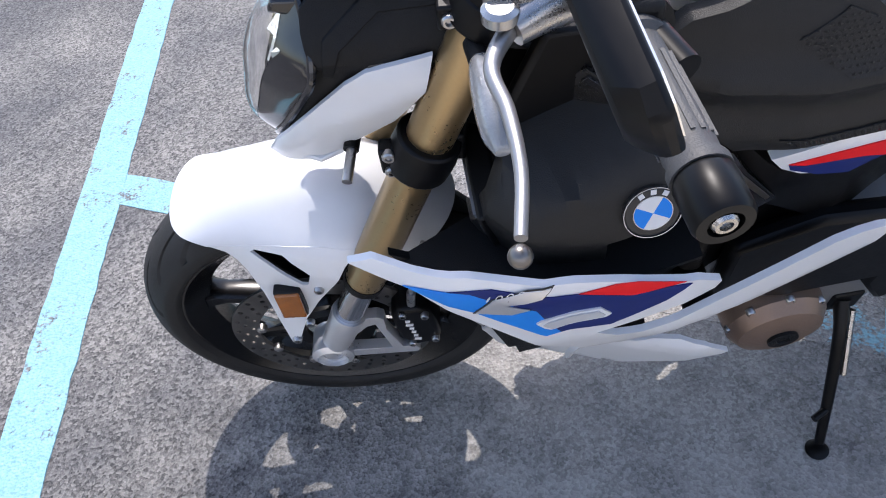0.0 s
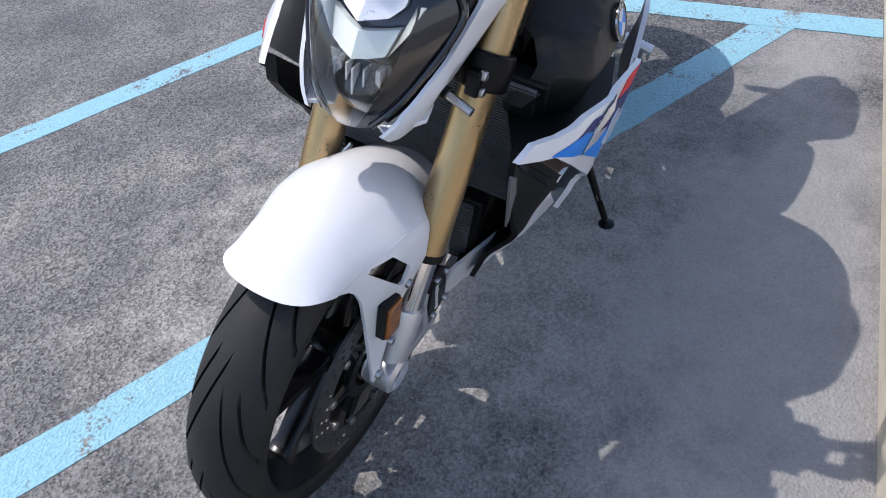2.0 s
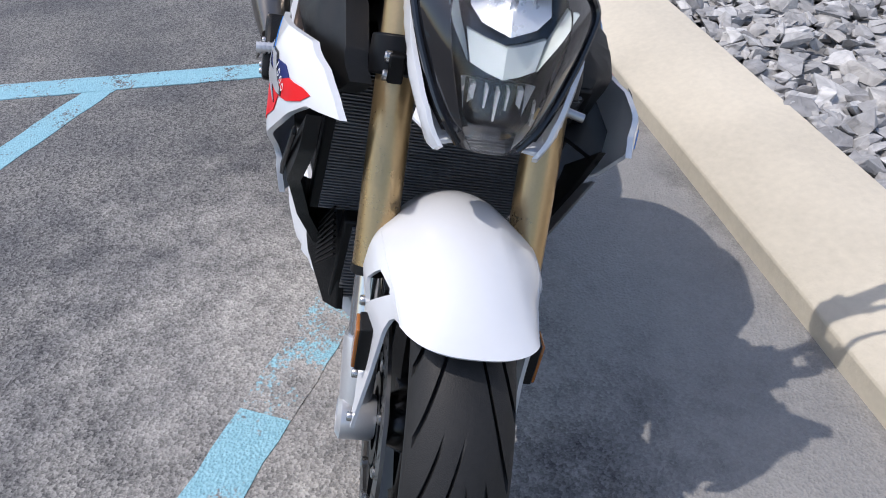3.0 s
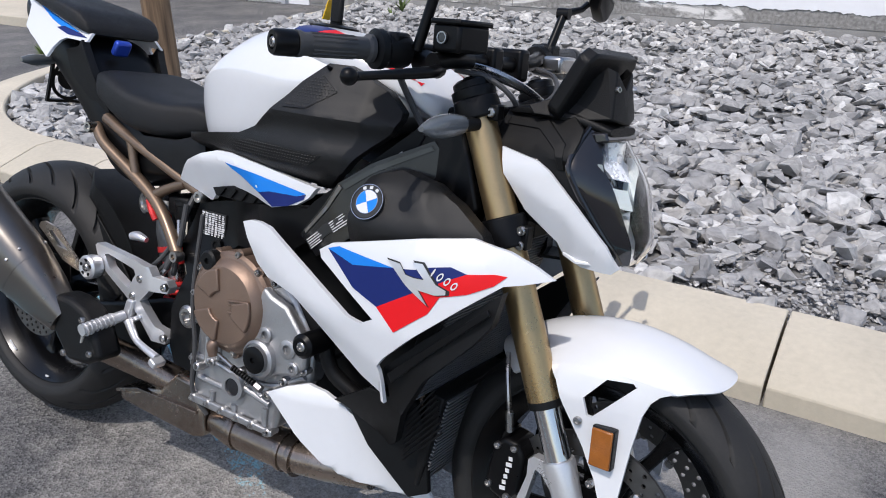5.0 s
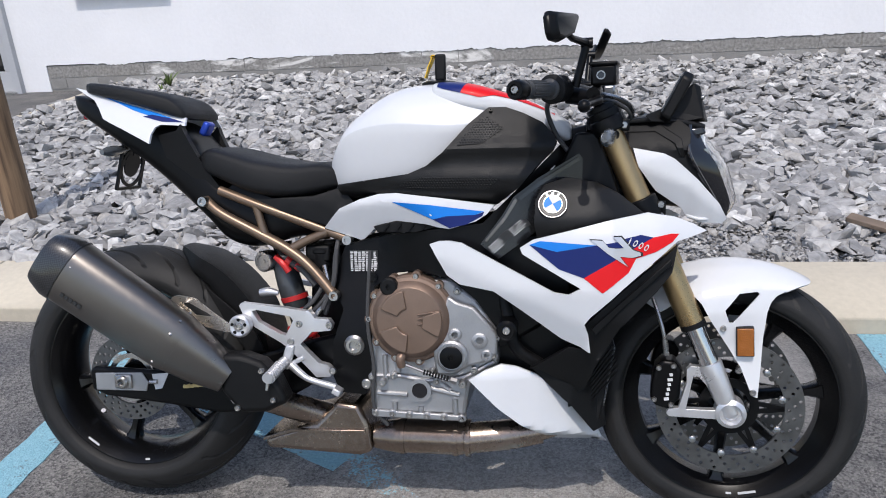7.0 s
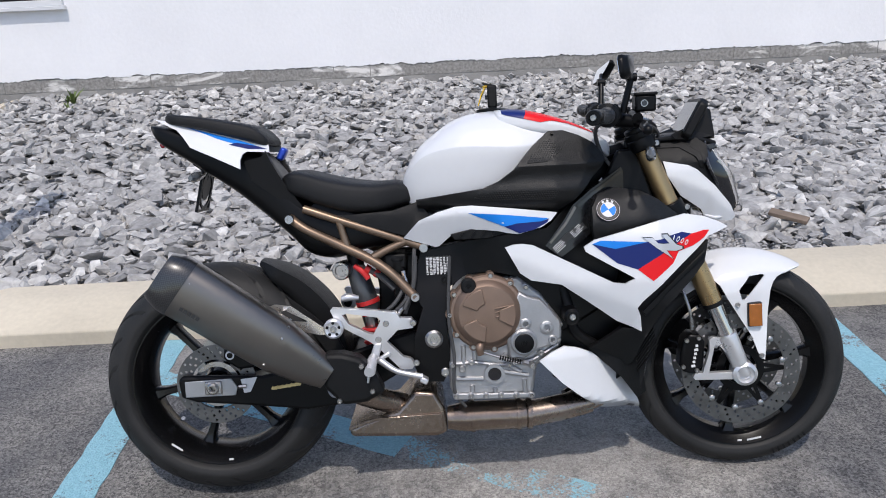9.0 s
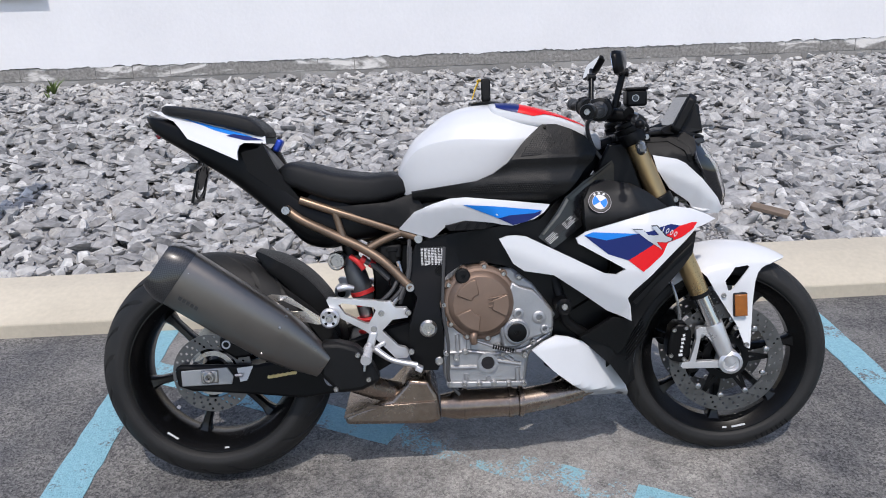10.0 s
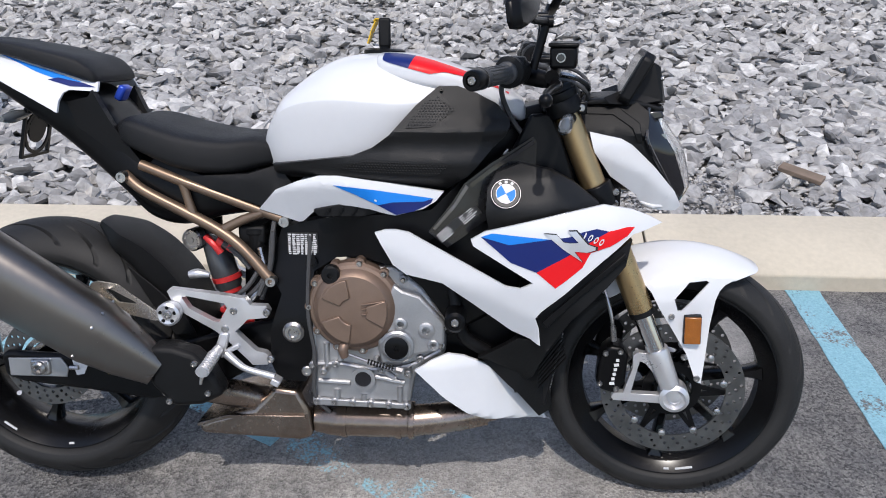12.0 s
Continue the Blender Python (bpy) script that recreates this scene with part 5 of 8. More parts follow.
# mirrors, each set at its own angle
for s, elbow, tip, turn in ((-1, (0.401, -0.195, 1.092), (0.344, -0.336, 1.104), (22, -8, 3)), (1, (0.423, 0.248, 1.118), (0.446, 0.347, 1.157), (3, 20, 6))):
    base = BARS @ Vector((0.395 if s < 0 else 0.372, s * 0.205, 1.0))
    mir = bpart("mirror", tube([base, base * 0.5 + Vector(elbow) * 0.5, Vector(elbow)], 0.0085, 1, 12), SATIN, None, "black mirror on a stalk above the bar")
    e, t = Vector(elbow), Vector(tip)
    bpart("mirror_arm", tube([e, e + (t - e) * 0.55 + Vector((0, 0, -0.006)), e + (t - e) * 0.75], [0.008, 0.0065, 0.0065], 1, 10), SATIN, mir)
    bpart("mirror_joint", lathe([(0, -0.012), (0.011, -0.012), (0.011, 0.012), (0, 0.012)], e, (1, 0, 0), 14), SATIN, mir)
    bm = bmesh.new()
    pts = [(-0.07, 0.02), (-0.03, -0.014), (0.034, -0.03), (0.066, -0.028), (0.074, -0.016), (0.072, 0.014), (0.06, 0.024), (-0.066, 0.03)]
    loops = []
    for q, k in ((0.0, 1.0), (0.01, 1.0), (0.02, 0.86), (0.023, 0.8)):
        loops.append([(q, s * y * k, z * k) for y, z in pts])
    rings(bm, loops)
    mm = Matrix.Translation(t) @ Matrix.Rotation(s * radians(turn[0]), 4, "Z") @ Matrix.Rotation(radians(turn[1]), 4, "Y") @ Matrix.Rotation(s * radians(-turn[2]), 4, "X")
    bmesh.ops.transform(bm, matrix=mm, verts=bm.verts[:])
    bpart("mirror_head", bm, SATIN, mir, bev=0.003)
    bm = bmesh.new()
    bm.faces.new([bm.verts.new((-0.0012, s * y * 0.92, z * 0.88)) for y, z in pts])
    thicken(bm, (0.001, 0, 0))
    bmesh.ops.transform(bm, matrix=mm, verts=bm.verts[:])
    bpart("mirror_glass", bm, MIRROR, mir)

# ---- tank and bodywork ----


def tank_mesh():
    """The tank's shell: a domed top down to a soft shoulder line, flanks that draw in below it."""
    st = [(-0.196, 0.815, 0.842, 0.05, 0.83), (-0.18, 0.8, 0.885, 0.088, 0.862), (-0.148, 0.79, 0.938, 0.12, 0.905), (-0.112, 0.785, 0.97, 0.14, 0.926), (-0.06, 0.78, 1.006, 0.158, 0.936),
          (-0.008, 0.785, 1.026, 0.168, 0.938), (0.06, 0.8, 1.033, 0.173, 0.934), (0.12, 0.83, 1.03, 0.172, 0.932), (0.22, 0.87, 1.008, 0.152, 0.94), (0.3, 0.895, 0.975, 0.122, 0.936), (0.36, 0.9, 0.935, 0.08, 0.918)]
    loops = []
    for x, z0, z1, w, zs in catmull(st, 6):
        h = z1 - zs
        half = catmull([(0, z1), (0.34 * w, z1 - 0.02 * h), (0.64 * w, z1 - 0.16 * h), (0.87 * w, z1 - 0.5 * h), (0.985 * w, zs + 0.1 * h), (w, zs - 0.004), (0.975 * w, zs - 0.25 * (zs - z0)), (0.9 * w, zs - 0.65 * (zs - z0)), (0.8 * w, z0)], 4)
        loops.append([(x, y, z) for y, z in half] + [(x, -y, z) for y, z in half[:0:-1]])
    return rings(bmesh.new(), loops)


tank = bpart("fuel_tank", tank_mesh(), WHITE, None, "gloss white fuel tank", sharp=60)
bm = body([(0.06, 0.985, 1.03, 0.1), (0.075, 0.975, 1.0345, 0.132), (0.14, 0.955, 1.0305, 0.154), (0.22, 0.94, 1.0095, 0.15), (0.3, 0.92, 0.979, 0.128), (0.36, 0.89, 0.945, 0.092), (0.372, 0.89, 0.93, 0.07)], 24, 120, 3.2)
cover = bpart("tank_top_cover", bm, WHITE, tank, "white tank cover with red and navy stripes", sharp=60)
TOPST = catmull([(0.06, 0.985, 1.03, 0.1), (0.075, 0.975, 1.0345, 0.132), (0.14, 0.955, 1.0305, 0.154), (0.22, 0.94, 1.0095, 0.15), (0.3, 0.92, 0.979, 0.128), (0.36, 0.89, 0.945, 0.092), (0.372, 0.89, 0.93, 0.07)], 24)


def on_cover(x, z):
    """The side of the tank's top cover at a height."""
    z0, z1, w = (float(np.interp(x, [q[0] for q in TOPST], [q[k] for q in TOPST])) for k in (1, 2, 3))
    zc, h = (z0 + z1) / 2, (z1 - z0) / 2
    u = min(0.999, max(0, (z - zc) / h))
    return w * (1 - u ** 3.2) ** (1 / 3.2) + 0.0015


def cover_top(x):
    z0, z1, w = (float(np.interp(x, [q[0] for q in TOPST], [q[k] for q in TOPST])) for k in (1, 2, 3))
    return (z0 + z1) / 2 + (z1 - z0) / 2 * (1 - (lerp(x, ((0.08, 0.085), (0.2, 0.105), (0.34, 0.1))) / w) ** 3.2) ** (1 / 3.2)


def cover_stripe(xa, xb, lean_a, lean_b, mat, s):
    bm = bmesh.new()
    V = []
    for i in range(25):
        row = []
        for j in range(7):
            v = j / 6
            x = xa + lean_a * v + (xb + lean_b * v - xa - lean_a * v) * i / 24
            lo = lerp(x, ((0.075, 1.02), (0.09, 1.014), (0.132, 1.003), (0.174, 0.992), (0.205, 0.996), (0.25, 0.986), (0.333, 0.955)))
            z = lo + (cover_top(x) - lo) * v
            row.append(bm.verts.new((x, s * on_cover(x, z), z + 0.001)))
        V.append(row)
    for a, b in zip(V, V[1:]):
        for j in range(6):
            bm.faces.new((a[j], a[j + 1], b[j + 1], b[j]))
    bpart("tank_stripe", bm, mat, cover)


for s in (-1, 1):
    cover_stripe(0.078, 0.132, 0, 0.011, NAVY, s)
    cover_stripe(0.132, 0.335, 0.011, 0, RED, s)
cap = bpart("filler_cap", lathe([(0, 0), (0.045, 0), (0.045, 0.008), (0.036, 0.012), (0.012, 0.012), (0.012, 0.016), (0, 0.016)], (0.066, 0, 1.03), (0.02, 0, 1), 32), SATIN, tank, "black fuel filler cap")


def pad_y(x, z):
    w = lerp(x, ((-0.2, 0.07), (-0.15, 0.128), (0.0, 0.178), (0.1, 0.198), (0.2, 0.203), (0.28, 0.186), (0.34, 0.15)))
    return w * (1 - 13 * max(0, z - 0.855) ** 2) - max(0, 0.792 - z) * 1.4 + 0.012 * math.exp(-((z - 0.885 + max(0, 0.12 - x) * 0.3) / 0.016) ** 2) + 0.009 * math.exp(-((z - 0.822 + max(0, 0.05 - x) * 0.1) / 0.018) ** 2)


COVER = [(-0.155, 0.808), (0.018, 0.831), (0.06, 0.848), (0.098, 0.876), (0.15, 0.934), (0.194, 0.97), (0.231, 0.97), (0.27, 0.956), (0.309, 0.936), (0.336, 0.906), (0.338, 0.893), (0.328, 0.872), (0.3, 0.846), (0.258, 0.797), (0.212, 0.762), (0.1, 0.772), (-0.013, 0.785), (-0.148, 0.774)]
PAD1 = [(0.165, 0.937), (0.192, 0.95), (0.228, 0.925), (0.182, 0.893), (0.131, 0.891)]
PAD2 = [(-0.008, 0.808), (0.05, 0.824), (0.222, 0.82), (0.19, 0.796), (0.02, 0.8)]
for s in (-1, 1):
    side = bpart("tank_side_cover", sheet(COVER, pad_y, s, 0.02, 0.011), GREYPLASTIC, tank, "matt black plastic tank side cover", bev=0.004, sharp=50)
    for pad in (PAD1, PAD2):
        pm = sheet(pad, lambda x, z: pad_y(x, z) + 0.0015, s, 0.003, 0.011)
        xs, zs = [p[0] for p in pad], [p[1] for p in pad]
        k = 0
        for zz in np.arange(min(zs), max(zs), 0.0052):
            k += 1
            for xx in np.arange(min(xs) + (k % 2) * 0.0031, max(xs), 0.0062):
                if inside(xx, zz, pad):
                    y = pad_y(xx, zz) + 0.0015
                    v = [pm.verts.new((xx + dx, s * y, zz + dz)) for dx, dz in ((-0.0026, 0), (0, -0.0022), (0.0026, 0), (0, 0.0022))]
                    t = pm.verts.new((xx, s * (y + 0.0011), zz))
                    for i in range(4):
                        pm.faces.new((v[i], v[(i + 1) % 4], t))
        bpart("knee_pad", pm, GREYPLASTIC, side, "black knee pad with raised diamonds", sharp=20)
    bpart("bolt", bolt((0.2, s * (pad_y(0.2, 0.962) + 0.002), 0.962), (0, s, 0.4), 0.0038), SATIN, side)

# key left in the filler cap
key = bpart("key", box((0.066, 0, 1.075), (0.026, 0.012, 0.062)), BLACK, tank, "black key fob with a yellow tag in the filler lock", bev=0.005)
bpart("key_blade", box((0.066, 0, 1.046), (0.008, 0.003, 0.022)), STEEL, key)
tg = bmesh.new()
tp = [(0.053, 0.004, 1.104), (0.048, 0.01, 1.1), (0.036, 0.013, 1.075), (0.028, 0.014, 1.052)]
for (x0, y0, z0), (x1, y1, z1) in zip(tp, tp[1:]):
    bar((x0, y0, z0), (x1, y1, z1), 0.018, 0.0025, tg)
bpart("key_tag", tg, YELLOW, key, "yellow paper key tag")

# seats and tail
bpart("seat", body([(-0.52, 0.858, 0.872, 0.06), (-0.5, 0.842, 0.892, 0.1), (-0.46, 0.822, 0.898, 0.125), (-0.36, 0.784, 0.872, 0.142), (-0.27, 0.776, 0.858, 0.132), (-0.205, 0.786, 0.858, 0.105), (-0.165, 0.8, 0.838, 0.08), (-0.155, 0.81, 0.825, 0.06)], 6, 44, 4.6), SEATVINYL, None, "black vinyl rider seat", sharp=60)
bpart("seat_badge", box((-0.47, 0.01, 0.8975), (0.005, 0.012, 0.002)), REDPART, None)
bpart("pillion_seat", body([(-0.826, 1.046, 1.054, 0.03), (-0.812, 1.038, 1.064, 0.058), (-0.78, 1.03, 1.062, 0.078), (-0.7, 1.012, 1.05, 0.098), (-0.62, 0.988, 1.034, 0.106), (-0.575, 0.974, 1.021, 0.106), (-0.549, 0.967, 0.999, 0.098), (-0.54, 0.97, 0.984, 0.088)], 6, 44, 5), SEATVINYL, None, "black vinyl pillion seat", sharp=60)
tail = bpart("tail_body", body([(-0.868, 1.025, 1.038, 0.025), (-0.84, 0.985, 1.035, 0.05), (-0.75, 0.925, 1.012, 0.075), (-0.65, 0.855, 0.975, 0.09), (-0.57, 0.785, 0.955, 0.096), (-0.5, 0.72, 0.87, 0.1), (-0.45, 0.67, 0.815, 0.1), (-0.38, 0.655, 0.79, 0.105), (-0.3, 0.675, 0.785, 0.105), (-0.2, 0.69, 0.8, 0.1)], 5, 36, 4), SATIN, None, "black tail underbody", sharp=50)


def tail_y(x, z):
    """Side panel of the tail: narrow under the seat, flaring out to its lower edge."""
    drop = lerp(x, ((-0.85, 1.055), (-0.777, 1.037), (-0.694, 1.011), (-0.609, 0.988), (-0.54, 0.971))) - z
    return lerp(x, ((-0.87, 0.032), (-0.8, 0.056), (-0.7, 0.08), (-0.6, 0.09), (-0.53, 0.086))) + 0.85 * min(max(drop, 0), 0.085)


def infill_y(x, z):
    return lerp(x, ((-0.62, 0.108), (-0.5, 0.112))) - max(0, 0.95 - z) * 0.1


TAILW = [(-0.855, 1.055), (-0.777, 1.037), (-0.694, 1.011), (-0.609, 0.988), (-0.54, 0.971), (-0.536, 0.951), (-0.592, 0.955), (-0.602, 0.948), (-0.606, 0.932), (-0.602, 0.91), (-0.677, 0.945), (-0.738, 0.972), (-0.762, 1.0), (-0.782, 1.02)]
for s in (-1, 1):
    cowl = bpart("tail_cowl", sheet(TAILW, tail_y, s, 0.008, 0.012), WHITE, tail, "gloss white tail side panel", bev=0.003)
    bpart("tail_stripe", sheet([(-0.765, 1.03), (-0.705, 1.012), (-0.61, 0.984), (-0.57, 0.97), (-0.615, 0.974), (-0.67, 0.992), (-0.705, 1.007)], lambda x, z: tail_y(x, z) + 0.0012, s, 0.001, 0.02), BLUE, cowl)
    bpart("tail_stripe", sheet([(-0.62, 0.98), (-0.565, 0.968), (-0.542, 0.96), (-0.59, 0.9625), (-0.64, 0.976)], lambda x, z: tail_y(x, z) + 0.002, s, 0.001, 0.02), NAVY, cowl)
    bpart("tail_infill", sheet([(-0.604, 0.93), (-0.556, 0.94), (-0.545, 0.955), (-0.53, 0.92), (-0.51, 0.88), (-0.45, 0.79), (-0.486, 0.798), (-0.588, 0.876)], infill_y, s, 0.02, 0.03), BLACK, tail, bev=0.004)
    bpart("seat_side_panel", sheet([(-0.45, 0.79), (-0.425, 0.812), (-0.318, 0.778), (-0.22, 0.782), (-0.15, 0.802), (-0.12, 0.765), (-0.185, 0.712), (-0.3, 0.748), (-0.42, 0.785)], lambda x, z: lerp(x, ((-0.45, 0.108), (-0.3, 0.125), (-0.12, 0.128))) - max(0, z - 0.77) * 0.3, s, 0.02, 0.03), BLACK, tail, bev=0.004)
bpart("seat_latch", box((-0.515, -0.03, 0.945), (0.018, 0.04, 0.036), Matrix.Rotation(0.5, 4, "Y")), BLUEPART, tail, "blue anodised seat fitting", bev=0.006)
bpart("tail_lamp", box((-0.838, 0, 0.985), (0.018, 0.06, 0.014), Matrix.Rotation(-0.5, 4, "Y")), REDLENS, tail, "red tail lamp", bev=0.004)
plate = bpart("plate_holder", slab([(-0.73, 0.905), (-0.715, 0.915), (-0.745, 0.94), (-0.76, 0.93)], -0.04, 0.04), SATIN, tail)
bm = ring_lathe([(0.044, 0.0), (0.052, 0.0), (0.052, 0.004), (0.044, 0.004)], (0, 0, 0), (1, 0, 0), 28)
for a, b in (((0, -0.05, 0.055), (0, 0.05, 0.055)), ((0, -0.052, -0.055), (0, 0.052, -0.055)), ((0, -0.052, -0.058), (0, -0.052, 0.058)), ((0, 0.052, -0.058), (0, 0.052, 0.058)), ((0, 0, 0.03), (0, 0, 0.09))):
    bar(a, b, 0.007, 0.007, bm)
lathe([(0, -0.002), (0.034, -0.002), (0.034, 0.002), (0, 0.002)], (0, 0, 0.008), (1, 0, 0), 24, bm)
bar((0, -0.034, 0.012), (0, -0.05, 0.02), 0.004, 0.012, bm)
bar((0, 0.034, 0.012), (0, 0.05, 0.02), 0.004, 0.012, bm)
bmesh.ops.transform(bm, matrix=Matrix.Translation((-0.742, 0, 0.855)) @ Matrix.Rotation(radians(14), 4, "Y"), verts=bm.verts[:])
bpart("plate_frame", bm, SATIN, tail, "empty black number plate frame")
for s in (-1, 1):
    bpart("rear_indicator", tube([(-0.735, s * 0.03, 0.9), (-0.74, s * 0.09, 0.895), (-0.742, s * 0.125, 0.893)], [0.008, 0.014, 0.006], 3, 12), SMOKE, tail)

# subframe
for s in (-1, 1):
    y = s * 0.116
    sub = bpart("subframe", tube([(-0.495, s * 0.104, 0.775), (-0.45, y, 0.742), (-0.367, y, 0.698), (-0.29, s * 0.12, 0.658), (-0.233, s * 0.13, 0.618), (-0.168, s * 0.146, 0.55)], [0.012, 0.012, 0.013, 0.013, 0.0125, 0.0125], 5, 14), BRONZETUBE, None, "bronze painted tubular rear subframe")
    bpart("upper_tube", tube([(-0.455, s * 0.108, 0.797), (-0.36, y, 0.762), (-0.25, y, 0.722), (-0.14, s * 0.112, 0.68)], 0.0115, 5, 14), BRONZETUBE, sub)
    bpart("cross_tube", tube([(-0.362, y, 0.76), (-0.355, y, 0.73), (-0.345, y, 0.692)], [0.011, 0.0095, 0.011], 3, 12), BRONZETUBE, sub)
    bpart("cross_tube", tube([(-0.285, y, 0.655), (-0.24, y, 0.678), (-0.19, y, 0.697)], [0.012, 0.0105, 0.011], 3, 12), BRONZETUBE, sub)
    for x, z in ((-0.142, 0.679), (-0.17, 0.553), (-0.492, 0.772)):
        bpart("bolt", lathe([(0, -0.012), (0.0115, -0.012), (0.0125, 0), (0.011, 0.01), (0.006, 0.01), (0.006, 0.005), (0, 0.005)], (x, s * (0.12 if z > 0.6 else 0.15), z), (0, s, 0), 16), STEEL, sub)

# white side panels under the tank
SIDEW = [(-0.194, 0.708), (-0.15, 0.754), (-0.1, 0.775), (-0.055, 0.787), (-0.012, 0.789), (0.093, 0.777), (0.206, 0.762), (0.19, 0.742), (0.165, 0.726), (0.106, 0.71), (0.08, 0.713), (0.055, 0.719), (-0.014, 0.726), (-0.064, 0.714), (-0.1, 0.682), (-0.11, 0.68)]


def side_y(x, z):
    """A proud rim along the top with a facet below it that draws in."""
    crease = lerp(x, ((-0.19, 0.728), (-0.13, 0.757), (-0.05, 0.774), (0.02, 0.767), (0.075, 0.735), (0.11, 0.712), (0.2, 0.7)))
    return lerp(x, ((-0.2, 0.136), (-0.1, 0.168), (0.0, 0.183), (0.05, 0.186), (0.2, 0.19))) - max(0, z - 0.765) * 0.3 - max(0, crease - z) * 0.5


for s in (-1, 1):
    sp = bpart("side_panel", sheet(SIDEW, side_y, s, 0.012, 0.01), WHITE, None, "gloss white side panel with stripes", bev=0.003, sharp=50)
    up = lambda x, z: side_y(x, z) + 0.0013
    bpart("side_stripe", sheet([(-0.022, 0.77), (0.062, 0.763), (0.184, 0.748), (0.165, 0.741), (0.1, 0.738), (0.07, 0.731)], up, s, 0.001, 0.02), BLUE if s < 0 else RED, sp)
    bpart("side_stripe", sheet([(0.07, 0.731), (0.1, 0.738), (0.165, 0.741), (0.184, 0.747), (0.18, 0.738), (0.145, 0.72), (0.108, 0.712)], up, s, 0.001, 0.02), NAVY, sp)
    bpart("side_vent", sheet([(-0.07, 0.714), (-0.014, 0.727), (0.055, 0.719), (0.085, 0.712), (0.03, 0.7), (-0.06, 0.7)], lambda x, z: 0.16, s, 0.02, 0.03), BLACK, sp, bev=0.002)
    for k in range(4):
        x = -0.045 + k * 0.028
        bpart("vent_rib", bar((x, s * 0.163, 0.704), (x + 0.012, s * 0.163, 0.72), 0.005, 0.004), SATIN, sp)

# ---- frame ----


def beam_y(x, z):
    return lerp(x, ((0.17, 0.184), (0.25, 0.186), (0.32, 0.168), (0.41, 0.11)))


def frame_y(x, z):
    rear = lerp(z, ((0.3, 0.148), (0.46, 0.15), (0.54, 0.134), (0.61, 0.116), (0.7, 0.112)))
    front = lerp(x, ((0.1, 0.176), (0.2, 0.18), (0.4, 0.075)))
    k = min(1, max(0, (x + 0.06) / 0.16))
    return rear + (front - rear) * k * k * (3 - 2 * k)


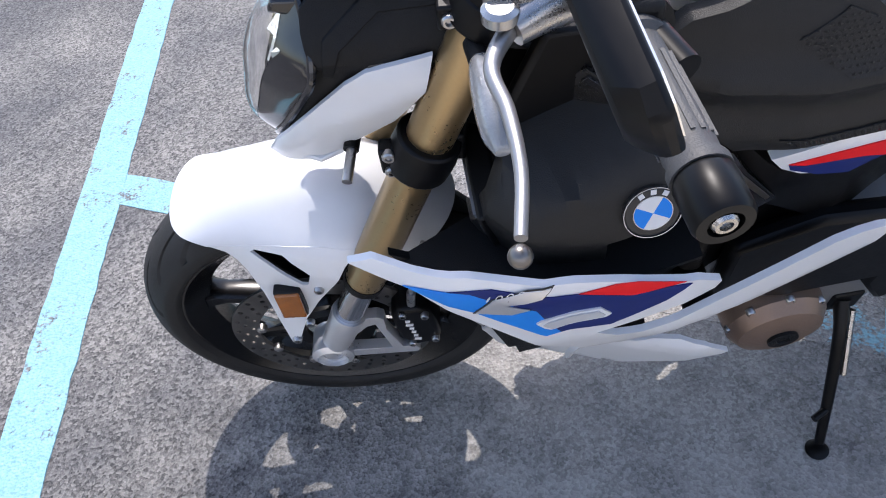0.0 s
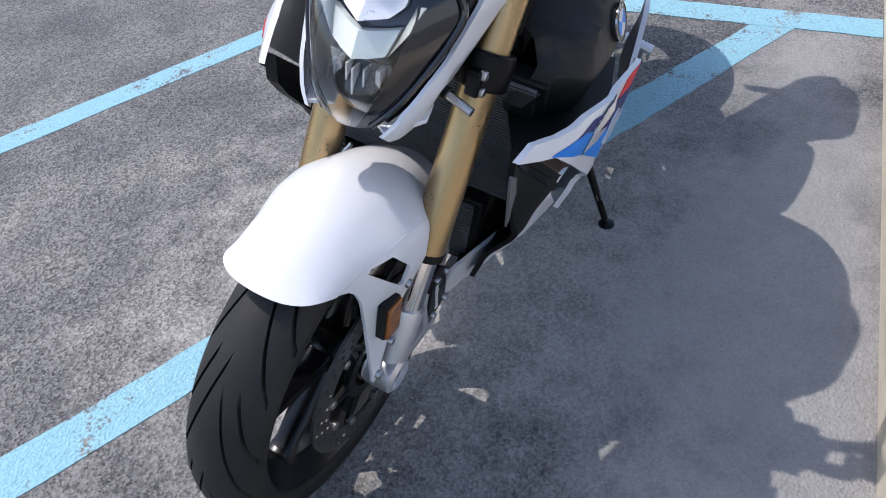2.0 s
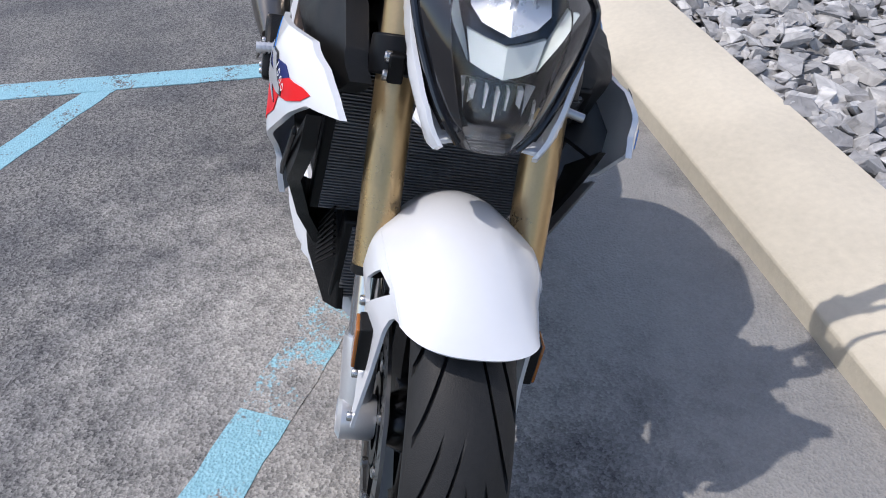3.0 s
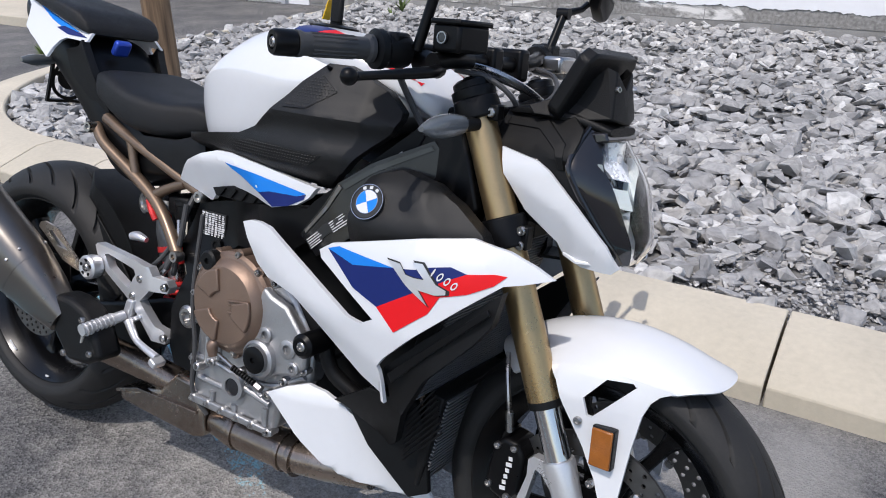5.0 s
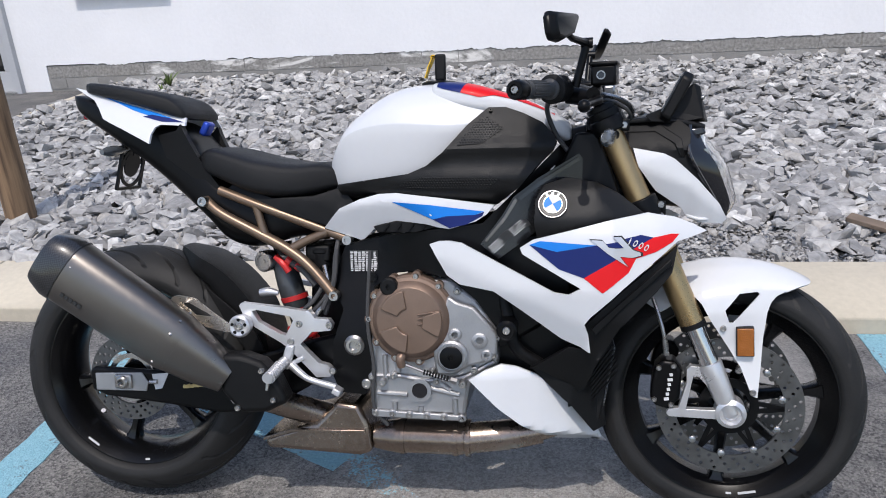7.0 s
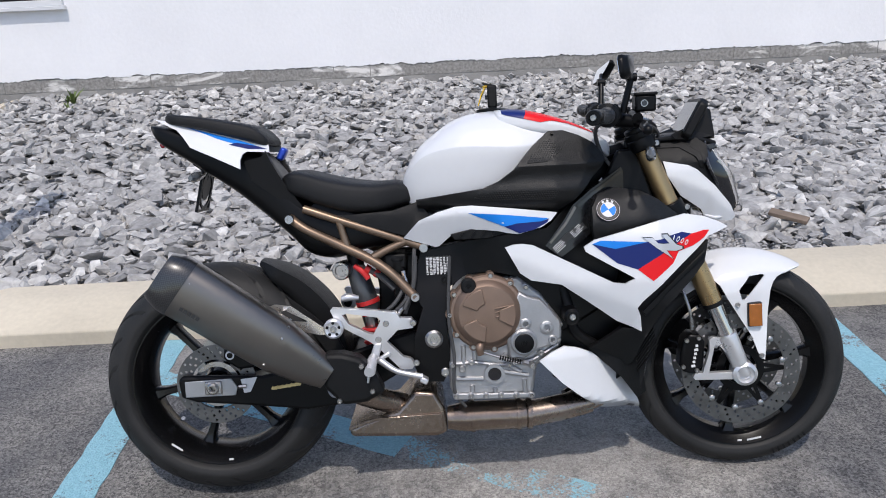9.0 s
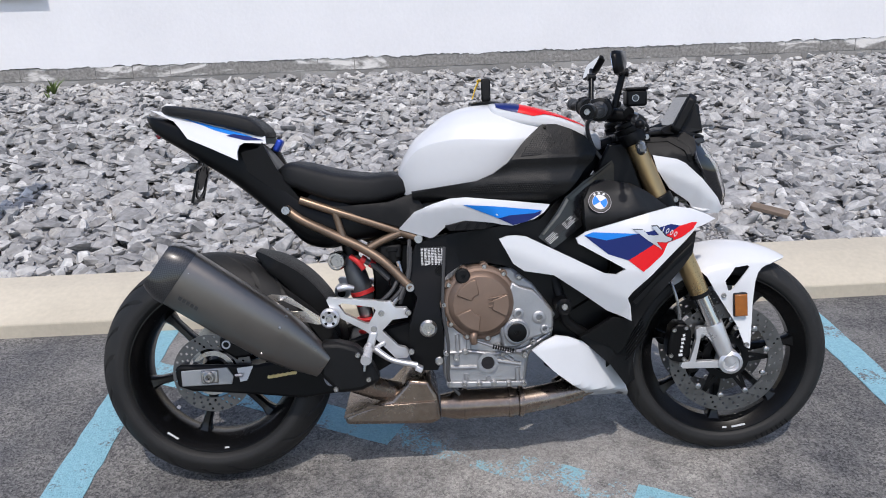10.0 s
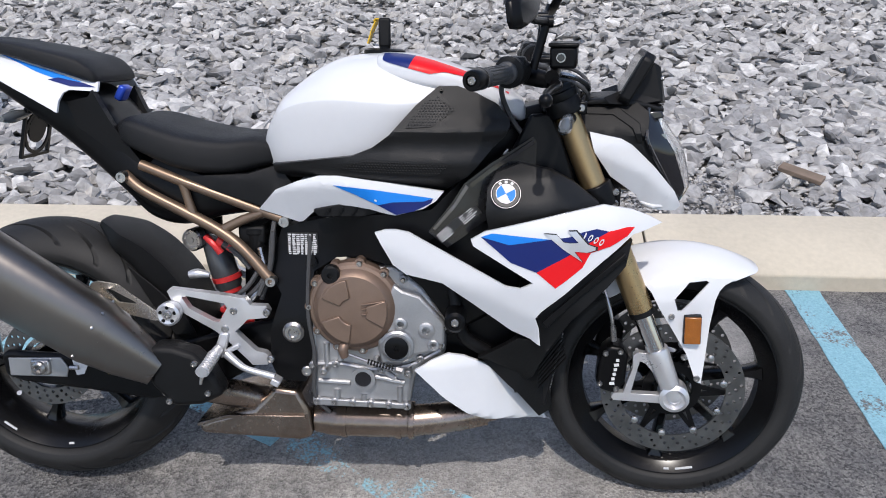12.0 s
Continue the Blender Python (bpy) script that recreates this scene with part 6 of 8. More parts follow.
for s in (-1, 1):
    fr = bpart("main_frame", sheet([(-0.15, 0.665), (-0.11, 0.676), (-0.06, 0.686), (0.06, 0.706), (0.18, 0.722), (0.25, 0.79), (0.35, 0.892), (0.385, 0.905), (0.4, 0.88), (0.37, 0.86), (0.29, 0.76), (0.24, 0.702), (0.18, 0.66), (0.1, 0.6), (0.03, 0.612), (-0.03, 0.602), (-0.08, 0.57), (-0.092, 0.49), (-0.082, 0.37), (-0.105, 0.318), (-0.165, 0.322), (-0.18, 0.36), (-0.178, 0.44), (-0.152, 0.52), (-0.185, 0.575)],
                               frame_y, s, 0.045, 0.03), SATIN, None, "black cast main frame", bev=0.006)
    bpart("pivot_bolt", lathe([(0, -0.01), (0.024, -0.01), (0.024, 0.004), (0.018, 0.009), (0.011, 0.009), (0.01, 0.001), (0, 0.001)], (-0.126, s * 0.15, 0.437), (0, s, 0), 24), STEEL, fr, "silver swingarm pivot")
    bpart("bolt", bolt((-0.1, s * 0.151, 0.345), (0, s, 0), 0.012), STEEL, fr)
    bpart("frame_plug", lathe([(0, -0.002), (0.014, -0.002), (0.014, 0.004), (0.009, 0.004), (0.008, 0.001), (0, 0.001)], (-0.087, s * (frame_y(-0.087, 0.59) + 0.001), 0.59), (0, s, 0), 20), BLACK, fr)
    beam = bpart("frame_beam", sheet([(0.214, 0.644), (0.174, 0.676), (0.222, 0.738), (0.247, 0.778), (0.3, 0.818), (0.387, 0.868), (0.412, 0.832), (0.38, 0.79), (0.34, 0.748), (0.293, 0.701)], beam_y, s, 0.03, 0.02), BEAMPAINT, fr, "smooth black frame beam", bev=0.007)
    # grey strip stands for the sky's glint on the black beam
    bpart("edge_highlight", sheet([(0.25, 0.776), (0.226, 0.736), (0.184, 0.684), (0.188, 0.68), (0.2305, 0.7295), (0.2565, 0.771)], lambda x, z: beam_y(x, z) + 0.0025, s, 0.003, 0.02), TITAN, fr, "grey strip drawn as a glint along the black frame beam", bev=0.001)
    # a gloss black strip added to carry that highlight up the beam
    bpart("edge_highlight", sheet([(0.256, 0.777), (0.3, 0.81), (0.385, 0.86), (0.39, 0.853), (0.305, 0.802), (0.262, 0.769)], lambda x, z: beam_y(x, z) + 0.003, s, 0.004, 0.02), GLOSSBLACK, fr, "glossy black frame edge", bev=0.0012)
    if s < 0:
        # sheets of small print as plain bars
        lb = bpart("print_label", slab([(-0.139, 0.604), (-0.072, 0.604), (-0.072, 0.654), (-0.139, 0.654)], -0.1175, -0.114), LABEL, fr)
        rng = random.Random(7)
        bm = bmesh.new()
        for c in range(7):
            for r in range(11):
                w = rng.uniform(0.004, 0.0088)
                box((-0.137 + c * 0.0092 + w / 2, -0.1182, 0.6068 + r * 0.0043), (w, 0.0008, rng.choice((0.002, 0.0026, 0.0034))), None, bm)
        tagged(bpart("print_bar", bm, PRINT, lb), kind="stuff")
        lb2 = bpart("warning_label", sheet([(0.2, 0.655), (0.19, 0.669), (0.226, 0.704), (0.272, 0.732), (0.284, 0.718), (0.238, 0.69)], lambda x, z: beam_y(x, z) + 0.0025, -1, 0.002, 0.02), LABEL, fr)
        bm = bmesh.new()
        rng2 = random.Random(3)
        for k in range(5):
            for q in range(2):
                x0, z0 = (0.1925 + 0.0028 * k, 0.6695 - 0.0031 * k) if q == 0 else (0.2375 + 0.0028 * k, 0.7075 - 0.0031 * k)
                d, L = Vector((0.76, 0, 0.65)), rng2.uniform(0.026, 0.038)
                a = Vector((x0, -beam_y(x0, z0) - 0.003, z0))
                b = a + d * L
                bar(a, (b.x, -beam_y(b.x, b.z) - 0.003, b.z), 0.0012, 0.0016, bm)
        tagged(bpart("print_bar", bm, PRINT, lb2), kind="stuff")
        bm = bmesh.new()
        for k in range(3):
            a = Vector((0.3 + k * 0.013, -0.152 + 0.006 * k, 0.805 + k * 0.014))
            bar(a, a + Vector((0.009, 0.004, 0.0095)), 0.0012, 0.003, bm)
        tagged(bpart("frame_lettering", bm, PRINT, fr), kind="stuff")

# ---- airbox side covers with the round badge ----
AIR = [(0.292, 0.722), (0.294, 0.77), (0.312, 0.802), (0.36, 0.818), (0.425, 0.806), (0.47, 0.782), (0.52, 0.742), (0.54, 0.706), (0.5, 0.672), (0.45, 0.648), (0.38, 0.625), (0.335, 0.645), (0.3, 0.68)]

# the clutch-side cover reaches higher under the bars and stands a little further out
AIR_L = [(0.28, 0.752), (0.285, 0.778), (0.303, 0.812), (0.345, 0.845), (0.39, 0.838), (0.43, 0.824), (0.47, 0.785), (0.495, 0.738), (0.51, 0.685), (0.5, 0.664), (0.47, 0.672), (0.41, 0.655), (0.372, 0.66), (0.38, 0.725), (0.352, 0.738)]


def air_y(x, z, s):
    """Face of the cover: leans back above the badge, and on the clutch side it folds inwards to the front."""
    y = lerp(x, ((0.23, 0.19), (0.33, 0.226), (0.42, 0.218), (0.54, 0.168 if s < 0 else 0.2)))
    y -= max(0, z - 0.735) * 0.45 + max(0, z - 0.79) * 0.65 + max(0, 0.72 - z) * 0.3
    if s < 0:
        return y + 0.006 * math.exp(-((x - 0.41 - (0.8 - z) * 0.7) / 0.02) ** 2)
    return y + 0.012 - max(0, x - lerp(z, ((0.69, 0.455), (0.745, 0.46), (0.777, 0.435), (0.796, 0.38), (0.83, 0.33))))


def sector(c, y, r1, a0, a1, s, n=10, t=0.0012):
    """A flat wedge of a disc."""
    outer = [(c[0] + r1 * math.cos(a), c[1] + r1 * math.sin(a)) for a in np.linspace(a0, a1, n)]
    return slab(outer + [c], s * y, s * (y + t))


for s in (-1, 1):
    air = bpart("airbox_cover", sheet(AIR if s < 0 else AIR_L, lambda x, z: air_y(x, z, s), s, 0.03, 0.014), GREYPLASTIC, None, "matt black airbox side cover with a round badge", bev=0.004, sharp=40)
    c = (0.331, 0.764) if s < 0 else (0.338, 0.764)
    y = air_y(*c, s) + 0.003
    br = 0.0295
    lean = Matrix.Translation((c[0], s * y, c[1])) @ Matrix.Rotation(radians(s * 23), 4, "X") @ Matrix.Translation((-c[0], -s * y, -c[1]))

    def badge_part(name, bm, mat, parent, label=""):
        bmesh.ops.transform(bm, matrix=lean, verts=bm.verts[:])
        return bpart(name, bm, mat, parent, label)

    bd = badge_part("badge", lathe([(0, -0.022), (br - 0.001, -0.022), (br - 0.001, 0.0), (br - 0.003, 0.0015), (0, 0.0015)], (c[0], s * y, c[1]), (0, s, 0), 40), LABEL, air, "round black badge with blue and white quarters")
    for r in (br, br - 0.0095):
        badge_part("badge_ring", ring_lathe([(r - 0.001, 0.0), (r, 0.0), (r, 0.0024), (r - 0.001, 0.0024)], (c[0], s * y, c[1]), (0, s, 0), 40), CHROME, bd)
    for k in range(4):
        badge_part("badge_quarter", sector(c, y + 0.0015, br - 0.0105, k * math.pi / 2 + 0.5, (k + 1) * math.pi / 2 + 0.5, s), BLUE if k % 2 else PRINT, bd)
    for a in (1.05, 1.57, 2.09):
        o = Vector((c[0] + (br - 0.0055) * math.cos(a), s * (y + 0.0018), c[1] + (br - 0.0055) * math.sin(a)))
        d = Vector((math.cos(a), 0, math.sin(a))) * 0.0026
        badge_part("badge_mark", bar(o - d, o + d, 0.001, 0.0055), PRINT, bd)

# ---- radiator shrouds with the stripes ----
SHROUD = [(0.067, 0.68), (0.088, 0.687), (0.11, 0.688), (0.137, 0.684), (0.228, 0.637), (0.334, 0.582), (0.364, 0.578), (0.388, 0.591), (0.268, 0.662), (0.263, 0.675), (0.29, 0.692), (0.366, 0.711), (0.45, 0.732), (0.525, 0.745), (0.58, 0.735), (0.62, 0.719), (0.648, 0.704), (0.61, 0.692), (0.585, 0.686), (0.53, 0.64), (0.468, 0.586), (0.408, 0.529), (0.396, 0.512), (0.404, 0.49), (0.409, 0.448), (0.38, 0.461), (0.349, 0.475), (0.269, 0.535), (0.206, 0.58), (0.17, 0.586), (0.131, 0.592), (0.103, 0.612)]


def shroud_y(x, z):
    base = lerp(x, ((0.06, 0.213), (0.2, 0.232), (0.35, 0.25), (0.45, 0.258), (0.55, 0.235), (0.65, 0.185)))
    return base - max(0, 0.58 - z) * 0.22 - 6 * max(0, z - 0.68) ** 2 - (max(0, 0.645 - (x - 0.1) * 0.45 - z) * 0.28 if x < 0.4 else 0)


DUCT_L = [(0.396, 0.505), (0.47, 0.575), (0.605, 0.686), (0.57, 0.61), (0.52, 0.52), (0.48, 0.42), (0.462, 0.32), (0.452, 0.25), (0.42, 0.262), (0.385, 0.3), (0.33, 0.362), (0.28, 0.395), (0.365, 0.455), (0.405, 0.45)]


def duct_y(x, z, s):
    y = lerp(z, ((0.25, 0.135), (0.33, 0.15), (0.42, 0.195), (0.52, 0.222), (0.68, 0.215)))
    return y if s < 0 else min(y + 0.006, lerp(x, ((0.38, 0.24), (0.45, 0.212), (0.52, 0.178), (0.62, 0.178))))


LOWER = {0.366: 0.705, 0.45: 0.713, 0.525: 0.719, 0.58: 0.715}
SHROUD_L = [(x, LOWER[x] if x in LOWER and z > 0.7 else z) for x, z in SHROUD]


def shroud_lift(x, s):
    """The clutch-side panel stands a little further out."""
    return lerp(x, ((0.1, 0.03), (0.3, 0.032), (0.42, 0.012), (0.6, 0.008))) if s > 0 else 0.0


for s in (-1, 1):
    sh = bpart("radiator_shroud", sheet(SHROUD if s < 0 else SHROUD_L, lambda x, z: shroud_y(x, z) + shroud_lift(x, s), s, 0.009, 0.014), WHITE, None, "gloss white radiator shroud with coloured stripes", bev=0.004, sharp=50)
    up = lambda x, z: shroud_y(x, z) + 0.0014 + shroud_lift(x, s)
    if s < 0:
        cols = ((BLUE, [(0.283, 0.682), (0.305, 0.69), (0.418, 0.682), (0.339, 0.668)]),
                (NAVY, [(0.283, 0.682), (0.339, 0.668), (0.418, 0.682), (0.456, 0.688), (0.48, 0.696), (0.509, 0.702), (0.534, 0.696), (0.504, 0.68), (0.394, 0.614), (0.343, 0.632)]),
                (RED, [(0.394, 0.614), (0.504, 0.68), (0.534, 0.696), (0.571, 0.702), (0.588, 0.701), (0.573, 0.685), (0.538, 0.666), (0.499, 0.654), (0.484, 0.625), (0.432, 0.583)]))
    else:
        cols = ((RED, [(0.415, 0.694), (0.378, 0.704), (0.355, 0.705), (0.306, 0.696), (0.325, 0.692), (0.359, 0.683)]),
                (NAVY, [(0.549, 0.699), (0.503, 0.707), (0.418, 0.6935), (0.359, 0.6825), (0.324, 0.6915), (0.299, 0.692), (0.321, 0.661), (0.375, 0.615), (0.43, 0.609), (0.438, 0.626), (0.459, 0.671), (0.499, 0.686), (0.526, 0.698)]),
                (BLUE, [(0.594, 0.691), (0.549, 0.699), (0.526, 0.698), (0.499, 0.686), (0.459, 0.671), (0.438, 0.626), (0.43, 0.609), (0.447, 0.606), (0.497, 0.64), (0.523, 0.659)]))
    for mt, poly in cols:
        bpart("shroud_stripe", sheet(poly, up, s, 0.001, 0.012), mt, sh)
    # the model sign as plain strokes
    up2 = lambda x, z: shroud_y(x, z) + 0.0034 + shroud_lift(x, s)
    for poly in [[(0.522, 0.661), (0.503, 0.692), (0.469, 0.708), (0.444, 0.713), (0.454, 0.699), (0.47, 0.69), (0.492, 0.682), (0.466, 0.676), (0.485, 0.662)]] if s > 0 else ([(0.408, 0.693), (0.431, 0.692), (0.444, 0.678), (0.458, 0.676), (0.474, 0.676), (0.452, 0.699), (0.468, 0.699), (0.492, 0.672), (0.508, 0.666), (0.508, 0.66), (0.492, 0.656), (0.466, 0.659), (0.482, 0.638), (0.441, 0.666)],):
        bpart("sign_edge", sheet([(x + (x - (0.445 if s < 0 else 0.485)) * 0.08, z + (z - (0.665 if s < 0 else 0.686)) * 0.08) for x, z in poly], lambda x, z: up(x, z) + 0.0011, s, 0.001, 0.012), LABEL, sh)
        bpart("sign_stroke", sheet(poly, up2, s, 0.0012, 0.012), SILVER, sh)
    bm = bmesh.new()
    for k in range(4):
        x, z = (0.486 + 0.0112 * k, 0.69 - 0.0048 * k) if s < 0 else (0.508 - 0.0112 * k, 0.694 + 0.0036 * k)
        ring = []
        for q in ((1.0, 0.6) if s < 0 else (0.75, 0.5)):
            ring.append([(x + q * ((0.0016 if k == 0 else 0.0044) * math.cos(a) - s * 0.0028 * math.sin(a)), z + q * 0.0066 * math.sin(a)) for a in np.linspace(0, 2 * math.pi, 12, endpoint=False)])
        V = [[bm.verts.new((px, s * up2(px, pz), pz)) for px, pz in r] for r in ring]
        for i in range(12):
            bm.faces.new((V[0][i], V[0][(i + 1) % 12], V[1][(i + 1) % 12], V[1][i]))
        if k == 0:
            bm.faces.new(V[1])
    tagged(bpart("number_bar", bm, PRINT, sh), kind="stuff")
    if s > 0:
        vent = bpart("shroud_vent", sheet([(0.459, 0.642), (0.452, 0.652), (0.391, 0.663), (0.378, 0.647), (0.384, 0.64), (0.443, 0.626)], lambda x, z: shroud_y(x, z) + 0.0036 + shroud_lift(x, s), s, 0.003, 0.012), WHITE, sh)
        bpart("vent_face", sheet([(0.452, 0.642), (0.447, 0.648), (0.393, 0.658), (0.385, 0.648), (0.387, 0.644), (0.441, 0.631)], lambda x, z: shroud_y(x, z) + 0.0052 + shroud_lift(x, s), s, 0.002, 0.012), FRAMEGREY, vent)
    # black duct behind and below the white panel
    bpart("shroud_duct", sheet(DUCT_L if s > 0 else [(0.396, 0.505), (0.47, 0.575), (0.585, 0.675), (0.575, 0.62), (0.545, 0.58), (0.47, 0.5), (0.425, 0.42), (0.4, 0.35), (0.385, 0.34), (0.37, 0.36), (0.3, 0.398), (0.28, 0.4), (0.365, 0.455), (0.405, 0.45)],
                              lambda x, z: duct_y(x, z, s), s, 0.02 if s < 0 else 0.01, 0.03), BLACK, sh, "black plastic duct", bev=0.004)
    if s > 0:
        # flat black liner that closes the gap between the panel and the airbox
        bm = slab([(0.6, 0.175), (0.5, 0.225), (0.36, 0.25), (0.27, 0.235), (0.27, 0.15), (0.5, 0.13)], 0.662, 0.668)
        for v in bm.verts:
            v.co = (v.co.x, v.co.z, v.co.y)
        bmesh.ops.recalc_face_normals(bm, faces=bm.faces[:])
        bpart("shroud_liner", bm, BLACK, sh)
    # louvres at the mouth of the duct
    for k in range(9):
        u = k / 8
        if s > 0:
            a = Vector((0.601, 0.178, 0.639)).lerp(Vector((0.563, 0.178, 0.608)), u)
            b = Vector((0.508, 0.178, 0.46)).lerp(Vector((0.491, 0.178, 0.5)), u)
        else:
            a = Vector((0.415, -0.152, 0.32)).lerp(Vector((0.412, -0.156, 0.397)), u)
            b = Vector((0.474, -0.134, 0.385)).lerp(Vector((0.456, -0.142, 0.462)), u)
        bpart("duct_slat", bar(a, b, 0.004, 0.003), FIN if s > 0 else SATIN, sh)
    bpart("duct_lip", sheet([(0.41, 0.5), (0.47, 0.558), (0.57, 0.65), (0.575, 0.64), (0.475, 0.545), (0.42, 0.487)], lambda x, z: 0.229 if s < 0 else duct_y(x, z, s) + 0.004, s, 0.006, 0.05), SATIN, sh, bev=0.002)
    bpart("bracket_bolt", lathe([(0, -0.06), (0.022, -0.06), (0.022, 0.0), (0.016, 0.006), (0.01, 0.006), (0.009, 0.001), (0, 0.001)], (0.232, s * 0.224, 0.494), (0, s, 0), 20), SATIN, sh)
    bpart("bolt", bolt((0.232, s * 0.226, 0.494), (0, s, 0), 0.009), STEEL, sh)

# ---- belly panels ----
BELLY = [(0.146, 0.377), (0.18, 0.395), (0.216, 0.407), (0.25, 0.4), (0.291, 0.383), (0.345, 0.338), (0.398, 0.29), (0.431, 0.23), (0.457, 0.168), (0.44, 0.168), (0.335, 0.182), (0.302, 0.229), (0.25, 0.274), (0.206, 0.312)]


BELLY_L = [(0.172, 0.368), (0.205, 0.388), (0.24, 0.396), (0.275, 0.392), (0.31, 0.38), (0.36, 0.355), (0.44, 0.326), (0.494, 0.303), (0.505, 0.285), (0.48, 0.21), (0.45, 0.192), (0.36, 0.2), (0.32, 0.235), (0.27, 0.275), (0.23, 0.31)]


def belly_side(x, z, s):
    w = lerp(x, ((0.14, 0.208), (0.22, 0.192), (0.295, 0.165), (0.36, 0.13), (0.42, 0.085), (0.46, 0.046)) if s < 0 else ((0.14, 0.202), (0.22, 0.192), (0.3, 0.165), (0.4, 0.122), (0.5, 0.08)))
    w -= max(0, lerp(x, ((0.24, 0.275), (0.3, 0.246), (0.36, 0.233), (0.42, 0.216), (0.46, 0.19))) - z) * 2.1
    return w + (0.042 if s > 0 else 0) - max(0, z - 0.385) * 0.6 - (max(0, 0.36 - z) * 0.2 if s > 0 else 0)


for s in (-1, 1):
    belly_y = lambda x, z: belly_side(x, z, s)
    be = bpart("belly_panel", sheet(BELLY if s < 0 else BELLY_L, belly_y, s, 0.008, 0.012), WHITE, None, "gloss white belly panel", bev=0.004, sharp=50)
    if s < 0:
        bpart("belly_mark", sheet([(0.418, 0.178), (0.438, 0.174), (0.436, 0.19), (0.42, 0.194)], lambda x, z: belly_y(x, z) + 0.0026, s, 0.001, 0.03), LABEL, be)
    bpart("belly_inner", sheet([(0.285, 0.39), (0.37, 0.45), (0.41, 0.44), (0.435, 0.36), (0.45, 0.25), (0.42, 0.24), (0.37, 0.31)], lambda x, z: lerp(x, ((0.28, 0.155), (0.36, 0.17), (0.45, 0.11))), s, 0.012, 0.03), BLACK, be, bev=0.003)

# ---- radiator and oil cooler ----
RADM = Matrix.Translation((0.452, 0, 0.585)) @ Matrix.Rotation(radians(15), 4, "Y")
bm = box((0, 0, 0), (0.03, 0.36, 0.3))
bmesh.ops.transform(bm, matrix=RADM, verts=bm.verts[:])
rad = bpart("radiator", bm, BLACK, None, "black finned radiator", bev=0.004)
bm = bmesh.new()
for k in range(46):
    box((0.0165, 0, -0.14 + k * 0.0062), (0.006, 0.33, 0.0024), None, bm)
bmesh.ops.transform(bm, matrix=RADM, verts=bm.verts[:])
tagged(bpart("fin_pack", bm, FIN, rad), kind="stuff")
COOLM = Matrix.Translation((0.435, 0, 0.355)) @ Matrix.Rotation(radians(10), 4, "Y")
bm = box((0, 0, 0), (0.03, 0.25, 0.18))
bmesh.ops.transform(bm, matrix=COOLM, verts=bm.verts[:])
cool = bpart("oil_cooler", bm, BLACK, None, "black finned oil cooler", bev=0.004)
bm = bmesh.new()
for k in range(22):
    box((0.017, 0, -0.08 + k * 0.0076), (0.006, 0.222, 0.003), None, bm)
bmesh.ops.transform(bm, matrix=COOLM, verts=bm.verts[:])
tagged(bpart("fin_pack", bm, FIN, cool), kind="stuff")

# ---- inner black parts ----
bpart("steering_head", slab([(0.32, 0.79), (0.36, 0.92), (0.44, 0.94), (0.47, 0.88), (0.51, 0.75), (0.4, 0.7)], -0.068, 0.068), SATIN, None, "black cast steering head", bev=0.01)
for s in (-1, 1):
    bpart("intake_panel", slab([(0.335, 0.82), (0.38, 0.912), (0.425, 0.915), (0.455, 0.84), (0.478, 0.77), (0.44, 0.72), (0.36, 0.74)], s * 0.1, s * 0.12), SATIN, None, "black inner intake panel", bev=0.006)
    # added black plate fills the dark gap before the engine
    bpart("engine_filler", slab([(0.19, 0.31), (0.19, 0.52), (0.26, 0.6), (0.42, 0.62), (0.4, 0.42), (0.375, 0.3), (0.3, 0.24)], s * 0.115, s * 0.128), SATIN, None, "black filler plate in place of the dark engine front", bev=0.006)
    bpart("hose", tube([(0.22, s * 0.15, 0.56), (0.235, s * 0.165, 0.5), (0.25, s * 0.16, 0.44), (0.3, s * 0.145, 0.4)], 0.014, 5, 12), BLACK, None, "black rubber coolant hose")

# ---- engine ----
eng = bpart("engine", slab([(-0.09, 0.3), (-0.08, 0.5), (-0.02, 0.58), (0.1, 0.6), (0.16, 0.55), (0.21, 0.48), (0.21, 0.4), (0.145, 0.355), (0.132, 0.278), (-0.07, 0.278)], -0.165, 0.165), ALLOY, None, "silver cast alloy engine block", bev=0.01, seg=3)
bpart("cylinder_block", slab([(0.05, 0.56), (0.14, 0.45), (0.22, 0.44), (0.36, 0.52), (0.38, 0.62), (0.3, 0.7), (0.16, 0.7)], -0.16, 0.16), SATIN, eng, "black cylinder head", bev=0.01)
cc = Vector((0.016, 0, 0.507))
clutch = bpart("clutch_cover", lathe([(0, -0.02), (0.1, -0.02), (0.1, 0.012), (0.095, 0.018), (0.088, 0.02), (0.082, 0.03), (0.074, 0.036), (0.05, 0.038), (0, 0.039)], cc + Vector((0, -0.165, 0)), (0, -1, 0), 56), BRONZE, eng, "bronze painted clutch cover", sharp=25)
for k in range(11):
    a = 0.3 + k * 2 * math.pi / 11
    bpart("cover_bolt", bolt(cc + Vector((0.098 * math.cos(a), -0.18, 0.098 * math.sin(a))), (0, -1, 0), 0.0065), STEEL, clutch)
    lathe_ear = lathe([(0, -0.015), (0.011, -0.015), (0.011, 0.012), (0, 0.012)], cc + Vector((0.098 * math.cos(a), -0.165, 0.098 * math.sin(a))), (0, -1, 0), 14)
    bpart("cover_ear", lathe_ear, BRONZE, clutch)
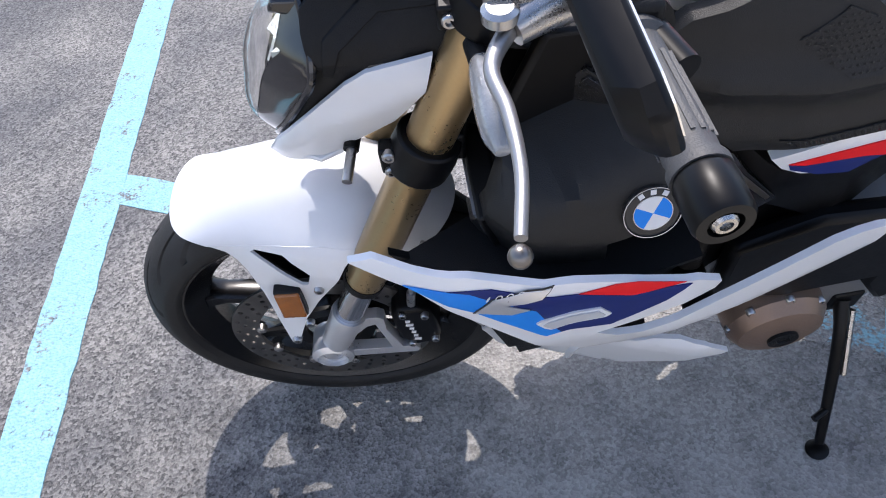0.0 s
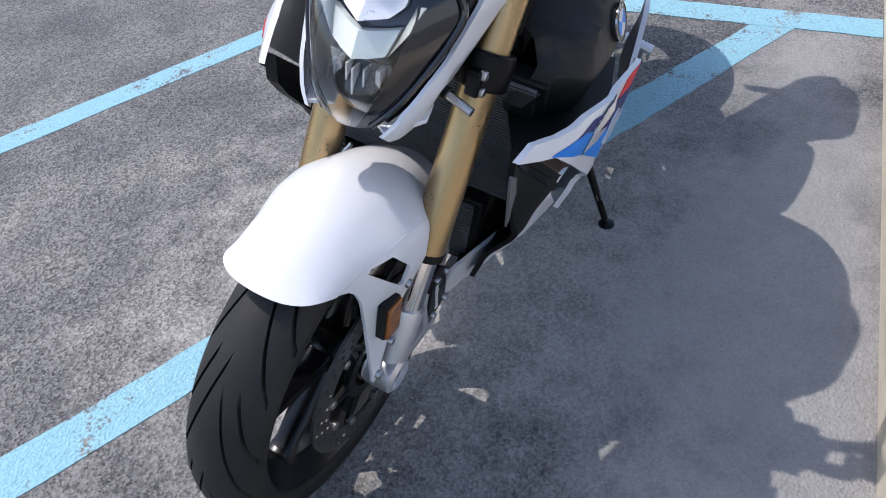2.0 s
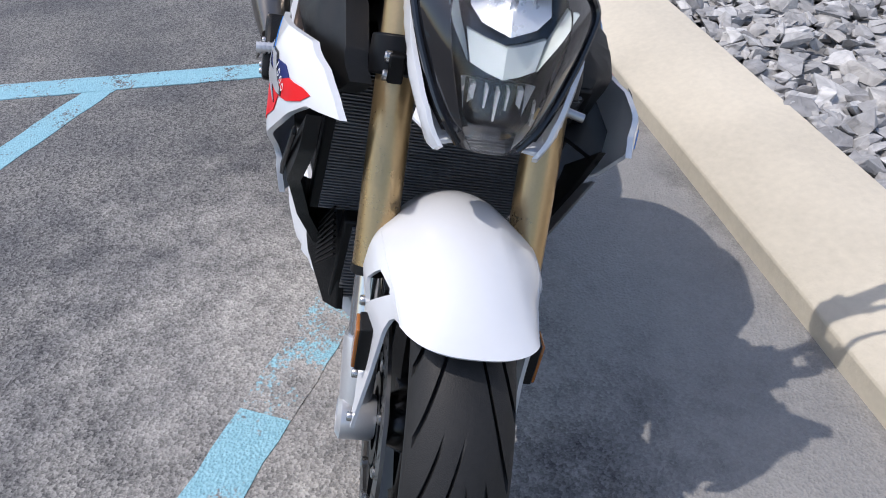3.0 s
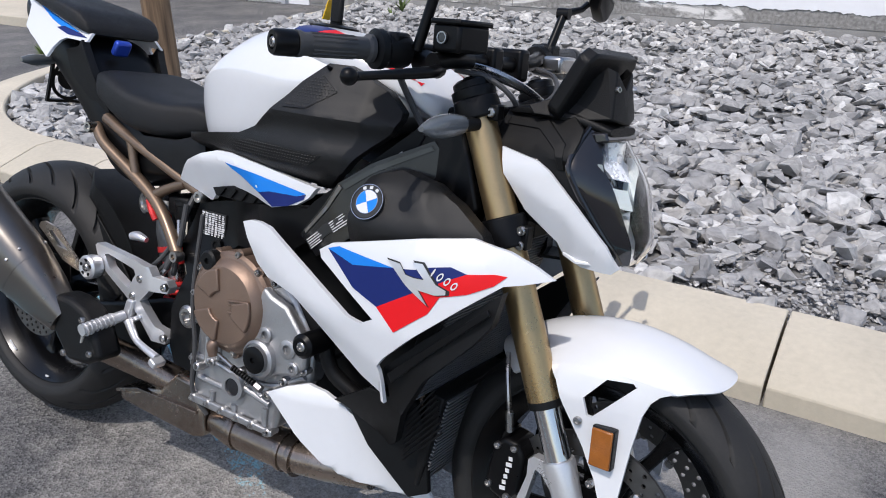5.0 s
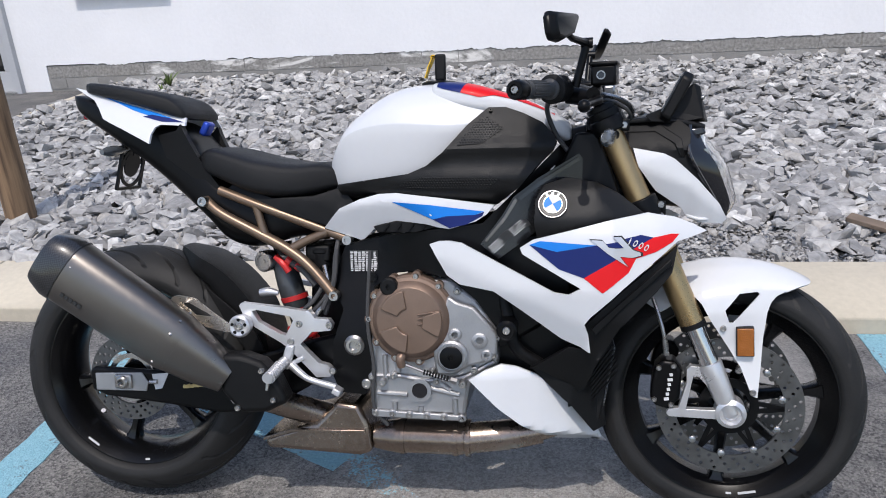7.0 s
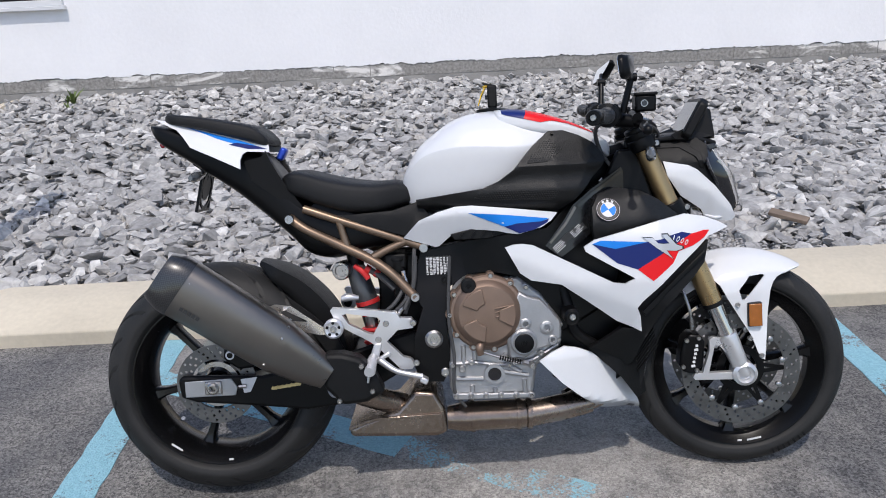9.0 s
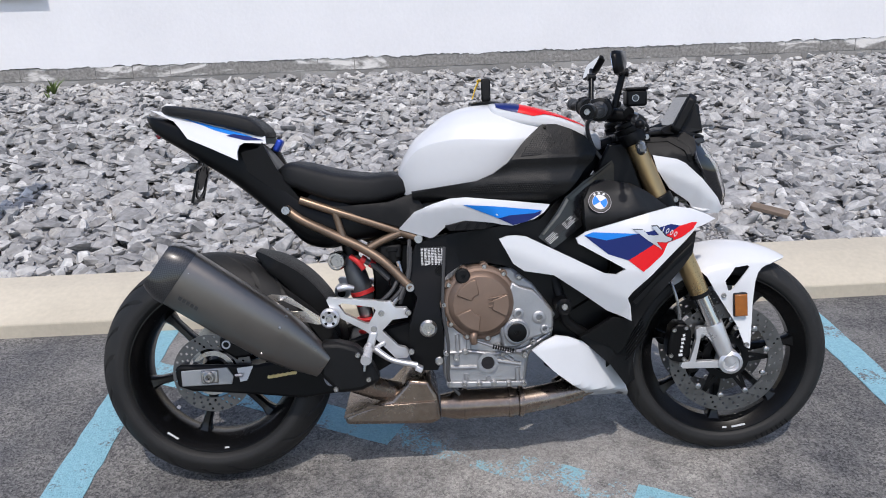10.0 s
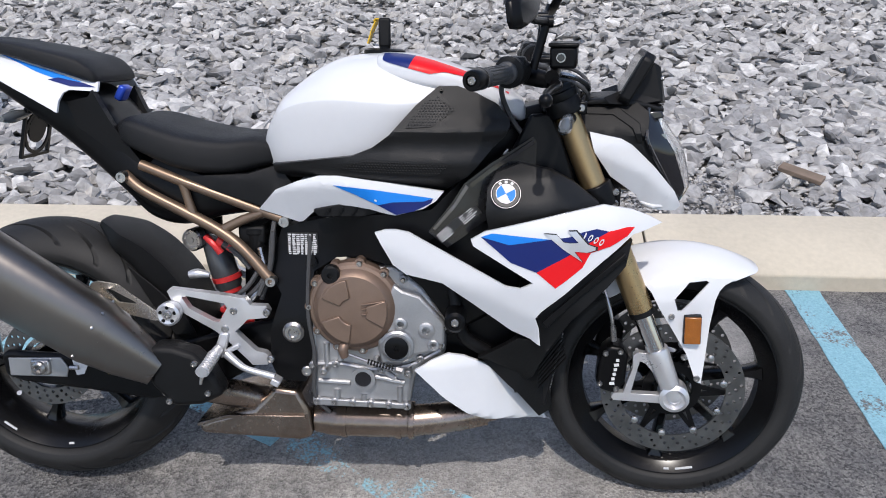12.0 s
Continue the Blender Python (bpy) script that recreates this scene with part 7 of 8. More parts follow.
for a0, a1, r0, r1 in ((1.75, 2.75, 0.028, 0.07), (-0.5, 0.35, 0.03, 0.074), (3.5, 4.6, 0.03, 0.072)):
    outer = [(cc.x + r1 * math.cos(a), cc.z + r1 * math.sin(a)) for a in np.linspace(a0, a1, 9)]
    inner = [(cc.x + r0 * math.cos(a), cc.z + r0 * math.sin(a)) for a in np.linspace(a1, a0, 5)]
    bpart("cover_relief", slab(outer + inner, -0.2, -0.209), BRONZE, clutch, bev=0.0025)
for z in (0.522, 0.512, 0.5):
    bpart("cover_rib", bar((0.035, -0.207, z), (0.082, -0.2055, z + 0.008), 0.004, 0.003), BRONZE, clutch, bev=0.001)
bpart("cover_lug", tube([(0.0, -0.19, 0.43), (-0.008, -0.197, 0.42), (-0.006, -0.195, 0.4)], [0.008, 0.011, 0.009], 3, 12), BRONZE, clutch)
bpart("oil_filler", lathe([(0.0, -0.01), (0.02, -0.01), (0.02, 0.008), (0.016, 0.012), (0.006, 0.012), (0.006, 0.006), (0, 0.006)], cc + Vector((-0.046, -0.19, 0.076)), (0, -1, 0), 20), BLACK, clutch, "black oil filler plug")
bpart("side_casing", slab([(0.06, 0.47), (0.1, 0.562), (0.12, 0.548), (0.157, 0.537), (0.209, 0.48), (0.209, 0.432), (0.176, 0.41), (0.146, 0.402), (0.11, 0.38), (0.07, 0.38)], -0.165, -0.186), ALLOY, eng, bev=0.006)
capb = bpart("oil_cap", lathe([(0.036, -0.03), (0.036, 0), (0.031, 0.004), (0.031, 0.0), (0.026, 0), (0.026, 0.008), (0.008, 0.008), (0.007, 0.004), (0, 0.004)], (0.108, -0.198, 0.427), (0, -1, 0), 32), ALLOY, eng)
bpart("oil_cap_face", lathe([(0, 0.0), (0.0255, 0.0), (0.0255, 0.009), (0.022, 0.011), (0.006, 0.011), (0.005, 0.007), (0, 0.007)], (0.108, -0.199, 0.427), (0, -1, 0), 28), SATIN, eng)
for x, z, r in ((0.115, 0.474, 0.015), (0.17, 0.461, 0.018), (0.185, 0.428, 0.013), (0.06, 0.385, 0.008), (-0.055, 0.36, 0.009), (0.13, 0.36, 0.009)):
    bpart("boss", lathe([(0, -0.02), (r, -0.02), (r, 0.004), (r * 0.8, 0.006), (r * 0.5, 0.006), (r * 0.45, 0.0), (0, 0.0)], (x, -0.186, z), (0, -1, 0), 18), ALLOY if r > 0.01 else STEEL, eng)
bpart("sight_window", ring_lathe([(0.018, -0.02), (0.027, -0.02), (0.027, 0.004), (0.018, 0.004)], (0.03, -0.174, 0.34), (0, -1, 0), 28), ALLOY, eng)
bpart("sight_pane", lathe([(0, -0.002), (0.018, -0.002), (0.018, 0.001), (0, 0.001)], (0.03, -0.174, 0.34), (0, -1, 0), 24), GLOSSBLACK, eng)
for a, b in (((-0.07, 0.33), (0.0, 0.327)), ((0.045, 0.345), (0.12, 0.33)), ((-0.03, 0.31), (-0.03, 0.28)), ((0.03, 0.3), (0.03, 0.28)), ((0.11, 0.32), (0.11, 0.275)), ((-0.05, 0.42), (-0.05, 0.36)), ((-0.02, 0.42), (-0.02, 0.38)), ((0.07, 0.36), (0.1, 0.34))):
    bpart("casting_rib", tube([(a[0], -0.167, a[1]), (b[0], -0.167, b[1])], 0.0065, 1, 10), ALLOY, eng)
bpart("clutch_cable", tube([(-0.075, -0.175, 0.66), (-0.085, -0.18, 0.5), (-0.075, -0.178, 0.4), (-0.078, -0.175, 0.3), (-0.05, -0.16, 0.25)], 0.0045, 6, 8), RUBBER, eng)
bpart("clutch_rod", tube([(0.0, -0.19, 0.405), (0.04, -0.19, 0.39), (0.1, -0.19, 0.37)], 0.0035, 1, 8), STEEL, eng)
bpart("lower_flange", slab([(-0.085, 0.292), (0.135, 0.283), (0.135, 0.27), (-0.08, 0.274)], -0.166, -0.176), ALLOY, eng, bev=0.003)
bpart("casing_seam", tube([(-0.085, -0.166, 0.37), (-0.02, -0.168, 0.372), (0.05, -0.168, 0.362), (0.13, -0.168, 0.372), (0.2, -0.168, 0.41)], 0.0055, 4, 8), ALLOY, eng)
for x, z in ((-0.075, 0.285), (-0.035, 0.284), (0.005, 0.282), (0.045, 0.281), (0.085, 0.279), (0.125, 0.277), (-0.08, 0.37), (-0.03, 0.373), (0.07, 0.363), (0.155, 0.39), (0.2, 0.425), (0.205, 0.465), (0.16, 0.52), (0.12, 0.57)):
    bpart("case_boss", lathe([(0, -0.02), (0.009, -0.02), (0.009, 0.004), (0.007, 0.006), (0, 0.006)], (x, -0.172, z), (0, -1, 0), 12), ALLOY, eng)
    bpart("case_bolt", bolt((x, -0.179, z), (0, -1, 0), 0.0055), STEEL, eng)
for k in range(9):
    x = 0.045 + 0.0065 * k
    bpart("adjuster_coil", lathe([(0.0035, -0.0018), (0.0062, -0.0018), (0.0062, 0.0018), (0.0035, 0.0018)], (x, -0.192, 0.388 - 0.0016 * k), (1, 0, -0.25), 10), SATIN, eng)
bpart("adjuster_nut", tube([(0.104, -0.192, 0.372), (0.118, -0.192, 0.368)], 0.0075, 1, 6), STEEL, eng)
# left covers
alt = bpart("generator_cover", lathe([(0, -0.05), (0.074, -0.05), (0.072, 0.005), (0.06, 0.024), (0.04, 0.032), (0, 0.032)], (0.085, 0.195, 0.35), (0, 1, 0), 48), BRONZE, eng, "bronze painted generator cover", sharp=25)
for k in range(8):
    a = k * 2 * math.pi / 8
    bpart("cover_bolt", bolt((0.085 + 0.07 * math.cos(a), 0.2, 0.35 + 0.07 * math.sin(a)), (0, 1, 0), 0.0065), STEEL, alt)
bpart("cover_plug", lathe([(0, 0), (0.022, 0), (0.022, 0.006), (0.01, 0.006), (0.009, 0.003), (0, 0.003)], (0.085, 0.226, 0.35), (0, 1, 0), 20), BLACK, alt)
bpart("upper_casing", slab([(-0.07, 0.43), (-0.06, 0.6), (0.1, 0.62), (0.2, 0.58), (0.2, 0.45), (0.1, 0.42)], 0.164, 0.195), SATIN, eng, bev=0.01)
bpart("sprocket_cover", slab([(-0.12, 0.36), (-0.11, 0.47), (-0.04, 0.52), (-0.03, 0.4), (-0.07, 0.34)], 0.165, 0.19), SATIN, eng, bev=0.008)
for k in range(4):
    y = -0.105 + 0.07 * k
    bpart("header_pipe", tube([(0.35, y, 0.52), (0.4, y, 0.47), (0.4, y * 0.9, 0.36), (0.35, y * 0.7, 0.24), (0.25, y * 0.5 - 0.02, 0.2)], 0.021, 5, 14), HEATED, eng)

# ---- exhaust ----
ex = bpart("exhaust", tube([(0.3, -0.06, 0.215), (0.22, -0.07, 0.203), (0.14, -0.078, 0.195), (0.125, -0.078, 0.194)], [0.034, 0.036, 0.037, 0.04], 4, 24), HEATED, None, "heat-tinted steel exhaust with a grey titanium silencer")
bpart("mid_pipe", tube([(0.13, -0.078, 0.194), (0.1, -0.078, 0.194), (-0.02, -0.078, 0.194), (-0.05, -0.078, 0.193), (-0.1, -0.078, 0.193)], [0.036, 0.041, 0.041, 0.041, 0.032], 4, 26), HEATED, ex)
for x in (0.128, 0.098, -0.03):
    bpart("pipe_band", lathe([(0.038, -0.006), (0.044, -0.006), (0.045, 0), (0.044, 0.006), (0.038, 0.006)], (x, -0.078, 0.194), (1, 0, 0), 28), HEATED, ex)
bpart("collector_box", slab([(-0.366, 0.165), (-0.372, 0.19), (-0.333, 0.207), (-0.277, 0.223), (-0.237, 0.234), (-0.2, 0.272), (-0.19, 0.288), (-0.13, 0.282), (-0.108, 0.236), (-0.1, 0.165), (-0.131, 0.155)], -0.122, 0.09), HEATED, ex, bev=0.012, seg=3)
bpart("collector_seam", slab([(-0.37, 0.188), (-0.3, 0.211), (-0.115, 0.216), (-0.115, 0.223), (-0.3, 0.219), (-0.37, 0.196)], -0.13, 0.09), HEATED, ex, bev=0.001)
bpart("link_pipe", tube([(-0.2, -0.06, 0.225), (-0.25, -0.09, 0.25), (-0.3, -0.13, 0.28), (-0.345, -0.185, 0.318), (-0.38, -0.23, 0.348)], [0.034, 0.032, 0.031, 0.031, 0.033], 5, 20), HEATED, ex)
bpart("heat_cover", slab([(-0.408, 0.436), (-0.36, 0.436), (-0.315, 0.422), (-0.282, 0.388), (-0.255, 0.33), (-0.303, 0.306), (-0.365, 0.3), (-0.412, 0.352)], -0.2, -0.258), BLACK, ex, "black plastic heat shield", bev=0.012, seg=3)
for x, z in ((-0.312, 0.402), (-0.372, 0.315), (-0.287, 0.336)):
    bpart("bolt", bolt((x, -0.259, z), (0, -1, 0), 0.007), STEEL, ex)
S0, S1 = Vector((-0.41, -0.237, 0.383)), Vector((-0.735, -0.292, 0.632))
sd = (S1 - S0).normalized()
sv = Vector((0, 1, 0)).cross(sd).normalized()
su = sd.cross(sv).normalized()


def sil_loops(stations, sides=48, p=2.8):
    out = []
    for d, a, b in stations:
        lp = []
        for t in np.linspace(0, 2 * math.pi, sides, endpoint=False):
            c, s = math.cos(t), math.sin(t)
            lp.append(S0 + sd * d + sv * (a * math.copysign(abs(c) ** (2 / p), c)) + su * (b * math.copysign(abs(s) ** (2 / p), s)))
        out.append(lp)
    return out


TL = (S1 - S0).length
sil = bpart("silencer", rings(bmesh.new(), sil_loops([(0.12, 0.066, 0.05), (0.135, 0.069, 0.052), (0.25, 0.072, 0.054), (TL - 0.01, 0.074, 0.055), (TL, 0.073, 0.054)])), TITAN, ex, "brushed grey titanium silencer", sharp=30)
bpart("silencer_cone", rings(bmesh.new(), sil_loops([(-0.01, 0.036, 0.03), (0.0, 0.038, 0.032), (0.06, 0.055, 0.043), (0.12, 0.0655, 0.0495)])), TITAN, ex, sharp=30)
bm = rings(bmesh.new(), sil_loops([(TL - 0.002, 0.0755, 0.0565), (TL + 0.02, 0.0755, 0.0565), (TL + 0.05, 0.066, 0.05), (TL + 0.06, 0.06, 0.045), (TL + 0.045, 0.052, 0.04), (TL + 0.01, 0.045, 0.034)]))
bpart("end_cap", bm, CARBON, ex, "glossy carbon silencer tip", sharp=40)
for d in (0.145, TL - 0.014):
    for a in (0.5, 1.1, 2.2, -0.5):
        o = S0 + sd * d + sv * (0.0735 * math.cos(a) ** 0.9 if math.cos(a) > 0 else -0.0735 * abs(math.cos(a)) ** 0.9) + su * (-0.0545 * math.copysign(abs(math.sin(a)) ** 0.75, math.sin(a)))
        bpart("rivet", lathe([(0, -0.002), (0.0035, -0.002), (0.003, 0.0015), (0, 0.002)], o, (o - S0 - sd * d), 8), STEEL, ex)
for side in (1, -1):
    bm = bmesh.new()
    for k in range(5):
        box(S1 - sd * (0.03 + 0.011 * k) - sv * 0.028 + su * 0.0555 * side, (0.008, 0.0012, 0.009), Matrix.Rotation(0.65, 4, "Y"), bm)
    tagged(bpart("silencer_print", bm, LABEL, ex), kind="stuff")
BR = [(-0.552, 0.545), (-0.545, 0.556), (-0.531, 0.56), (-0.49, 0.554), (-0.449, 0.522), (-0.405, 0.49), (-0.395, 0.476), (-0.415, 0.474), (-0.466, 0.486), (-0.529, 0.53)]
bpart("silencer_bracket", sheet(BR, lambda x, z: 0.2, -1, 0.005, 0.04, [[(-0.519, 0.541), (-0.506, 0.544), (-0.456, 0.517), (-0.451, 0.51), (-0.49, 0.514)]]), CHAMPAGNE, ex, "champagne metal bracket with a slot", bev=0.0015)

# ---- rear brake ----
caliper = bpart("rear_caliper", slab([(-0.7, 0.4), (-0.695, 0.438), (-0.65, 0.442), (-0.615, 0.425), (-0.612, 0.375), (-0.66, 0.37)], -0.075, -0.118), SATIN, None, "black rear brake caliper", bev=0.008)
bpart("caliper_mark", ring_lathe([(0.008, 0), (0.012, 0), (0.012, 0.0012), (0.008, 0.0012)], (-0.68, -0.1185, 0.412), (0, -1, 0), 24), PRINT, caliper)

# ---- swingarm, hugger, shock ----
for s in (-1, 1):
    arm = bpart("swingarm", slab([(-0.825, 0.352), (-0.81, 0.36), (-0.7, 0.356), (-0.6, 0.35), (-0.48, 0.372), (-0.36, 0.402), (-0.24, 0.44), (-0.13, 0.465), (-0.1, 0.43), (-0.14, 0.39), (-0.24, 0.33), (-0.36, 0.262), (-0.48, 0.25), (-0.62, 0.268), (-0.78, 0.285), (-0.82, 0.3)], s * 0.1, s * 0.122), SATIN, None, "black cast swingarm", bev=0.008)
    bpart("axle_plate", slab([(-0.806, 0.302), (-0.806, 0.346), (-0.68, 0.35), (-0.664, 0.325), (-0.67, 0.302)], s * 0.122, s * 0.1262), ALLOY, arm, "polished axle adjuster plate", bev=0.002)
    bpart("axle_block", box((-0.728, s * 0.128, 0.327), (0.046, 0.012, 0.036)), STEEL, arm, bev=0.004)
    bpart("axle_nut", lathe([(0, -0.01), (0.016, -0.01), (0.016, 0.008), (0.012, 0.012), (0.009, 0.012), (0.009, 0.002), (0, 0.002)], (-0.728, s * 0.132, 0.327), (0, s, 0), 20), STEEL, arm)
    bpart("arm_label", slab([(-0.655, 0.346), (-0.61, 0.35), (-0.63, 0.31), (-0.648, 0.307)], s * 0.1225, s * 0.1235), PRINT, arm)
    bpart("adjuster", tube([(-0.66, s * 0.126, 0.327), (-0.64, s * 0.126, 0.327)], 0.006, 1, 8), STEEL, arm)
for k in range(6):
    x, z = -0.565 + 0.013 * k, 0.318 + 0.0016 * k
    bpart("chain_link", slab([(x - 0.0085, z - 0.003), (x - 0.006, z + 0.0045), (x - 0.002, z + 0.003), (x + 0.002, z + 0.003), (x + 0.006, z + 0.0045), (x + 0.0085, z + 0.001), (x + 0.006, z - 0.005), (x - 0.006, z - 0.005)], -0.1225, -0.126 - 0.001 * (k % 2)), CHAIN, None, "gold drive chain link")
bpart("cross_member", box((-0.3, 0, 0.37), (0.1, 0.23, 0.07), Matrix.Rotation(-0.3, 4, "Y")), SATIN, None, "black swingarm bridge", bev=0.01)
bm = bmesh.new()
loops = []
for i in range(24):
    deg = 68 - 60 * i / 23
    a = radians(deg)
    r0 = lerp(deg, ((8, 0.372), (30, 0.378), (46, 0.372), (60, 0.362), (68, 0.356)))
    wv = 0.076 * min(1, 0.45 + i / 7)
    flank = lerp(deg, ((8, 0.06), (40, 0.055), (60, 0.03), (68, 0.006)))
    outer = [(wv * math.copysign(min(1, abs(q) * 1.5), q) ** 1, r0 - 0.006 * q * q - flank * max(0, abs(q) - 0.66) / 0.34) for q in np.linspace(-1, 1, 19)]
    inner = [(y * 0.93, r - 0.005) for y, r in reversed(outer)]
    loops.append([(AXLE_R.x + r * math.cos(a), y, AXLE_R.z + r * math.sin(a)) for y, r in outer + inner])
rings(bm, loops)
bpart("rear_hugger", bm, BLACK, None, "matt black rear wheel hugger", sharp=50)
for s in (-1, 1):
    bpart("hugger_stay", sheet([(-0.53, 0.565), (-0.45, 0.5), (-0.39, 0.44), (-0.37, 0.4), (-0.42, 0.4), (-0.47, 0.47)], lambda x, z: 0.073 + (0.58 - z) * 0.1, s, 0.006, 0.03), BLACK, None, "black plastic hugger side", bev=0.002)
shock = bpart("shock_absorber", tube([(-0.285, -0.03, 0.39), (-0.3, -0.03, 0.46), (-0.31, -0.03, 0.5)], [0.016, 0.02, 0.02], 2, 18), STEEL, None, "rear shock absorber with a red spring")
pts = []
for k in range(61):
    t = k / 60
    a = t * 2 * math.pi * 3
    c = Vector((-0.285, -0.03, 0.4)).lerp(Vector((-0.293, -0.033, 0.455)), t)
    pts.append((c.x + 0.032 * math.cos(a), c.y + 0.032 * math.sin(a), c.z))
bpart("spring", tube(pts, 0.0062, 2, 8), REDPART, shock, "red coil spring")
bpart("shock_body", tube([(-0.3, -0.04, 0.5), (-0.303, -0.04, 0.51), (-0.318, -0.04, 0.565), (-0.332, -0.035, 0.615), (-0.338, -0.03, 0.635)], [0.026, 0.031, 0.031, 0.028, 0.02], 1, 24), GREYMETAL, shock, "dark grey shock body")
for x, z, r in ((-0.306, 0.527, 0.034), (-0.3, 0.497, 0.026)):
    bpart("preload_ring", lathe([(0.012, -0.006), (r, -0.006), (r, 0.006), (0.012, 0.006)], (x, -0.04, z), (-0.25, 0, 1), 24), REDPART, shock)
bpart("upper_mount", tube([(-0.33, -0.035, 0.6), (-0.336, -0.03, 0.665)], [0.02, 0.024], 1, 18), SATIN, shock)
# added dark slab closes the open view past the shock
bpart("shock_filler", slab([(-0.285, 0.4), (-0.275, 0.56), (-0.29, 0.66), (-0.15, 0.67), (-0.14, 0.4)], 0.0, 0.03), SATIN, shock, bev=0.006)
for x, z in ((-0.296, 0.626), (-0.272, 0.612)):
    bpart("hose_clip", tube([(x - 0.006, -0.095, z + 0.004), (x + 0.006, -0.095, z - 0.004)], 0.011, 1, 12), REDPART, shock)
bpart("shock_hose", tube([(-0.3, -0.095, 0.628), (-0.26, -0.1, 0.604), (-0.225, -0.11, 0.57)], 0.0085, 3, 10), RUBBER, shock)
bpart("reservoir_cup", lathe([(0.0, 0), (0.026, 0), (0.028, 0.03), (0.03, 0.032), (0.03, 0.04), (0, 0.04)], (-0.215, -0.085, 0.615), (0, 0, 1), 24), BLACK, shock)
for a, b in (((-0.27, 0.5), (-0.2, 0.575)), ((-0.235, 0.505), (-0.18, 0.58)), ((-0.165, 0.66), (-0.2, 0.505))):
    bpart("brake_pipe", tube([(a[0], -0.135, a[1]), ((a[0] + b[0]) / 2 + 0.01, -0.14, (a[1] + b[1]) / 2), (b[0], -0.13, b[1])], 0.0055, 4, 8), RUBBER, shock)
bpart("adjuster_knob", lathe([(0, -0.03), (0.026, -0.03), (0.026, 0), (0.023, 0.004), (0.017, 0.004), (0.015, 0), (0.006, 0), (0.005, 0.003), (0, 0.003)], (-0.372, -0.066, 0.62), (-0.25, -1, 0), 26), STEEL, shock, "round knurled adjuster knob")
bpart("adjuster_dial", tube([(-0.37, -0.1, 0.548), (-0.35, -0.1, 0.552), (-0.325, -0.098, 0.548)], [0.009, 0.011, 0.006], 2, 12), SILVER, shock, "silver adjuster lever")
bpart("red_hose", tube([(-0.33, -0.09, 0.635), (-0.31, -0.1, 0.62), (-0.295, -0.1, 0.6)], 0.008, 3, 10), REDPART, shock)
bpart("brake_pipe", tube([(-0.2, -0.12, 0.62), (-0.19, -0.13, 0.56), (-0.215, -0.14, 0.51), (-0.25, -0.15, 0.48)], 0.006, 5, 8), STEEL, shock)
bpart("brake_pipe", tube([(-0.165, -0.1, 0.7), (-0.17, -0.13, 0.64), (-0.175, -0.14, 0.58), (-0.2, -0.15, 0.52)], 0.0055, 5, 8), RUBBER, shock)
bpart("under_seat_unit", box((-0.22, -0.06, 0.645), (0.06, 0.1, 0.04)), BLACK, shock, bev=0.006)
bpart("tank_strut", box((-0.2, 0, 0.6), (0.06, 0.15, 0.12)), SATIN, shock, bev=0.006)

# ---- footrests ----
PLATE = [(-0.394, 0.532), (-0.388, 0.538), (-0.34, 0.533), (-0.28, 0.527), (-0.236, 0.52), (-0.224, 0.521), (-0.213, 0.503), (-0.182, 0.499), (-0.175, 0.486), (-0.18, 0.472), (-0.221, 0.471), (-0.234, 0.457), (-0.25, 0.442), (-0.209, 0.396), (-0.19, 0.389), (-0.178, 0.374), (-0.187, 0.36), (-0.217, 0.362), (-0.23, 0.378), (-0.276, 0.428), (-0.296, 0.444), (-0.358, 0.481), (-0.384, 0.506)]
PLATEHOLE = [(-0.363, 0.518), (-0.352, 0.522), (-0.27, 0.507), (-0.264, 0.497), (-0.284, 0.463), (-0.296, 0.465), (-0.348, 0.493)]
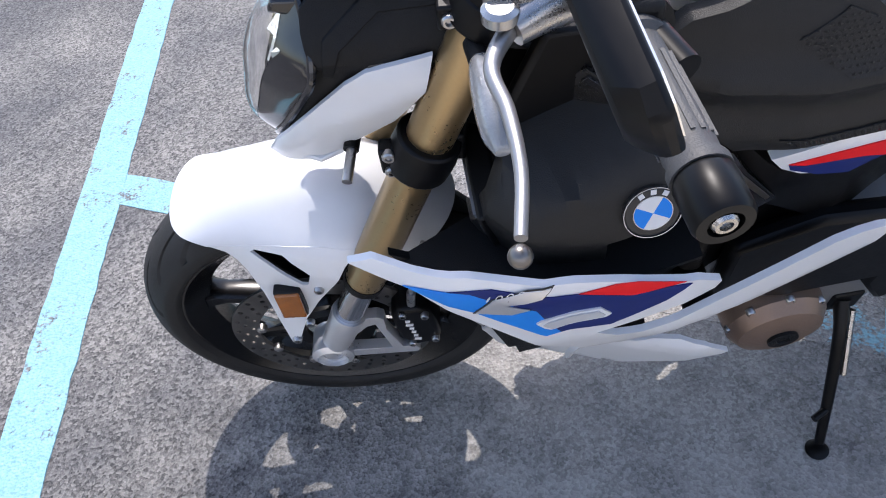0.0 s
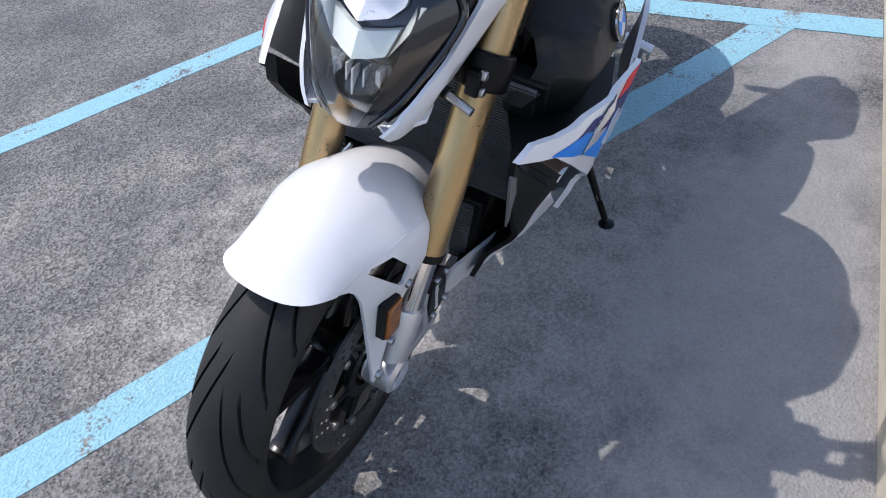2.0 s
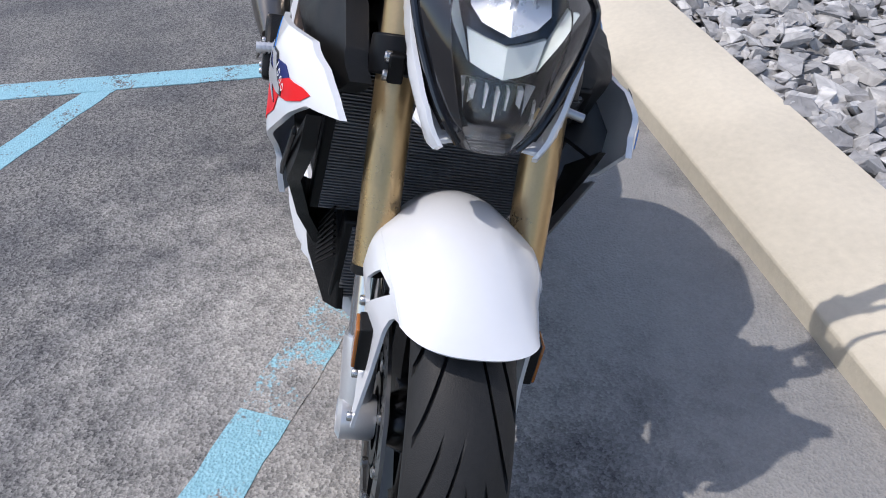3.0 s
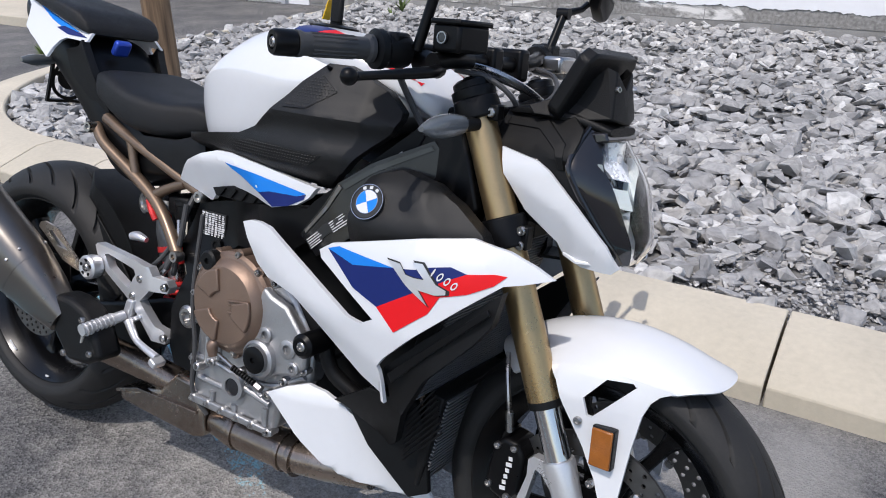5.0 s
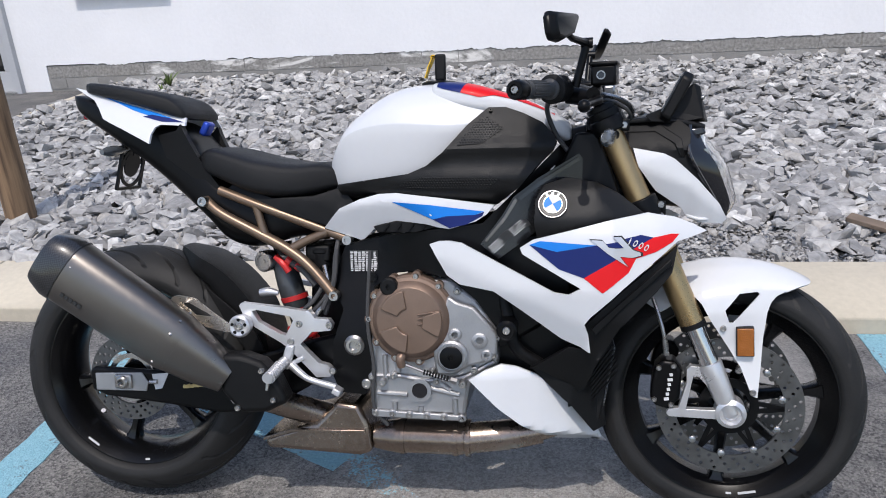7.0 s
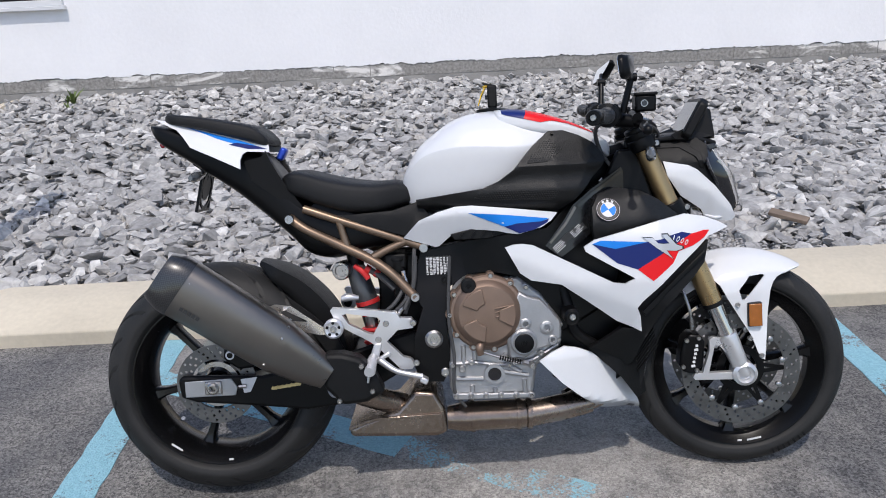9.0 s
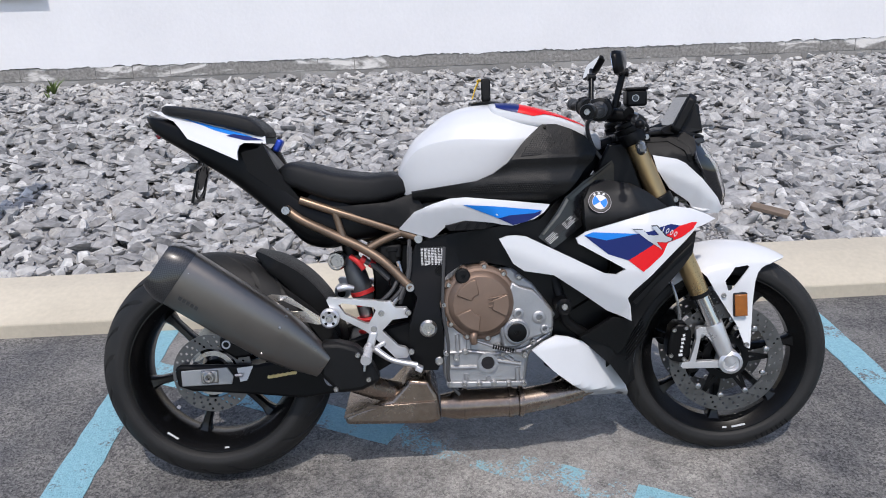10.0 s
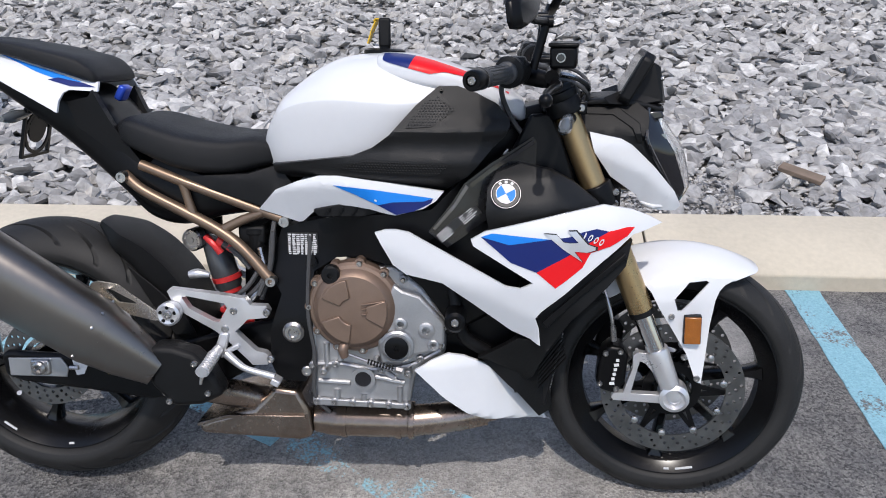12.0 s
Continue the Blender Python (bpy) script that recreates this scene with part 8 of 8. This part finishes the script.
for s in (-1, 1):
    Y = s * 0.162
    br = bpart("footrest_bracket", sheet(PLATE, lambda x, z: 0.173 - max(0, x + 0.22) * 0.3 - max(0, 0.47 - z) * 0.06, s, 0.02, 0.04, [PLATEHOLE]), SILVER, None, "silver cast footrest bracket", bev=0.0065)
    bpart("strut", sheet([(-0.283, 0.44), (-0.262, 0.44), (-0.27, 0.41), (-0.281, 0.38), (-0.302, 0.388), (-0.292, 0.415)], lambda x, z: 0.178, s, 0.018, 0.05), SILVER, br, bev=0.004)
    bpart("strut", bar((-0.285, s * 0.17, 0.388), (-0.243, s * 0.168, 0.41), 0.014, 0.011), SILVER, br, bev=0.003)
    for x, z in ((-0.178, 0.488), (-0.175, 0.38), (-0.25, 0.49), (-0.272, 0.448)):
        bpart("bolt", bolt((x, s * 0.171, z), (0, s, 0), 0.0085), STEEL, br)
    peg = bpart("foot_peg", tube([(-0.288, s * 0.18, 0.402), (-0.29, s * 0.225, 0.396), (-0.292, s * 0.275, 0.39)], [0.012, 0.0115, 0.0125], 1, 12), SILVER, br, "ridged silver foot peg")
    for k in range(7):
        bpart("peg_ridge", lathe([(0.009, -0.002), (0.0142, -0.002), (0.0142, 0.002), (0.009, 0.002)], (-0.29, s * (0.207 + 0.01 * k), 0.398 - 0.0013 * k), (0, s, -0.1), 10), SILVER, peg)
    bpart("peg_feeler", tube([(-0.293, s * 0.267, 0.385), (-0.296, s * 0.272, 0.362)], [0.005, 0.003], 1, 8), STEEL, peg)
    bpart("pedal", tube([(-0.27, s * 0.18, 0.394), (-0.245, s * 0.188, 0.376), (-0.22, s * 0.194, 0.364), (-0.16, s * 0.198, 0.35)], [0.01, 0.0085, 0.007, 0.008], 4, 12), SILVER, br)
    bpart("pedal_tip", box((-0.156, s * 0.2, 0.342), (0.02, 0.03, 0.015), Matrix.Rotation(0.5, 4, "Y")), SILVER, br, bev=0.003)
    bpart("passenger_boss", lathe([(0.008, -0.02), (0.024, -0.02), (0.026, -0.01), (0.026, 0.004), (0.021, 0.008), (0.013, 0.006), (0.012, 0.002), (0, 0.002)], (-0.385, s * 0.195, 0.488), (0, s, 0), 24), SILVER, br)
    for k in range(5):
        a = k * 2 * math.pi / 5 + 0.3
        bpart("boss_hole", lathe([(0, 0), (0.0042, 0), (0.0042, 0.0012), (0, 0.0012)], (-0.385 + 0.0165 * math.cos(a), s * 0.2015, 0.488 + 0.0165 * math.sin(a)), (0, s, 0), 10), SATIN, br)
    bpart("boss_stem", tube([(-0.385, s * 0.178, 0.488), (-0.385, s * 0.15, 0.488)], 0.012, 1, 12), SATIN, br)
    bpart("bolt", bolt((-0.385, s * 0.2, 0.488), (0, s, 0), 0.009), STEEL, br)

# ---- side stand, down on the left ----
st = bpart("side_stand", tube([(-0.046, 0.165, 0.3), (-0.04, 0.205, 0.265), (-0.03, 0.27, 0.17), (-0.018, 0.325, 0.094)], [0.013, 0.0105, 0.009, 0.008], 4, 12), SATIN, None, "black side stand, folded down")
FOOTN = Matrix.Rotation(radians(14.3), 4, "X")
bpart("stand_foot", lathe([(0, -0.005), (0.019, -0.005), (0.019, 0.002), (0.013, 0.005), (0, 0.005)], (-0.014, 0.334, 0.0835), FOOTN @ Vector((0, 0, 1)), 20), SATIN, st)
bpart("stand_tab", tube([(-0.032, 0.285, 0.15), (-0.0, 0.3, 0.15)], 0.006, 1, 8), SATIN, st)
bpart("stand_bracket", box((-0.05, 0.155, 0.3), (0.05, 0.03, 0.05)), SATIN, st, bev=0.005)
bpart("stand_spring", tube([(-0.06, 0.18, 0.29), (-0.05, 0.25, 0.2)], 0.006, 1, 8), STEEL, st)
